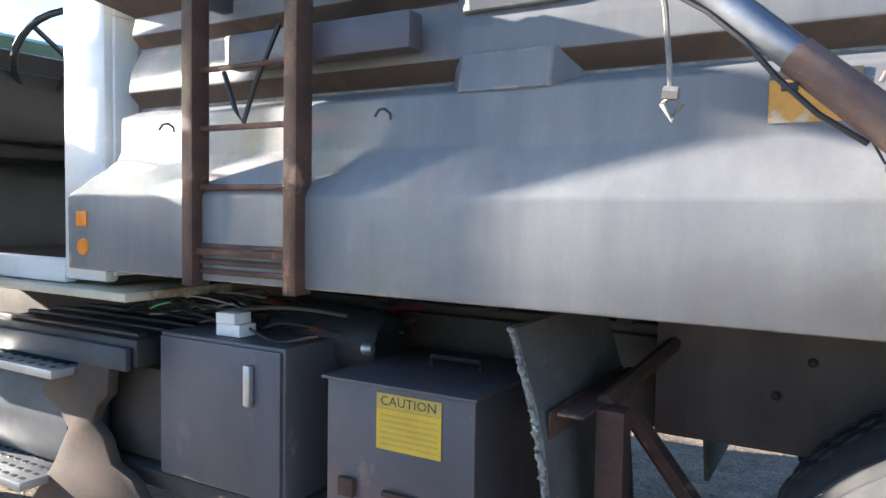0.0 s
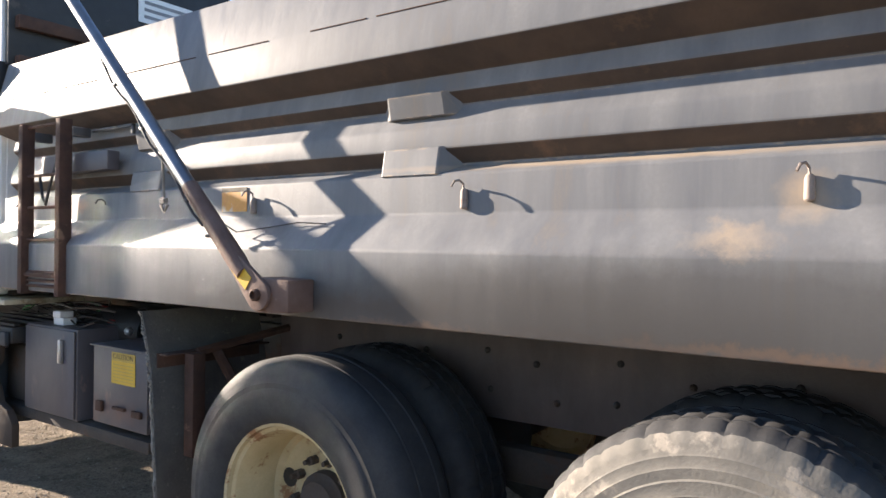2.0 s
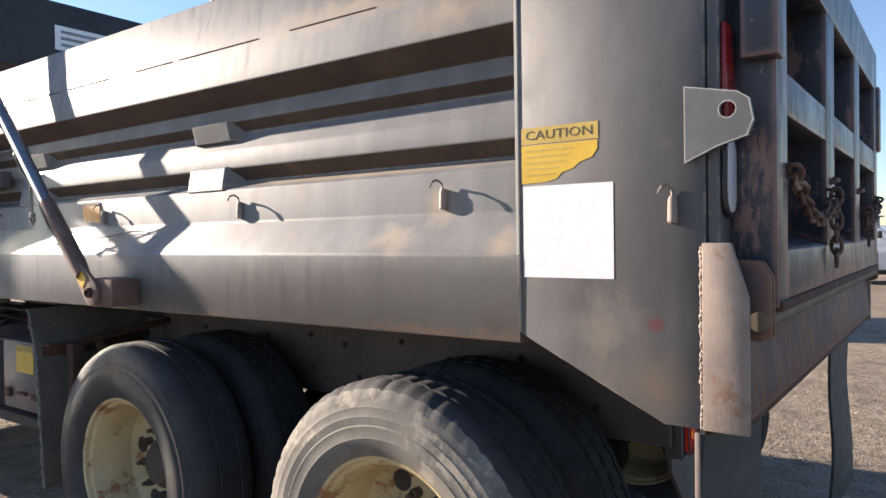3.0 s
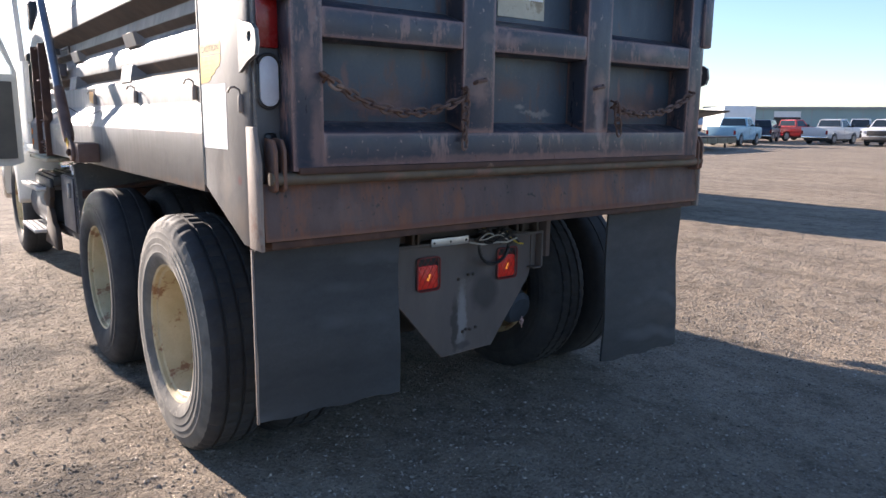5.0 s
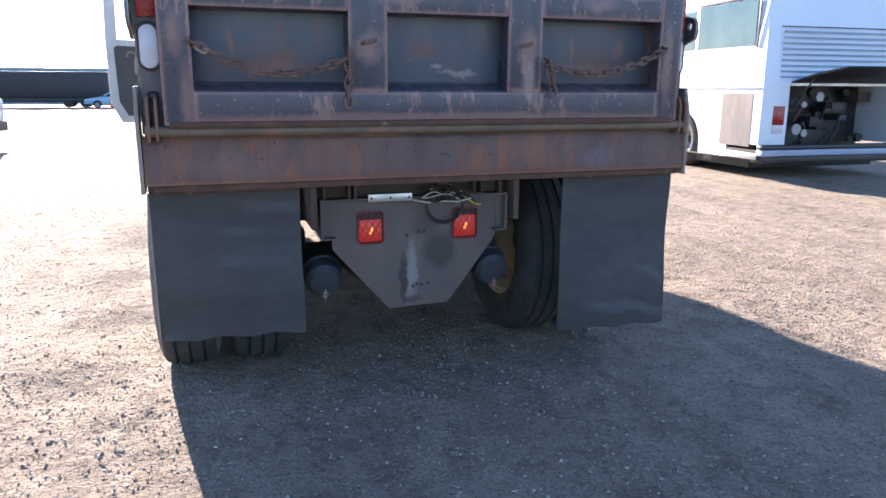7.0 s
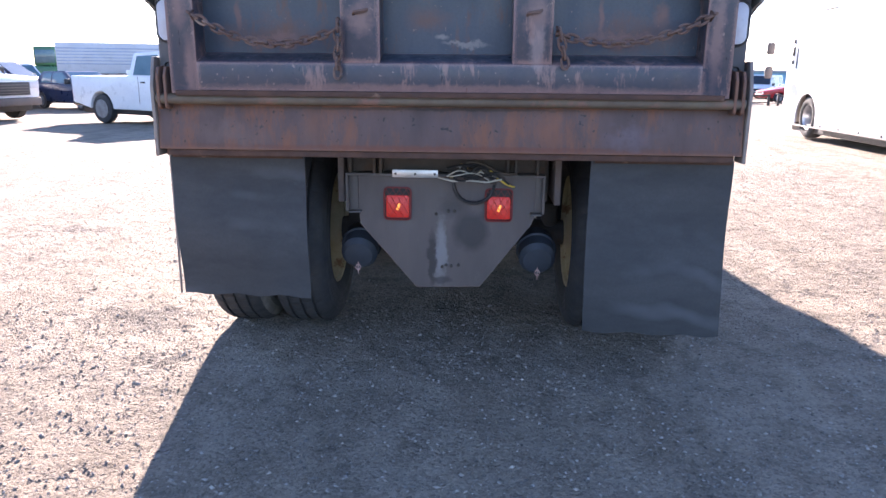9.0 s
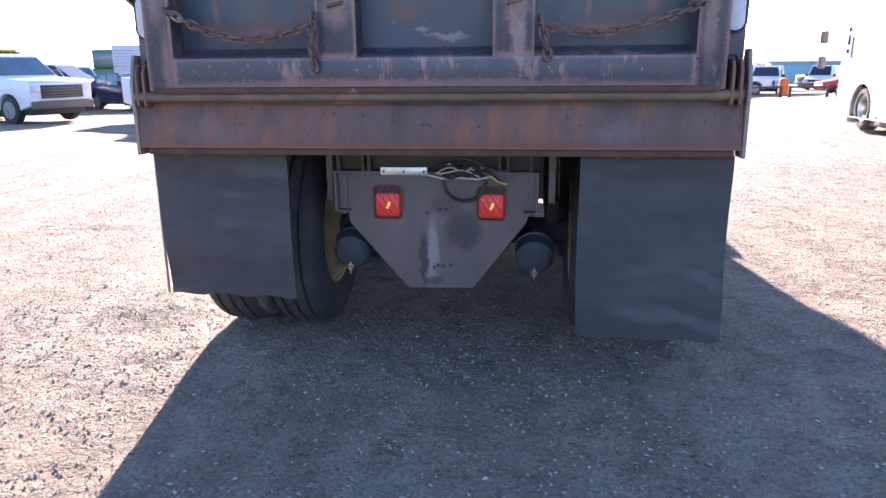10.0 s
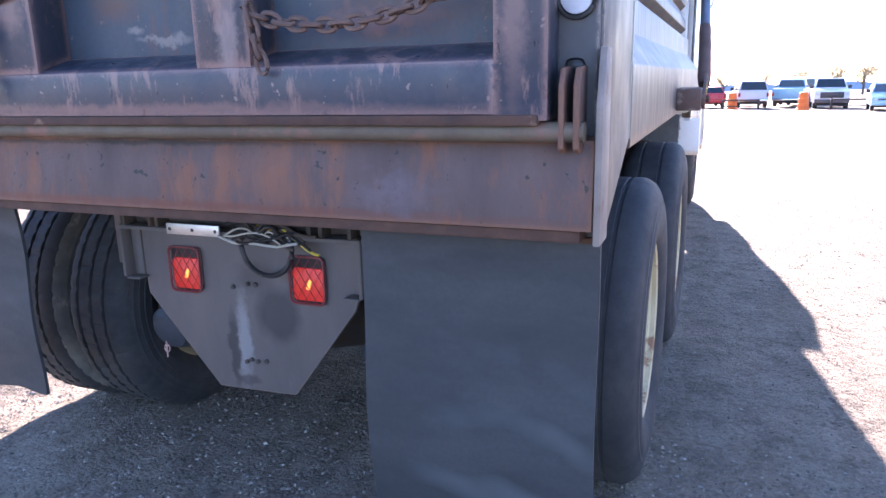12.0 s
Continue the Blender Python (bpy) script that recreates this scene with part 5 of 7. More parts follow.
hd = part("caution_header", boxes((-1.0435, -1.0415, dy0, dy1, 0.842, 0.880), bev=0.0), TANDECAL, b2, "caution header")
words("lettering", "CAUTION", 0.034, Matrix.Translation((-1.0445, (dy0 + dy1) / 2, 0.861)) @ pose(0, 0, 0, 90, 0, -90), INK, hd, 0.165)
ys = part("caution_sticker", boxes((-1.0435, -1.0415, dy0, dy1, 0.735, 0.841), bev=0.0), YELLOW, b2, "yellow caution sticker")
bm = bmesh.new()
for k in range(6):
    flat_box(bm, -1.0447, -1.0437, dy0 + 0.01, dy1 - 0.012, 0.822 - k * 0.015, 0.8265 - k * 0.015)
part("print", bm, TANDECAL, ys)
bm = boxes((-1.058, -1.041, 3.53, 3.60, 0.60, 0.63), (-1.058, -1.041, 3.66, 3.76, 0.615, 0.63), (-1.058, -1.041, 3.85, 3.9, 0.59, 0.64), bev=0.004)
part("latch", bm, RUST, b2)
bm = bmesh.new()
tube(bm, [(-0.78, 3.62, 0.9), (-0.78, 3.62, 0.93), (-0.78, 3.78, 0.93), (-0.78, 3.78, 0.9)], 0.007, 6)
part("lid_handle", bm, BLACK, b2)
part("box_shelf", boxes((-1.03, -0.48, 3.5, 5.0, 0.44, 0.495), bev=0.004), GRIME, truck)
# air tank, hoses and fittings between frame and boxes
bm = bmesh.new()
lathe(bm, [(0, 0.02), (0.01, 0.09), (0.05, 0.11), (0.4, 0.11), (0.44, 0.09), (0.45, 0.02)], 20, pose(-0.72, 3.95, 0.93, 0, 0, 90))
part("air_tank", bm, BLACK, truck)
bm = bmesh.new()
lathe(bm, [(0, 0.012), (0.012, 0.022), (0.03, 0.02), (0.036, 0.01)], 12, pose(-0.86, 3.93, 0.945, 0, 0, 90))
part("fitting", bm, ALU, truck)
part("red_valve", boxes((-0.83, -0.79, 4.15, 4.2, 0.966, 0.985), bev=0.004), WIRE_R, truck)
rng = random.Random(4)
for mat, n in ((PLASTIC, 14), (GRIME, 8), (WIRE_G, 2), (WIRE_R, 2), (WIRE_W, 4), (RUST, 3)):
    for _ in range(n):
        bm = bmesh.new()
        x0, z0, y0 = rng.uniform(-1.0, -0.6), rng.uniform(0.975, 1.035), rng.uniform(3.9, 4.6)
        ph, ln, ax = rng.uniform(0, 6.28), rng.uniform(0.4, 1.1), rng.uniform(0.02, 0.09)
        tube(bm, [(x0 + ax * math.sin(ph + 5 * i / 16), y0 + ln * i / 16, z0 + 0.02 * math.sin(2 * ph + 7 * i / 16)) for i in range(17)], rng.uniform(0.0025, 0.006), 6)
        part("cable", bm, mat, truck)
# battery tray cover with ribs
bt = part("battery_cover", boxes((-1.10, -0.62, 4.66, 5.50, 0.84, 0.93), bev=0.012), PLASTIC, truck, "ribbed black battery cover")
for k in range(4):
    part("cover_rib", boxes((-1.08 + k * 0.11, -1.05 + k * 0.11, 4.68, 5.48, 0.931, 0.945), bev=0.004), PLASTIC, bt)
part("cover_rim", boxes((-1.125, -1.101, 4.68, 5.5, 0.83, 0.905), bev=0.006), BLUECAN, bt)
# rusty step bracket with perforated bright treads, fuel tank
bm = bmesh.new()
prism(bm, [(5.15, 0.70), (5.12, 0.74), (4.97, 0.785), (4.93, 0.83), (4.84, 0.845), (4.77, 0.83), (4.78, 0.74), (4.83, 0.70), (4.86, 0.64), (4.80, 0.60), (4.76, 0.52), (4.66, 0.49), (4.60, 0.42), (4.6, 0.3), (5.22, 0.3), (5.16, 0.37), (5.08, 0.46), (4.99, 0.60), (5.04, 0.66)], "x", -1.12, -1.08, bev=0.006)
part("step_bracket", bm, GROOVE, truck, "rusty flame-cut step bracket")


def tread(z, y0, y1, x0):
    bm = boxes((x0, x0 + 0.26, y0, y1, z - 0.03, z), bev=0.004)
    t = part("step_tread", bm, ALU, truck, "perforated bright aluminium step")
    bm = bmesh.new()
    for i in range(14):
        for j in range(5):
            flat_box(bm, x0 + 0.025 + j * 0.048, x0 + 0.04 + j * 0.048, y0 + 0.03 + i * (y1 - y0 - 0.05) / 14, y0 + 0.055 + i * (y1 - y0 - 0.05) / 14, z + 0.0005, z + 0.002)
    part("perforation", bm, PLASTIC, t)


tread(0.815, 4.95, 5.85, -1.2)
tread(0.42, 5.1, 5.85, -1.22)
bm = bmesh.new()
lathe(bm, [(0, 0.03), (0.012, 0.22), (0.03, 0.27), (1.05, 0.27), (1.07, 0.22), (1.08, 0.03)], 32, pose(-0.84, 4.98, 0.6, 0, 0, 90))
part("fuel_tank", bm, BLUECAN, truck, "round dusty blue-grey fuel tank")
part("gear_case", boxes((-1.0, -0.7, 4.66, 4.95, 0.5, 0.82), bev=0.03), GRIME, truck)

# ---- cab ----
CX = 1.10


def cab():
    c = part("cab_roof", boxes((-CX, CX, 4.80, 6.45, 2.70, 2.80), bev=0.04), WHITE_CAB, truck, "white cab roof")
    part("cab_rear_wall", boxes((-CX + 0.03, CX - 0.03, 4.80, 4.84, 1.12, 1.95), (-CX + 0.03, CX - 0.03, 4.80, 4.84, 2.42, 2.70), (-CX + 0.03, -0.5, 4.80, 4.84, 1.95, 2.42), (0.5, CX - 0.03, 4.80, 4.84, 1.95, 2.42), bev=0.004), WHITE_CAB, truck)
    for s in (-1, 1):
        a, b = sorted((s * CX, s * (CX - 0.05)))
        part("door_pillar", boxes((a, b, 4.81, 5.03, 1.10, 2.72), bev=0.012), WHITE_CAB, truck, "white rear cab pillar")
        part("cab_sill", boxes((a, b, 5.03, 6.5, 1.085, 1.165), bev=0.01), WHITE_CAB, truck)
        part("sill_step", boxes((min(s * 1.14, s * 0.7), max(s * 1.14, s * 0.7), 4.66, 5.6, 1.05, 1.08), bev=0.008), CREAM, truck, "cream painted sill edge")
        bm = bmesh.new()
        prism(bm, [(5.84, 1.165), (5.84, 1.95), (6.0, 1.95), (6.25, 2.72), (6.40, 2.72), (6.15, 1.95), (6.5, 1.9), (6.5, 1.165)], "x", a, b, bev=0.006)
        part("front_pillar", bm, WHITE_CAB, truck)
    part("cab_floor", boxes((-CX + 0.05, CX - 0.05, 4.84, 6.5, 1.09, 1.13)), GRIME, truck)
    part("firewall", boxes((-CX + 0.05, CX - 0.05, 6.45, 6.5, 1.1, 1.9)), TRIM, truck)
    part("dashboard", boxes((-CX + 0.07, CX - 0.07, 6.08, 6.44, 1.55, 2.05), (-CX + 0.07, CX - 0.07, 5.98, 6.08, 1.62, 1.94), bev=0.03), PLASTIC, truck)
    part("driver_seat", boxes((-0.78, -0.28, 5.0, 5.5, 1.35, 1.52), (-0.78, -0.28, 4.88, 5.02, 1.5, 2.1), (-0.7, -0.36, 5.1, 5.4, 1.14, 1.35), bev=0.04), TRIM, truck)
    part("passenger_seat", boxes((0.28, 0.78, 5.0, 5.5, 1.35, 1.52), (0.28, 0.78, 4.88, 5.02, 1.5, 2.1), (0.36, 0.7, 5.1, 5.4, 1.14, 1.35), bev=0.04), TRIM, truck)
    bm = bmesh.new()
    m = pose(-0.53, 5.9, 2.02, -55, 0, 0)
    ring = [m @ Vector((0.235 * math.cos(a), 0.235 * math.sin(a), 0)) for a in (2 * math.pi * k / 28 for k in range(28))]
    tube(bm, ring, 0.016, 8, closed=True)
    for a in (90, 210, 330):
        tube(bm, [m @ Vector((0.22 * math.cos(radians(a)), 0.22 * math.sin(radians(a)), 0)), m @ Vector((0, 0, -0.04))], 0.012, 6)
    tube(bm, [m @ Vector((0, 0, -0.03)), m @ Vector((0, 0, -0.5))], 0.03, 8)
    part("steering_wheel", bm, PLASTIC, truck, "black steering wheel")
    bm = bmesh.new()
    tube(bm, [(-0.1, 5.8, 1.2), (-0.12, 5.6, 1.55), (-0.12, 5.55, 1.68)], 0.012, 8)
    tube(bm, [(-0.12, 5.55, 1.68), (-0.12, 5.545, 1.72)], 0.03, 10)
    part("gear_lever", bm, PLASTIC, truck)
    part("rear_window", boxes((-0.5, 0.5, 4.815, 4.822, 1.95, 2.42), bev=0.0), GLASS, truck)
    part("hood", boxes((-0.86, 0.86, 6.51, 7.25, 1.15, 2.24), bev=0.12), HOOD_GREEN, truck, "green hood seen through the windscreen")
    for s in (-1, 1):
        a, b = sorted((s * 1.2, s * 0.8))
        bm = bmesh.new()
        arch = [(6.75 + 0.56 * math.cos(t), 0.55 + 0.56 * math.sin(t)) for t in (radians(q) for q in range(0, 181, 15))]
        prism(bm, [(7.31, 0.62), (7.31, 1.2), (7.2, 1.38), (6.51, 1.36), (6.1, 1.07), (6.1, 0.6)] + arch[::-1], "x", a, b, bev=0.02)
        part("fender", bm, WHITE_CAB, truck)
    part("bumper", boxes((-1.2, 1.2, 7.32, 7.45, 0.5, 0.85), bev=0.03), CHROME, truck)
    part("front_grille", boxes((-0.6, 0.6, 7.24, 7.29, 0.95, 1.7), bev=0.02), CHROME, truck)
    # exhaust and air cleaner on the right
    bm = bmesh.new()
    tube(bm, [(1.16, 4.95, 1.0), (1.16, 4.95, 3.2)], 0.075, 16)
    part("exhaust_pipe", bm, CHROME, truck)
    # black bracket block at the box's front corner
    blk = part("tarp_motor", boxes((-1.145, -1.05, 4.80, 4.93, 2.14, 2.37), (-1.13, -1.06, 4.94, 5.04, 2.155, 2.345), (-1.12, -1.07, 5.045, 5.10, 2.2, 2.3), bev=0.008), BLACK, truck, "black tarp motor block")
    part("motor_ribs", boxes(*[(-1.152, -1.146, 4.815 + k * 0.03, 4.828 + k * 0.03, 2.15, 2.36) for k in range(4)], bev=0.002), BLACK, blk)


cab()


def cab_door(hx, hy, yaw, s):
    """A truck door, hinge at its own origin, reaching along -y when shut."""
    W = 0.82
    m = Matrix.Translation((hx, hy, -0.14)) @ pose(0, 0, 0, 0, 0, yaw)
    bm = bmesh.new()
    outer = [(0, 1.13), (0, 1.98), (-0.22, 2.62), (-0.30, 2.67), (-0.73, 2.67), (-0.775, 2.61), (-0.805, 1.95), (-0.80, 1.30), (-0.70, 1.10), (-0.1, 1.10)]
    win = [(-0.286, 1.96), (-0.286, 2.56), (-0.33, 2.60), (-0.645, 2.60), (-0.675, 2.56), (-0.69, 1.97)]
    vent = [(-0.04, 1.96), (-0.04, 2.02), (-0.235, 2.44), (-0.235, 1.96)]
    rings = []
    for x in (-0.022, 0.022):
        loops = [[bm.verts.new((x, *p)) for p in lp] for lp in (outer, win, vent)]
        es = [bm.edges.new((v[i], v[(i + 1) % len(v)])) for v in loops for i in range(len(v))]
        bmesh.ops.triangle_fill(bm, edges=es, use_beauty=True)
        rings.append(loops)
    for a, b in zip(*rings):
        for i in range(len(a)):
            bm.faces.new((a[i], b[i], b[(i + 1) % len(a)], a[(i + 1) % len(a)]))
    bmesh.ops.recalc_face_normals(bm, faces=bm.faces)
    bmesh.ops.transform(bm, matrix=m, verts=bm.verts)
    d = part("cab_door", bm, PALEGREEN, truck, "white cab door standing wide open" if yaw else "white cab door")
    bm = bmesh.new()
    k = 0.0245 * (1 if s < 0 else -1)
    prism(bm, [(-0.06, 1.17), (-0.06, 1.89), (-0.70, 1.905), (-0.73, 1.88), (-0.72, 1.32), (-0.64, 1.17)], "x", k - 0.0015, k + 0.02 * (1 if s < 0 else -1), bev=0.0, m=m)
    part("door_trim", bm, TRIM, d, "dark grey inner door panel")
    bm = bmesh.new()
    flat_box(bm, 0.03, 0.075, -0.42, -0.22, 1.56, 1.62, bev=0.015, m=m @ Matrix.Diagonal((1 if s < 0 else -1, 1, 1, 1)))
    part("arm_rest", bm, PLASTIC, d)
    bm = bmesh.new()
    prism(bm, [(p[0], p[1]) for p in win], "x", -0.002, 0.002, m=m)
    part("door_glass", bm, GLASS, d).visible_shadow = False
    bm = bmesh.new()
    prism(bm, vent, "x", -0.002, 0.002, m=m)
    part("vent_glass", bm, GLASS, d).visible_shadow = False


cab_door(-CX - 0.065, 5.84, -76, -1)
cab_door(CX + 0.02, 5.86, 0, 1)


def side_mirror(x0, x1, y, z0, z1, foot, face):
    """A mirror head on a bent tube beside the cab."""
    bm = bmesh.new()
    xm = (x0 + x1) / 2
    tube(bm, [foot, (foot[0] * 0.4 + xm * 0.6, y, z0 - 0.22), (xm, y + 0.035, z0 - 0.05), (xm, y + 0.035, z1)], 0.009, 8)
    arm = part("mirror_bracket", bm, PLASTIC, truck)
    part("mirror", boxes((x0, x1, y - 0.03, y + 0.03, z0, z1), bev=0.018), PLASTIC, arm, "tall mirror with a pale face")
    part("mirror_face", boxes((x0 + 0.008, x1 - 0.008, y - 0.036, y - 0.032, z0 + 0.012, z1 - 0.012), bev=0.0), face, arm)



side_mirror(-1.757, -1.59, 6.3, 2.255, 2.67, (-1.1, 6.4, 1.5), SILVERED)
side_mirror(-1.757, -1.59, 6.3, 1.99, 2.215, (-1.1, 6.4, 1.5), CREAM)
part("mirror_frame", boxes((-1.762, -1.7, 6.332, 6.345, 1.97, 2.69), bev=0.003), ALU, truck, "bright upright strap of the mirror frame")
side_mirror(1.18, 1.32, 6.0, 2.05, 2.35, (1.08, 6.2, 1.6), SILVERED)


# ---- coach ----
def coach():
    """Built with its rear left corner at the origin, pointing along +y."""
    W, L, H = 2.6, 8.95, 3.1
    c = thing("coach_bus", (0, 0, 0), "white motor coach with its rear engine hatch raised", "bus")
    bm = bmesh.new()
    # side and roof section above the skirts; the nose is drawn in
    sec = [(0.0, 0.26), (0.0, 2.62), (0.05, 2.84), (0.2, 2.98), (0.55, H - 0.04), (W / 2, H), (W - 0.55, H - 0.04), (W - 0.2, 2.98), (W - 0.05, 2.84), (W, 2.62), (W, 0.26)]
    rings = []
    for y, f in ((0.75, 1.0), (L - 0.6, 1.0), (L - 0.6, 1.0), (L - 0.15, 0.97), (L, 0.9)):
        low = 1.3 if len(rings) < 2 else 0.26
        rings.append([bm.verts.new((W / 2 + (x - W / 2) * f, y, low if z < 1 else 0.26 + (z - 0.26) * f)) for x, z in sec])
    k = len(sec)
    for a, b in ((rings[0], rings[1]), (rings[2], rings[3]), (rings[3], rings[4])):
        for i in range(k - 1):
            bm.faces.new((a[i], a[i + 1], b[i + 1], b[i]))
    bm.faces.new(rings[-1])
    bmesh.ops.recalc_face_normals(bm, faces=bm.faces)
    part("body", bm, WHITE, c, "white coach body", smooth=30)
    edge = [(0.75, 0.26)]
    for wy in (2.05, 3.2, 7.35):
        edge += [(wy - 0.56 * math.cos(t), 0.44 + 0.52 * math.sin(t)) for t in (radians(q) for q in range(0, 181, 12))]
        edge[-16] = (edge[-16][0], 0.26)
        edge[-1] = (edge[-1][0], 0.26)
    edge += [(L - 0.6, 0.26), (L - 0.6, 1.3), (0.75, 1.3)]
    for x0 in (0.0, W - 0.04):
        bm = bmesh.new()
        prism(bm, edge, "x", x0, x0 + 0.04)
        part("skirt", bm, WHITE, c, "white lower side panel with wheel openings")
    part("floor_frame", boxes((0.36, W - 0.36, 0.76, L - 0.62, 0.3, 1.29), bev=0.0), GRIME, c)
    # rear block round the engine bay
    BX0, BX1, BZ = 0.48, W - 0.14, 1.43
    bm = bmesh.new()
    flat_box(bm, 0.0, BX0, 0.0, 0.75, 0.5, BZ)
    flat_box(bm, BX1, W, 0.0, 0.75, 0.5, BZ)
    va = [bm.verts.new((W / 2 + (x - W / 2) * 0.97, max(0, z - 2.2) * 0.14, z)) for x, z in sec if z > 1]
    vb = [bm.verts.new((x, 0.75, z)) for x, z in sec if z > 1]
    fa = va + [bm.verts.new((W, 0, BZ)), bm.verts.new((0, 0, BZ))]
    fb = vb + [bm.verts.new((W, 0.75, BZ)), bm.verts.new((0, 0.75, BZ))]
    bm.faces.new(fa)
    for i in range(len(fa)):
        bm.faces.new((fa[i], fb[i], fb[(i + 1) % len(fa)], fa[(i + 1) % len(fa)]))
    bmesh.ops.recalc_face_normals(bm, faces=bm.faces)
    part("rear_body", bm, PALEBLUE, c, "pale blue-white rear panel", smooth=30)
    part("engine_bay", boxes((BX0 - 0.01, BX1 + 0.01, 0.70, 0.76, 0.42, BZ), (0.0, W, 0.0, 0.75, 0.36, 0.42), bev=0.0), PLASTIC, c)
    part("bay_header", boxes((BX0, BX1, 0.02, 0.08, BZ - 0.05, BZ - 0.004), bev=0.004), ALU, c)
    rng = random.Random(21)
    for kx in range(26):
        x, z, r = rng.uniform(0.62, 2.3), rng.uniform(0.5, 1.3), rng.uniform(0.03, 0.1)
        bm = bmesh.new()
        if kx % 3 == 1:
            lathe(bm, [(0, r * 0.4), (0.02, r), (0.1, r), (0.12, r * 0.5)], 14, pose(x, rng.uniform(0.2, 0.5), z, 0, 0, 90))
        elif kx % 3 == 2:
            tube(bm, [(x, 0.3, z), (x + rng.uniform(-0.1, 0.1), 0.22, z - 0.15), (x + rng.uniform(-0.2, 0.2), 0.35, z - 0.4)], r * 0.35, 8)
        else:
            flat_box(bm, x - r * 1.6, x + r * 1.6, 0.35, 0.68, z - r, z + r, bev=0.02)
        part("engine_part", bm, rng.choice((BLACK, PLASTIC, BLACK, GRIME, GRIME, BLUECAN)), c)
    for x, z, r in ((0.8, 0.72, 0.085), (0.95, 0.66, 0.06), (1.18, 1.22, 0.075), (0.9, 1.1, 0.05)):
        bm = bmesh.new()
        lathe(bm, [(0, r * 0.25), (0.0, r), (0.04, r), (0.04, r * 0.4)], 20, pose(x, 0.14, z, 0, 0, 90))
        part("pulley", bm, GALV, c)
    part("bumper", boxes((-0.03, W + 0.03, -0.14, 0.0, 0.43, 0.5), bev=0.02), PLASTIC, c)
    part("bumper_strip", boxes((-0.01, W + 0.01, -0.15, 0.02, 0.335, 0.43), bev=0.015), GREYBLUE, c)
    part("bumper_skirt", boxes((0.02, W - 0.02, -0.1, 0.2, 0.22, 0.335), bev=0.02), PLASTIC, c)
    # louvred strips across the rear, with a dark line above them
    part("rear_line", boxes((0.22, W - 0.12, -0.008, 0.003, 2.235, 2.25), bev=0.0), PLASTIC, c)
    for z in np.arange(1.50, 2.20, 0.082):
        part("rear_louvre", boxes((0.28, W - 0.14, -0.014, 0.001, z, z + 0.03), bev=0.003), GREYBLUE, c)
    for x in (0.36, 1.16, 1.36, 1.56, 2.32):
        part("marker_lamp", boxes((x - 0.065, x + 0.065, 0.06, 0.14, 2.86, 2.91), bev=0.01), PLASTIC, c)
    for x in (0.22, W - 0.13):
        w = 0.2 if x < 1 else 0.12
        part("tail_lamp", boxes((x, x + w, -0.012, 0.004, 0.8, 1.08), bev=0.004), REDLENS, c, "red tail lens")
        part("reversing_lamp", boxes((x, x + w, -0.012, 0.004, 0.67, 0.797), bev=0.004), WHITELENS, c, "white reversing lens")
    # hatch, hinged at the bay's upper edge and swung up and out
    bm = bmesh.new()
    prism(bm, [(0.0, 0.02), (0.0, -0.005), (-0.5, 0.1), (-1.05, 0.19), (-1.06, 0.215), (-0.5, 0.14)], "x", BX0, BX1 + 0.03, bev=0.004, m=pose(0, -0.02, BZ, 0, 0, 0))
    part("engine_hatch", bm, PLASTIC, c, "raised black engine hatch")
    bm = bmesh.new()
    for x in (BX0 + 0.05, BX1 + 0.05):
        tube(bm, [(x, -0.02, 1.05), (x, -0.45, 1.52)], 0.012, 6)
    part("hatch_strut", bm, PLASTIC, c)
    # left side: windows, grille, luggage doors
    part("side_window", boxes((-0.004, 0.001, 0.28, 1.72, 1.98, 2.66), bev=0.0), BLUEGLASS, c)
    part("side_window", boxes((-0.004, 0.001, 1.82, 3.3, 1.98, 2.62), bev=0.0), BLUEGLASS, c)
    for k in range(3):
        part("side_window", boxes((-0.004, 0.001, 3.4 + k * 1.5, 4.8 + k * 1.5, 1.98, 2.62), bev=0.0), WHITE, c)
    part("window_trim", boxes((-0.012, 0.0, 0.2, 1.8, 2.68, 2.73), (-0.012, 0.0, 0.2, 0.235, 1.95, 2.73), (-0.012, 0.0, 6.3, 7.6, 2.66, 2.69), bev=0.003), PLASTIC, c)
    part("side_grille", boxes((-0.005, 0.001, 0.2, 0.93, 0.46, 1.27), bev=0.0), GREYPLATE, c, "grey radiator grille")
    part("belt_moulding", boxes((-0.014, -0.001, 0.05, L - 0.7, 1.335, 1.36), bev=0.003), WHITE, c)
    part("rear_sill", boxes((-0.012, 0.0, 0.0, 0.85, 0.27, 0.37), bev=0.004), ALU, c)
    for k in range(4):
        part("panel_gap", boxes((-0.003, 0.001, 4.0 + k * 0.85, 4.008 + k * 0.85, 0.36, 1.33), bev=0.0), GREYPLATE, c)
        part("door_latch", boxes((-0.014, 0.0, 3.9 + k * 0.85, 3.94 + k * 0.85, 0.28, 0.33), bev=0.003), PLASTIC, c)
    part("side_decal", boxes((-0.003, -0.001, 4.3, 4.95, 0.5, 1.25), bev=0.0), PINK_PALE, c, "faded pink side decal")
    part("skirt_rail", boxes((-0.01, 0.02, 0.9, L - 0.7, 0.24, 0.27), bev=0.004), GREYPLATE, c)
    part("underbody", boxes((0.1, W - 0.1, 0.3, L - 0.7, 0.12, 0.3), bev=0.01), PLASTIC, c)
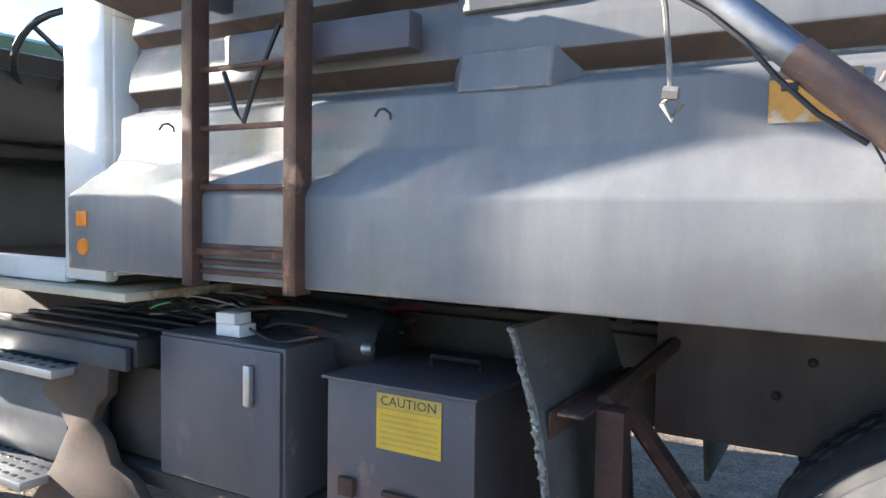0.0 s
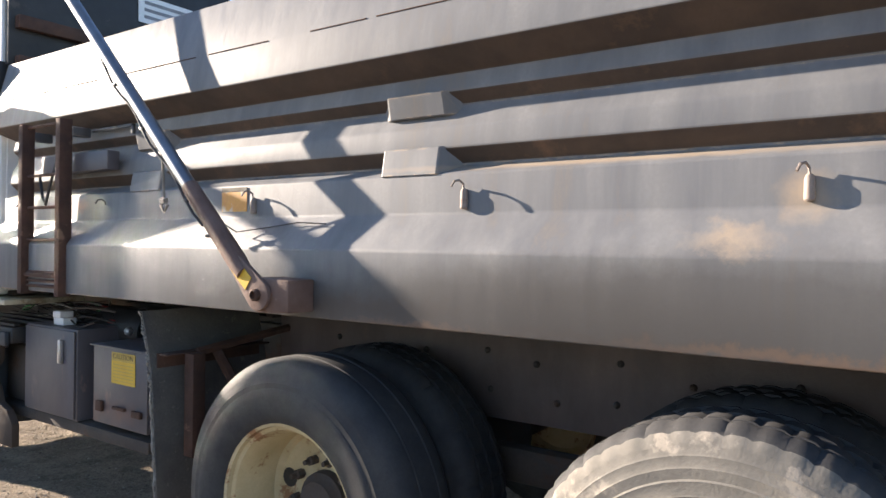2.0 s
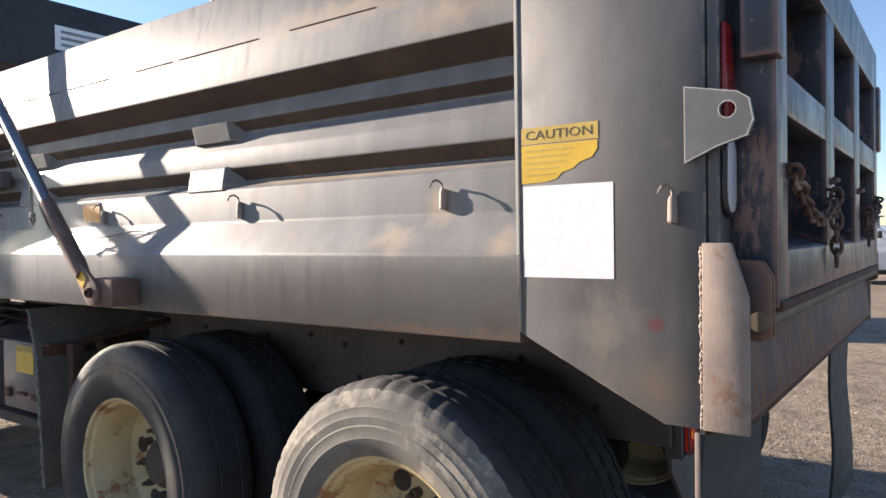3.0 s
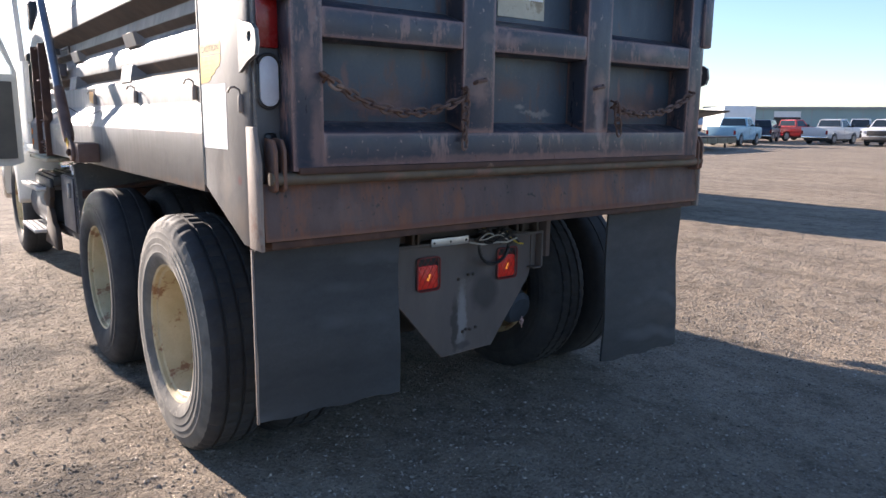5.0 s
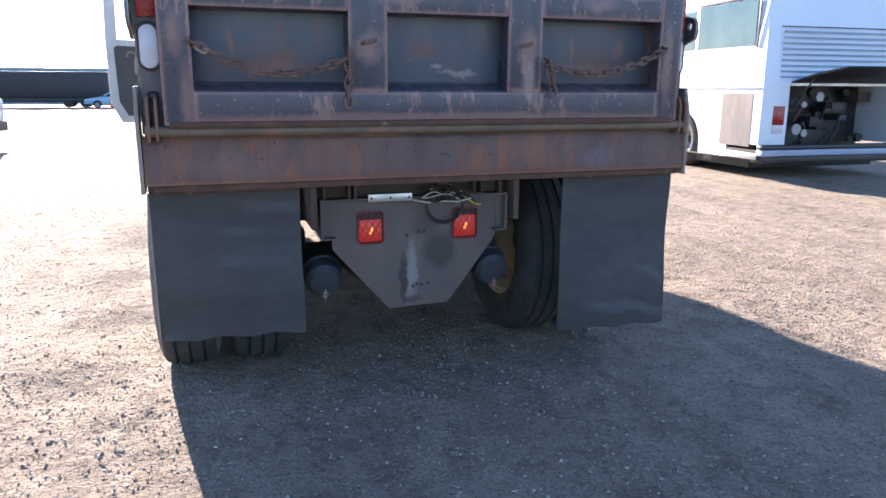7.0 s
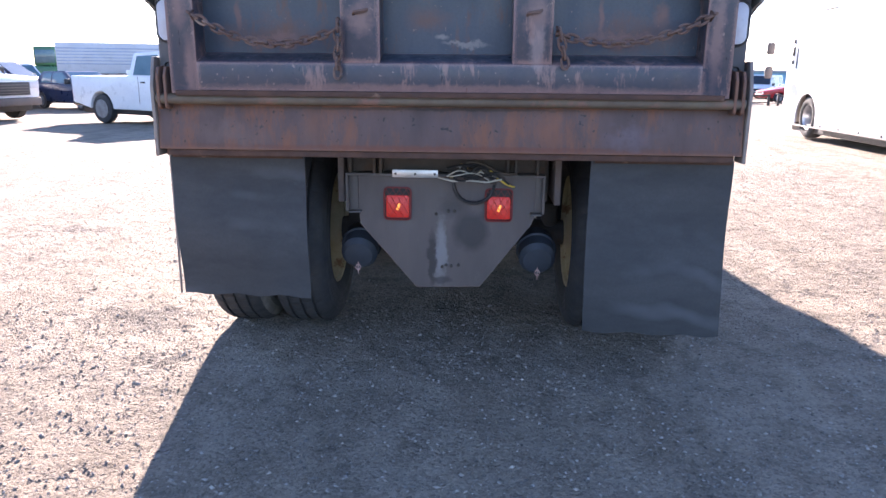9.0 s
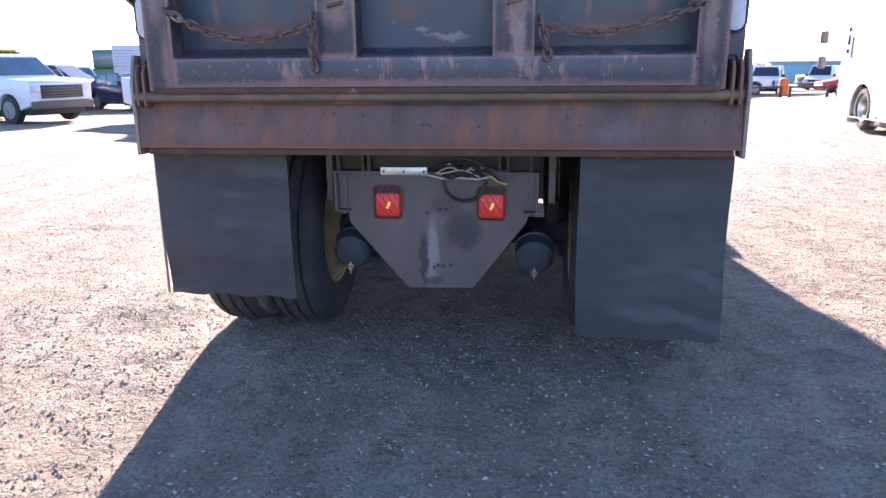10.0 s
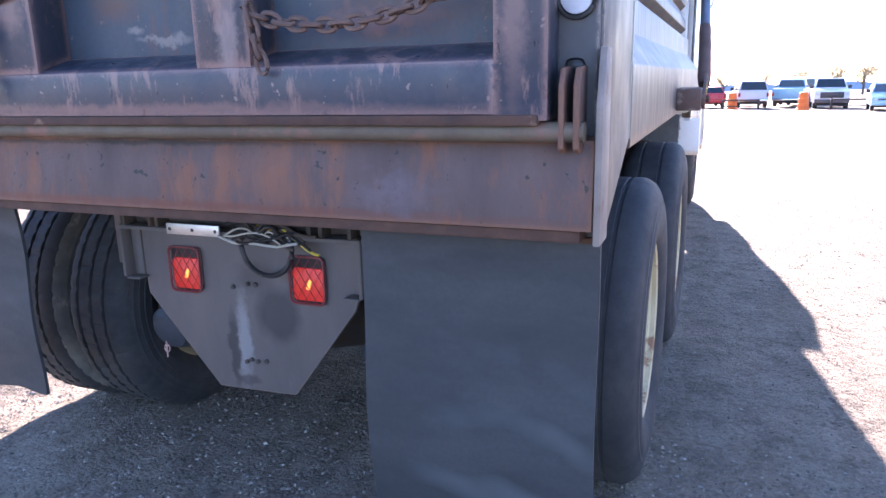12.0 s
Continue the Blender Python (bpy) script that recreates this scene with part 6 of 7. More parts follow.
    for y in (2.05, 3.2, 7.35):
        t = place("wheel", COACH_TYRE, c, "dusty coach wheel")
        t.matrix_basis = Matrix.Translation((0.19, y, 0.455)) @ Matrix.Diagonal((1, 0.9, 0.9, 1))
        for nm, me in (("rim", COACH_RIM), ("hub", HUB_ME)):
            o = new(nm, me)
            o.parent = t
        t2 = place("wheel", COACH_TYRE, c, "dusty coach wheel")
        t2.matrix_basis = Matrix.Translation((W - 0.19, y, 0.455)) @ pose(0, 0, 0, 0, 0, 180) @ Matrix.Diagonal((1, 0.9, 0.9, 1))
    bm = bmesh.new()
    for z in (1.98, 1.42):
        flat_box(bm, -0.32, -0.14, L + 0.25, L + 0.35, z - 0.15, z + 0.13, bev=0.04)
    tube(bm, [(0.05, L - 0.2, 2.4), (-0.2, L + 0.3, 2.3), (-0.22, L + 0.3, 1.35)], 0.015, 6)
    part("mirror", bm, GREYPLATE, c)
    part("door_hinges", boxes((-0.03, 0.0, L - 0.62, L - 0.55, 2.05, 2.15), (-0.03, 0.0, L - 0.62, L - 0.55, 1.78, 1.98), (-0.03, 0.0, L - 0.62, L - 0.55, 1.6, 1.68), (-0.02, 0.0, L - 0.82, L - 0.8, 1.5, 1.95), bev=0.004), PLASTIC, c)
    return c


COACH_TYRE = TYRE_A.copy()
COACH_TYRE.materials.clear()
COACH_TYRE.materials.append(surf("grey_coach_tyre", (0.06, 0.058, 0.055), (0.04, 0.039, 0.037), scale=6, fine=90, rough=0.9, bump=0.1))
COACH_RIM = RIM_ME.copy()
COACH_RIM.materials.clear()
COACH_RIM.materials.append(ALU)
bus = coach()
bus.matrix_basis = pose(6.98, 5.98, 0.0, -0.7, 0, -2.6)


# ---- parked vehicles ----
def paint(name, c):
    return surf(name, c, tuple(v * 0.9 for v in c), scale=1.5, fine=50, rough=0.25, rough2=0.35, bump=0.0)


P_WHITE, P_NAVY, P_RED, P_SILVER, P_MAROON, P_BLUE, P_GREEN = (
    WHITE, paint("navy_car_paint", (0.02, 0.03, 0.07)), paint("red_car_paint", (0.5, 0.03, 0.03)), paint("silver_car_paint", (0.5, 0.52, 0.55)),
    paint("maroon_car_paint", (0.12, 0.02, 0.03)), paint("light_blue_car_paint", (0.3, 0.5, 0.62)), paint("green_machine_paint", (0.03, 0.12, 0.05)))


def small_wheels(r, w):
    bm = bmesh.new()
    lathe(bm, [(-w / 2, r * 0.62), (-w / 2 - 0.005, r * 0.8), (-w / 2 + 0.02, r * 0.97), (-w / 4, r), (w / 4, r), (w / 2 - 0.02, r * 0.97), (w / 2, r * 0.8), (w / 2, r * 0.62)], 28)
    a = mesh_of("wheel", bm, RUBBER)
    bm = bmesh.new()
    lathe(bm, [(-w / 2 - 0.004, r * 0.64), (-w / 2 + 0.03, r * 0.56), (-w / 2 + 0.035, r * 0.2), (-w / 2 - 0.005, r * 0.16), (-w / 2 - 0.008, 0.01), (0.0, 0.01), (0.0, r * 0.64)], 20)
    for k in range(6):
        t = 2 * math.pi * k / 6
        flat_box(bm, -w / 2, -w / 2 + 0.03, -r * 0.07, r * 0.07, r * 0.15, r * 0.58, m=pose(0, 0, 0, math.degrees(t)))
    b = mesh_of("rim", bm, GALV)
    return a, b


WHEEL_S, WHEEL_L = small_wheels(0.31, 0.2), small_wheels(0.385, 0.25)


def vehicle(name, label, category, m, col, lower, cabin, wheels, W, windows, big=True, extras=(), glassy=DARKGLASS, group=""):
    """lower and cabin: side outlines (y, z), front at high y; windows: outlines on the cabin's sides."""
    e = thing(name, (0, 0, 0), label, category, group)
    r = 0.385 if big else 0.31
    bm = bmesh.new()
    pts = list(lower)
    # arches cut into the lower edge, from the rear to the front
    edge = [pts[0]]
    for wy in sorted(wheels):
        edge += [(wy - (r + 0.07) * math.cos(t), r + (r + 0.07) * math.sin(t)) for t in (radians(q) for q in range(0, 181, 20))]
    body_pts = edge + pts[1:]
    prism(bm, body_pts, "x", -W / 2, W / 2, bev=0.025)
    body = part("body", bm, col, e, smooth=40)
    bm = bmesh.new()
    lo, zt = min(p[1] for p in cabin), max(p[1] for p in cabin)

    def inset(z):
        return W / 2 - 0.03 - 0.17 * (z - lo) / (zt - lo)

    va = [bm.verts.new((-inset(z), y, z)) for y, z in cabin]
    vb = [bm.verts.new((inset(z), y, z)) for y, z in cabin]
    k = len(cabin)
    bm.faces.new(va)
    bm.faces.new(vb[::-1])
    for i in range(k):
        bm.faces.new((va[i], vb[i], vb[(i + 1) % k], va[(i + 1) % k]))
    bmesh.ops.recalc_face_normals(bm, faces=bm.faces)
    bmesh.ops.bevel(bm, geom=list(bm.edges), offset=0.03, segments=2, affect="EDGES")
    part("cabin", bm, col, e, smooth=40)
    for win in windows:
        for s in (-1, 1):
            bm = bmesh.new()
            f = [bm.verts.new((s * (inset(z) + 0.006), y, z)) for y, z in win]
            g = [bm.verts.new((s * (inset(z) - 0.02), y, z)) for y, z in win]
            bm.faces.new(f)
            for i in range(len(f)):
                bm.faces.new((f[i], g[i], g[(i + 1) % len(f)], f[(i + 1) % len(f)]))
            bmesh.ops.recalc_face_normals(bm, faces=bm.faces)
            part("side_window", bm, glassy, e)
    # front and rear screens on the sloping cabin faces
    for nm, (ya, za), (yb, zb) in (("windscreen", cabin[-1], cabin[-2]), ("rear_screen", cabin[0], cabin[1])):
        d = Vector((0, yb - ya, zb - za))
        nrm = Vector((0, d.z, -d.y)).normalized() * 0.012
        if nm == "rear_screen":
            nrm = -nrm
        if nrm.y * (1 if nm == "windscreen" else -1) < 0:
            nrm = -nrm
        bm = bmesh.new()
        q = []
        for f in (0.12, 0.9):
            p = Vector((0, ya, za)) + d * f + nrm
            q.append([bm.verts.new((s * (inset(p.z) - 0.08), p.y, p.z)) for s in (-1, 1)])
        bm.faces.new((q[0][0], q[0][1], q[1][1], q[1][0]))
        part(nm, bm, glassy, e)
    tw, tr = WHEEL_L if big else WHEEL_S
    for wy in wheels:
        for s in (-1, 1):
            o = place("wheel", tw, e)
            o.matrix_basis = Matrix.Translation((s * (W / 2 - 0.12), wy, r)) @ (pose(0, 0, 0) if s < 0 else pose(0, 0, 0, 0, 0, 180))
            q = new("rim", tr)
            q.parent = o
    yf, yr = max(p[0] for p in lower), min(p[0] for p in lower)
    part("front_bumper", boxes((-W / 2 + 0.02, W / 2 - 0.02, yf - 0.04, yf + 0.06, r + 0.03, r + 0.25), bev=0.03), GREYPLATE if big else col, e)
    part("rear_bumper", boxes((-W / 2 + 0.04, W / 2 - 0.04, yr - 0.07, yr + 0.04, r + 0.05, r + 0.2), bev=0.03), CHROME if big else col, e)
    zg = [p[1] for p in lower if p[0] > yf - 0.1]
    zt2 = max(zg) - 0.06
    g = part("front_grille", boxes((-W * 0.33, W * 0.33, yf, yf + 0.025, r + 0.32, zt2), bev=0.008), PLASTIC, e)
    part("grille_bars", boxes(*[(-W * 0.32, W * 0.32, yf + 0.026, yf + 0.034, r + 0.36 + i * 0.075, r + 0.385 + i * 0.075) for i in range(max(1, int((zt2 - r - 0.36) / 0.075)))], bev=0.002), GREYPLATE, g)
    for s in (-1, 1):
        a, b = sorted((s * W * 0.34, s * W * 0.47))
        part("headlight", boxes((a, b, yf - 0.02, yf + 0.02, zt2 - 0.18, zt2), bev=0.01), WHITELENS, e)
        a, b = sorted((s * W * 0.42, s * W * 0.495))
        part("tail_light", boxes((a, b, yr - 0.015, yr + 0.03, r + 0.35, r + 0.62), bev=0.01), REDLENS, e)
        a, b = sorted((s * (W / 2 - 0.02), s * (W / 2 + 0.2)))
        ym = cabin[-1][0] - 0.35
        part("mirror", boxes((a, b, ym - 0.06, ym + 0.05, lo + 0.02, lo + 0.22), bev=0.03), PLASTIC, e)
        a, b = sorted((s * (W / 2 - 0.01), s * (W / 2 + 0.015)))
        part("door_handle", boxes((a, b, ym - 0.95, ym - 0.78, lo - 0.16, lo - 0.12), bev=0.006), PLASTIC, e)
        part("door_gap", boxes((min(s * W / 2, s * (W / 2 + 0.003)), max(s * W / 2, s * (W / 2 + 0.003)), ym - 1.05, ym - 1.035, r + 0.15, lo), bev=0.0), GREYPLATE, e)
    part("underbody", boxes((-W / 2 + 0.15, W / 2 - 0.15, yr + 0.2, yf - 0.2, 0.25, r + 0.2), bev=0.02), PLASTIC, e)
    for nm, bmx, mat in extras:
        part(nm, bmx, mat, e)
    e.matrix_basis = m
    return e


PICK_LOW = [(0, 0.55), (5.25, 0.52), (5.3, 1.12), (5.15, 1.2), (4.0, 1.26), (2.2, 1.26), (2.18, 1.24), (0, 1.24)]
PICK_CAB = [(2.25, 1.24), (2.35, 1.84), (3.35, 1.88), (4.05, 1.24)]
PICK_WIN = [[(2.45, 1.28), (2.5, 1.76), (3.25, 1.79), (3.72, 1.28)]]
SUV_LOW = [(0, 0.5), (4.7, 0.5), (4.75, 1.0), (3.7, 1.12), (0.05, 1.12)]
SUV_CAB = [(0.08, 1.1), (0.35, 1.76), (2.75, 1.8), (3.65, 1.1)]
SUV_WIN = [[(0.35, 1.16), (0.5, 1.66), (1.3, 1.69), (1.3, 1.16)], [(1.4, 1.16), (1.4, 1.69), (2.1, 1.7), (2.1, 1.16)], [(2.2, 1.16), (2.2, 1.7), (2.7, 1.7), (3.35, 1.16)]]
CAR_LOW = [(0, 0.35), (4.4, 0.35), (4.45, 0.75), (3.3, 0.95), (0.9, 0.98), (0.05, 0.98)]
CAR_CAB = [(0.25, 0.95), (0.75, 1.42), (2.25, 1.45), (3.3, 0.95)]
CAR_WIN = [[(0.75, 1.0), (0.95, 1.34), (1.5, 1.37), (1.5, 1.0)], [(1.6, 1.0), (1.6, 1.37), (2.2, 1.37), (2.85, 1.0)]]
VAN_LOW = [(0, 0.45), (5.2, 0.45), (5.25, 0.95), (4.5, 1.15), (0.0, 1.15)]
VAN_CAB = [(0.02, 1.12), (0.08, 2.0), (3.75, 2.05), (4.55, 1.12)]
VAN_WIN = [[(0.3, 1.3), (0.32, 1.85), (1.5, 1.87), (1.5, 1.3)], [(3.0, 1.25), (3.0, 1.85), (3.65, 1.86), (4.15, 1.25)]]


def at(x, y, heading, back=0.0):
    """Pose with the vehicle's front towards heading (degrees from +x), its rear axle's foot about (x, y)."""
    return Matrix.Translation((x, y, -fall(y, x))) @ pose(0, 0, 0, 0, 0, heading - 90) @ Matrix.Translation((0, -back, 0))


pick_bed = boxes((-0.78, 0.78, 2.0, 2.16, 1.25, 1.40), bev=0.02)
vehicle("pickup_truck", "white regular-cab pickup with a tool chest in its bed", "pickup truck", at(-9.6, 17.03, -25, 1.15), P_WHITE, PICK_LOW, PICK_CAB, (1.15, 4.35), 1.95, PICK_WIN,
        extras=(("tool_chest", pick_bed, P_WHITE),), glassy=BLUEGLASS)


def boom():
    """Folded bucket boom: turret, two arms with an elbow, small bucket."""
    bm = bmesh.new()
    lathe(bm, [(0.0, 0.22), (0.3, 0.2), (0.34, 0.1)], 14, pose(0, 0.8, 1.62, 0, -90, 0))
    tube(bm, [(0, 0.8, 1.9), (0.02, 0.25, 2.12), (0.03, -0.35, 2.3)], 0.075, 8)
    tube(bm, [(0.14, -0.38, 2.3), (0.14, 0.6, 2.22), (0.14, 1.75, 2.42)], 0.055, 8)
    tube(bm, [(0.02, 0.3, 1.95), (0.02, -0.1, 2.2)], 0.03, 6)
    flat_box(bm, 0.2, 0.62, 1.45, 1.85, 2.0, 2.5, bev=0.05)
    return bm


vehicle("utility_truck", "white utility pickup with a bucket boom and amber light bar", "utility truck", at(-16.68, 17.76, -18, 1.2), P_WHITE, PICK_LOW, PICK_CAB, (1.2, 4.35), 2.0, PICK_WIN,
        extras=(("bucket_boom", boom(), GALV), ("light_bar", boxes((-0.6, 0.6, 2.7, 2.95, 1.93, 2.0), bev=0.02), PLASTIC), ("amber_beacon", boxes((-0.5, -0.05, 2.72, 2.92, 2.001, 2.07), bev=0.02), YELLOW),
                ("service_body", boxes((-1.0, 1.0, 0.0, 2.1, 1.0, 1.62), bev=0.03), P_WHITE)), glassy=BLUEGLASS)
vehicle("hatchback_car", "dark navy hatchback parked among the trucks", "car", at(-16.6, 25.6, -31, 0.75), P_NAVY, CAR_LOW, CAR_CAB, (0.75, 3.45), 1.75, CAR_WIN, big=False, glassy=BLUEGLASS)
vehicle("suv", "white and dark sport utility vehicle", "suv", at(-22.3, 30.6, -40, 0.9), P_WHITE, SUV_LOW, SUV_CAB, (0.9, 3.75), 1.9, SUV_WIN, glassy=BLUEGLASS)
vehicle("suv", "second white pickup-sized vehicle behind the utility truck", "suv", at(-20.4, 25.3, -40, 0.9), P_SILVER, SUV_LOW, SUV_CAB, (0.9, 3.75), 1.9, SUV_WIN)
vehicle("sedan", "white sedan beside the utility truck", "car", at(-18.2, 18.8, -57, 0.75), P_WHITE, CAR_LOW, CAR_CAB, (0.75, 3.45), 1.75, CAR_WIN, big=False, glassy=BLUEGLASS)
vehicle("sedan", "dark sedan at the yard's far side", "car", at(-12.5, 27.0, 10, 0.75), P_NAVY, CAR_LOW, CAR_CAB, (0.75, 3.45), 1.75, CAR_WIN, big=False)
vehicle("suv", "dark sport utility vehicle beside the silver trailer", "suv", at(-21.0, 26.0, 5, 0.9), P_NAVY, SUV_LOW, SUV_CAB, (0.9, 3.75), 1.9, SUV_WIN)


def box_trailer(name, label, m, L, W, z0, z1, mat, ribs=0):
    e = thing(name, (0, 0, 0), label, "trailer")
    part("body", boxes((-W / 2, W / 2, 0, L, z0, z1), bev=0.05), mat, e)
    for k in range(ribs):
        z = z0 + (z1 - z0) * (0.3 + 0.6 * k / ribs)
        part("rib", boxes((-W / 2 - 0.02, -W / 2, 0.05, L - 0.05, z, z + 0.06), bev=0.01), GREYBLUE, e)
    part("chassis", boxes((-W / 2 + 0.2, W / 2 - 0.2, 0.2, L - 0.2, 0.5, z0), bev=0.02), PLASTIC, e)
    for y in (L * 0.15, L * 0.25):
        for s in (-1, 1):
            o = place("wheel", WHEEL_L[0], e)
            o.matrix_basis = Matrix.Translation((s * (W / 2 - 0.15), y, 0.385))
    e.matrix_basis = m
    return e


box_trailer("silver_trailer", "long silver ribbed trailer behind the parked trucks", at(-17.8, 43.8, 205), 8.2, 2.5, 1.5, 3.3, P_SILVER, 6)
box_trailer("dark_trailer", "dark low trailer at the yard's far edge", at(-9.5, 72, 180), 14, 2.5, 0.9, 3.2, BLACK)
box_trailer("white_trailer", "white box trailer near the long building", at(49.8, 28.4, 40), 12, 2.3, 0.85, 2.8, WHITE)
e = thing("flatbed_trailer", (0, 0, 0), "low flatbed trailer with weathered wooden sides", "trailer")
part("deck", boxes((-1.05, 1.05, 0, 7.6, 0.62, 0.74), bev=0.01), GRIME, e)
for i in range(6):
    for s in (-1, 1):
        part("side_board", boxes((s * 1.06 - 0.02, s * 1.06 + 0.02, 0.05 + i * 1.26, 1.27 + i * 1.26, 0.36, 0.66), bev=0.006), OLD_WOOD, e)
part("drawbar", boxes((-0.06, 0.06, 7.6, 8.9, 0.5, 0.62), bev=0.01), GRIME, e)
part("jack", boxes((-0.05, 0.05, 8.5, 8.6, 0, 0.7), bev=0.01), GRIME, e)
for y in (1.5, 2.4):
    for s in (-1, 1):
        o = place("wheel", WHEEL_L[0], e)
        o.matrix_basis = Matrix.Translation((s * 1.0, y, 0.385)) @ pose(0, 0, 0, 0, 0, 0 if s < 0 else 180)
        q = new("rim", WHEEL_L[1])
        q.parent = o
e.matrix_basis = at(28.6, 20.5, 8)
vehicle("sedan", "dark car parked behind the flatbed trailer", "car", at(34.0, 24.0, 8), P_NAVY, CAR_LOW, CAR_CAB, (0.75, 3.45), 1.75, CAR_WIN, big=False)
e = thing("loader", (0, 0, 0), "green wheel loader with a glazed cab", "loader")
part("body", boxes((-0.9, 0.9, 0, 3.4, 0.9, 1.9), bev=0.1), P_GREEN, e)
part("cab_frame", boxes((-0.7, 0.7, 1.2, 2.6, 1.9, 3.1), bev=0.08), P_GREEN, e)
part("cab_glass", boxes((-0.715, 0.715, 1.3, 2.5, 2.1, 2.9), (-0.6, 0.6, 1.185, 2.615, 2.1, 2.9), bev=0.01), BLUEGLASS, e)
for y in (0.6, 2.8):
    for s in (-1, 1):
        o = place("wheel", TYRE_A, e)
        o.matrix_basis = Matrix.Translation((s * 1.0, y, 0.515))
e.matrix_basis = at(-29.3, 42.8, 10)

# right-hand field: line of vehicles before the long building
vehicle("pickup_truck", "white service pickup parked alone in the yard", "pickup truck", at(20.6, 4.15, -80, 1.15), P_WHITE, PICK_LOW, PICK_CAB, (1.15, 4.35), 1.95, PICK_WIN,
        extras=(("service_body", boxes((-1.0, 1.0, 0.0, 2.1, 0.95, 1.6), bev=0.03), P_WHITE),))
row = [("pickup_truck", P_NAVY, 35.5, 25.6, 10), ("pickup_truck", P_BLUE, 42.0, 24.7, 12), ("suv", P_NAVY, 54.0, 28.9, 20), ("pickup_truck", P_RED, 60.7, 31.2, -12),
       ("pickup_truck", P_WHITE, 63.5, 27.2, 200), ("pickup_truck", P_SILVER, 53.0, 23.7, 0), ("van", P_WHITE, 75, 30, 200), ("suv", P_SILVER, 72, 24, 150), ("pickup_truck", P_WHITE, 57, 20, 185)]
KINDS = {"suv": (SUV_LOW, SUV_CAB, (0.9, 3.75), 1.9, SUV_WIN, True), "sedan": (CAR_LOW, CAR_CAB, (0.75, 3.45), 1.75, CAR_WIN, False),
         "pickup_truck": (PICK_LOW, PICK_CAB, (1.15, 4.35), 1.95, PICK_WIN, True), "van": (VAN_LOW, VAN_CAB, (0.9, 4.2), 1.95, VAN_WIN, True)}
COLOUR = {P_NAVY: "dark navy", P_BLUE: "pale blue", P_RED: "red", P_WHITE: "white", P_SILVER: "silver", P_MAROON: "maroon"}
for kind, col, x, y, h in row:
    lo, cb, wh, w, win, big = KINDS[kind]
    vehicle(kind, f"{COLOUR[col]} {kind.replace('_', ' ')} in the row before the long building", "car" if kind == "sedan" else kind.replace("_", " "), at(x, y, h, 0.9), col, lo, cb, wh, w, win, big=big, group="vehicles by the building")
row = [("van", P_WHITE, 20.5, 62.0, 215), ("van", P_WHITE, 26.5, 64.5, 235), ("pickup_truck", P_WHITE, 28.5, 66, 195), ("sedan", P_RED, 22.5, 46.5, 175), ("suv", P_MAROON, 25.0, 43, 170),
       ("suv", P_SILVER, 2.8, 51.5, 95), ("sedan", P_RED, 0.2, 52.5, 100), ("pickup_truck", P_BLUE, 5.2, 54, 80), ("pickup_truck", P_WHITE, 7.4, 53.0, 268), ("sedan", P_BLUE, 9.6, 46.0, 265), ("suv", P_WHITE, 11.8, 46.3, -5), ("suv", P_WHITE, 16.6, 49.5, 250),
       ("van", P_WHITE, 6.5, 60, 90), ("sedan", P_MAROON, -2.4, 54, 80), ("pickup_truck", P_SILVER, -5.5, 56, 100)]
for kind, col, x, y, h in row:
    lo, cb, wh, w, win, big = KINDS[kind]
    vehicle(kind, f"{COLOUR[col]} {kind.replace('_', ' ')} behind the orange barrels", "car" if kind == "sedan" else kind.replace("_", " "), at(x, y, h, 0.9), col, lo, cb, wh, w, win, big=big, group="vehicles behind the barrels")
vehicle("sedan", "pale blue car far across the yard", "car", at(-7.6, 69, 185, 0.75), P_BLUE, CAR_LOW, CAR_CAB, (0.75, 3.45), 1.75, CAR_WIN, big=False)


def barrel():
    e = thing("traffic_barrel", (0, 0, 0), "orange plastic traffic barrel with pale bands", "barrel", "orange barrels")
    bm = bmesh.new()
    lathe(bm, [(0.0, 0.36), (0.08, 0.36), (0.1, 0.31), (0.35, 0.3), (0.36, 0.285), (0.65, 0.275), (0.66, 0.26), (0.95, 0.25), (1.0, 0.2), (1.02, 0.03)], 20, pose(0, 0, 0, 0, -90, 0))
    part("drum", bm, ORANGE, e)
    bm = bmesh.new()
    lathe(bm, [(0.42, 0.289), (0.42, 0.291), (0.52, 0.288), (0.52, 0.28)], 20, pose(0, 0, 0, 0, -90, 0))
    part("band", bm, ORANGE, e)
    return e


b0 = barrel()
b0.matrix_basis = pose(5.4, 45.1, -fall(45.1, 5.4))
for x, y in ((12.3, 41.2), (15.4, 42.5), (10.2, 51.0), (1.6, 48.5), (18.6, 41.0), (-8.7, 66.5)):
    copy_thing(b0, pose(x, y, -fall(y, x), 0, 0, x * 50))


def barrier():
    e = thing("low_barrier", (0, 0, 0), "low dark metal rail barrier along the yard", "barrier", "low barriers")
    for x in (0.06, 2.14):
        part("post", boxes((x - 0.06, x + 0.06, -0.06, 0.06, 0, 0.62), bev=0.01), GRIME, e)
    part("rail", boxes((0, 2.2, -0.04, 0.04, 0.5, 0.6), bev=0.01), GRIME, e)
    part("rail", boxes((0, 2.2, -0.03, 0.03, 0.14, 0.2), bev=0.01), GRIME, e)
    return e


r0 = barrier()
r0.matrix_basis = pose(9.0, 37.9, -fall(37.9, 9.0), 0, 0, -8)
for x, y, a in ((11.9, 38.0, 15), (14.5, 38.9, 8), (17.1, 39.2, 0), (7.0, 47.0, 0), (1.0, 48.0, -5), (20.0, 39, -12)):
    copy_thing(r0, pose(x, y, -fall(y, x), 0, 0, a))


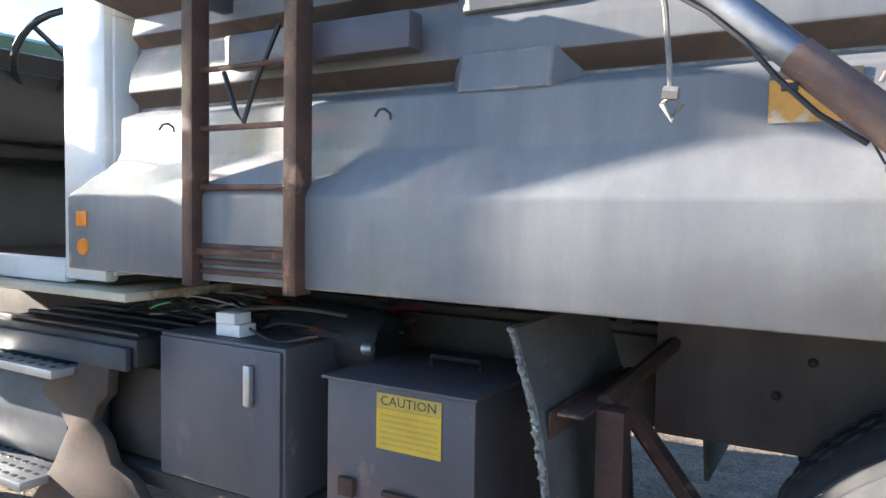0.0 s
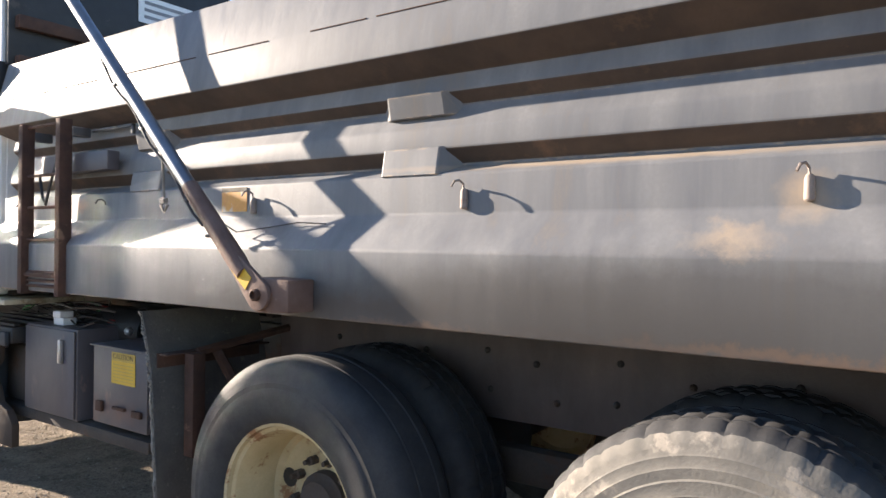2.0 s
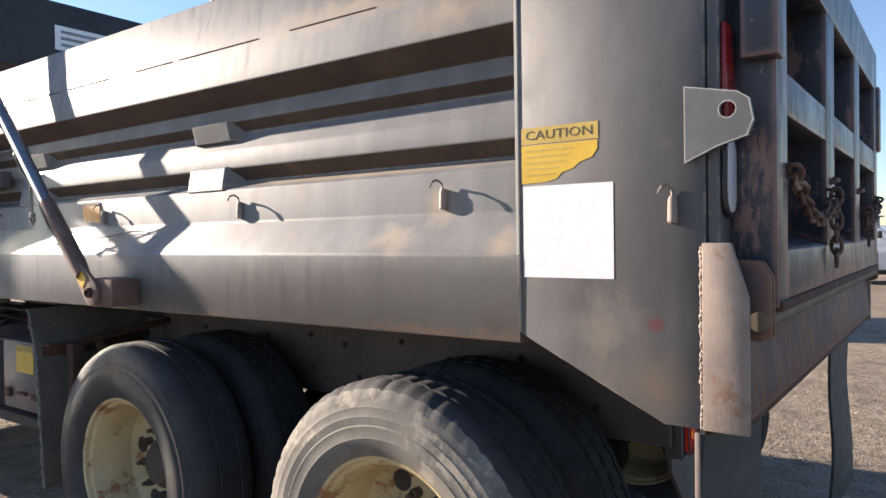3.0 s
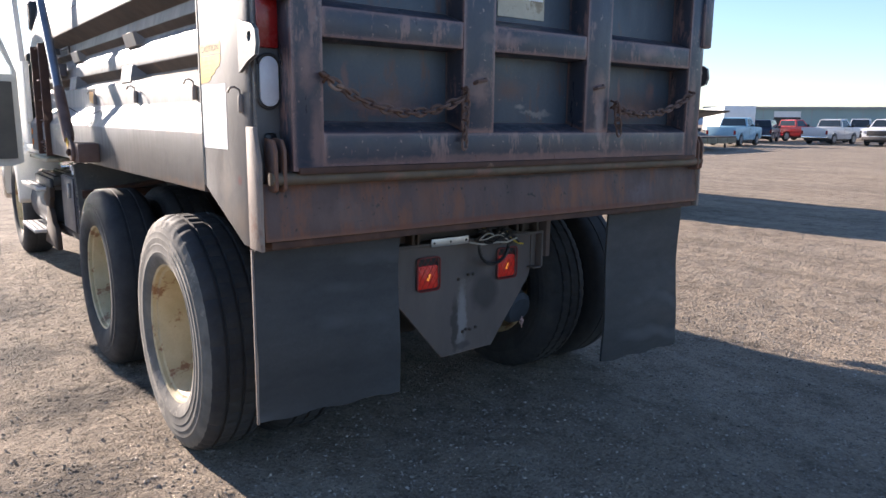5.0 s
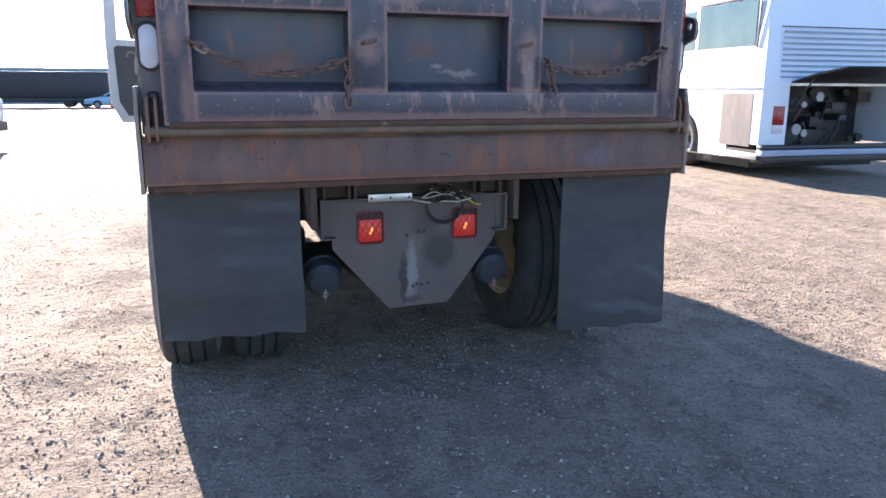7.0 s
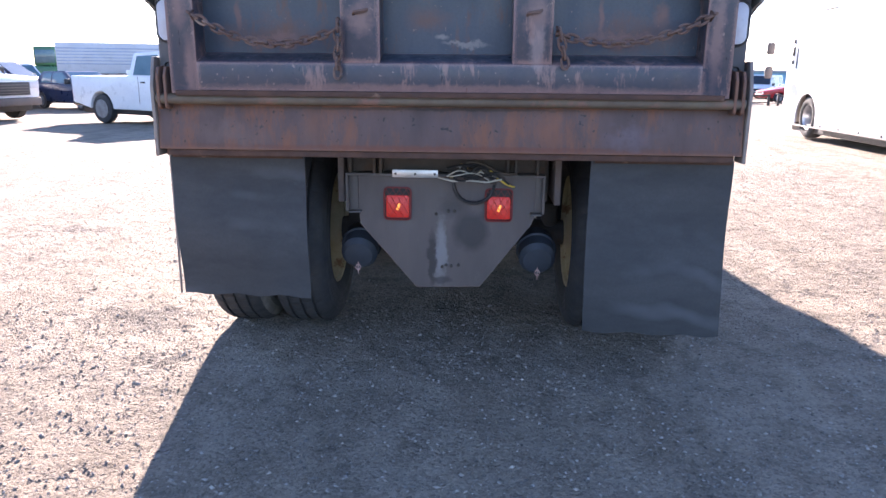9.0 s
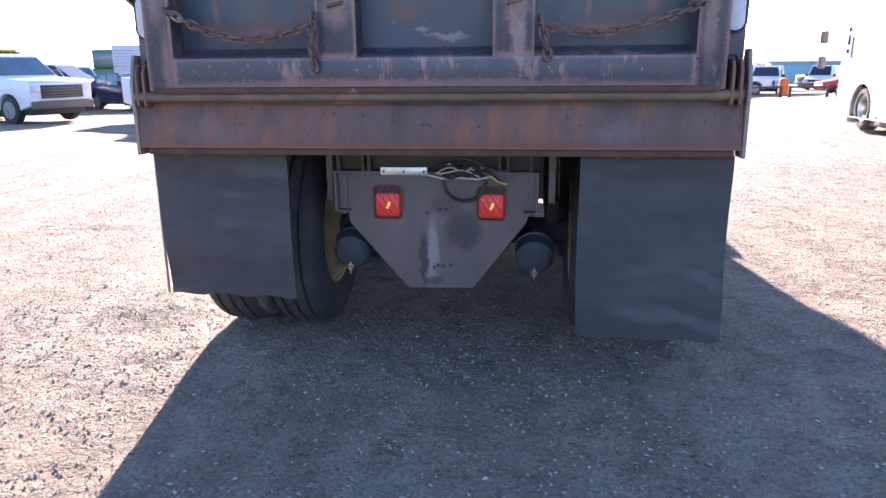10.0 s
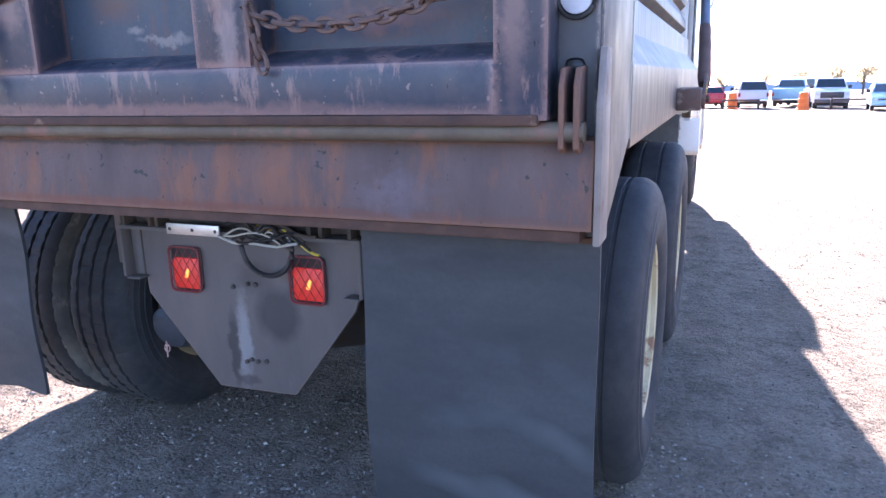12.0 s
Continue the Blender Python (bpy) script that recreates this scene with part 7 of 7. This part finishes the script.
# ---- buildings and trees at a distance ----
METAL_WALL = surf("pale_green_metal_wall", (0.3, 0.41, 0.41), (0.26, 0.36, 0.36), scale=0.3, fine=20, rough=0.6, bump=0.0)
ROOF = surf("grey_metal_roof", (0.35, 0.37, 0.38), scale=0.3, fine=20, rough=0.5, bump=0.0)
BLUEWALL = surf("hazy_blue_metal", (0.2, 0.42, 0.56), (0.18, 0.38, 0.52), scale=0.3, fine=20, rough=0.6, bump=0.0)


def shed(name, label, m, L, D, H, doors, wall=METAL_WALL, rise=0.06):
    e = thing(name, (0, 0, 0), label, "building")
    part("wall", boxes((0, L, 0, D, 0, H), bev=0.0), wall, e)
    bm = bmesh.new()
    prism(bm, [(-0.4, H), (D / 2, H + D * rise), (D + 0.4, H), (D + 0.4, H + 0.25), (D / 2, H + D * rise + 0.25), (-0.4, H + 0.25)], "x", -0.4, L + 0.4)
    part("roof", bm, ROOF, e)
    for x in np.arange(1.5, L, 3.0):
        part("wall_seam", boxes((x, x + 0.08, -0.03, 0.0, 0, H), bev=0.0), ROOF, e)
    for x, w, h in doors:
        part("door", boxes((x, x + w, -0.06, 0.0, 0, h), bev=0.0), PLASTIC, e)
        part("door_sign", boxes((x, x + w, -0.1, -0.06, h * 0.75, h), bev=0.0), WHITE, e)
    e.matrix_basis = Matrix.Translation((0, 0, -fall(m.translation.y, m.translation.x))) @ m


shed("warehouse", "long pale green metal warehouse across the yard", pose(90.2, 57.4, 0, 0, 0, -61.4), 55, 25, 3.55, ((8.9, 3.3, 3.2), (34, 5, 3.2)), rise=0.012)
shed("far_house", "small grey house in the distance", pose(110, 5, 0, 0, 0, -85), 9, 8, 4.5, ((3, 1.2, 2.2),), GREYPLATE)
shed("far_shed", "long low hazy blue building beyond the yard", pose(36, 111, 0, 0, 0, -15), 45, 12, 3.0, (), BLUEWALL, 0.012)
shed("far_shed", "low blue-grey shed far across the yard", pose(-40, 110, 0, 0, 0, 4), 30, 12, 4.5, (), BLUEWALL)

BARK = surf("grey_bark", (0.12, 0.1, 0.085), (0.08, 0.07, 0.06), scale=4, fine=40, rough=0.9, bump=0.2)
LEAF = surf("dry_pale_leaves", (0.3, 0.26, 0.17), (0.2, 0.185, 0.12), scale=1.5, fine=8, rough=0.8, bump=0.0, alpha_random=0.4)


def tree(x, y, h, seed):
    rng = random.Random(seed)
    g = -fall(y, x)
    e = thing("tree", (x, y, g), "pale half-bare autumn tree on the skyline", "tree", "trees on the skyline")
    bm = bmesh.new()
    tips = []
    tube(bm, [(x, y, g), (x + 0.1, y, g + h * 0.25), (x, y + 0.1, g + h * 0.5)], [h * 0.035, h * 0.026, h * 0.018], 8)
    for k in range(11):
        a, z0 = rng.random() * 6.28, g + h * rng.uniform(0.22, 0.5)
        r = h * rng.uniform(0.2, 0.38)
        p1 = Vector((x + 0.5 * r * math.cos(a), y + 0.5 * r * math.sin(a), z0 + h * 0.17))
        p2 = Vector((x + r * math.cos(a), y + r * math.sin(a), z0 + h * rng.uniform(0.25, 0.48)))
        tube(bm, [(x, y, z0), p1, p2], [h * 0.013, h * 0.008, h * 0.003], 5)
        tips += [p1, p2, p1.lerp(p2, 0.5)]
    part("trunk", bm, BARK, e)
    vs, fs = [], []
    for t in tips:
        for _ in range(90):
            c = t + Vector((rng.gauss(0, 1), rng.gauss(0, 1), rng.gauss(0, 0.8))) * h * 0.075
            s = h * rng.uniform(0.012, 0.025)
            b0i = len(vs)
            for _k in range(3):
                vs.append(tuple(c + Vector((rng.uniform(-1, 1), rng.uniform(-1, 1), rng.uniform(-1, 1))) * s))
            fs.append((b0i, b0i + 1, b0i + 2))
    me = bpy.data.meshes.new("crown")
    me.from_pydata(vs, [], fs)
    me.materials.append(LEAF)
    place("crown", me, e)


for i, (x, y, h) in enumerate(((118, 19, 10), (20, 155, 6.5), (25, 158, 7.5), (31, 160, 7), (36, 156, 6), (47, 170, 6), (58, 175, 6.5), (0, 165, 5.5), (8, 170, 6), (-22, 170, 6), (112, 28, 6), (14, 160, 6), (41, 165, 7), (53, 172, 6))):
    tree(x, y, h, 40 + i)

# hazy ridge on the horizon
HAZE = surf("distant_hazy_ridge", (0.32, 0.4, 0.5), (0.28, 0.36, 0.46), scale=0.01, fine=0.1, rough=1.0, bump=0.0)
bm = bmesh.new()
prev = None
for k in range(121):
    a = radians(-25 + 230 * k / 120)
    z = 9 + 9 * noise.noise((k * 0.13, 0, 2)) + 3 * noise.noise((k * 0.7, 5, 0))
    cur = [bm.verts.new((900 * math.cos(a), 900 * math.sin(a), -2)), bm.verts.new((905 * math.cos(a), 905 * math.sin(a), max(4, z))), bm.verts.new((960 * math.cos(a), 960 * math.sin(a), -2))]
    if prev:
        bm.faces.new((prev[0], cur[0], cur[1], prev[1]))
        bm.faces.new((prev[1], cur[1], cur[2], prev[2]))
    prev = cur
for v in bm.verts:
    v.co.z -= fall(v.co.y, v.co.x)
ridge = part("backdrop", bm, HAZE, None)
tagged(ridge, "low hazy blue ridge along the horizon", "ridge", kind="structure")

# tiny joined marks too small to pick apart
for ob in bpy.data.objects:
    if ob.name.split(".")[0] in ("print", "weld_seam", "weld_bead", "bolt", "bracket_hole", "lamp_grille", "chain_eye", "motor_ribs",
                                 "grille_bars", "lettering", "perforation", "chain", "latch", "cord", "bucket_boom", "mirror", "hatch_strut"):
        ob["kind"] = "stuff"
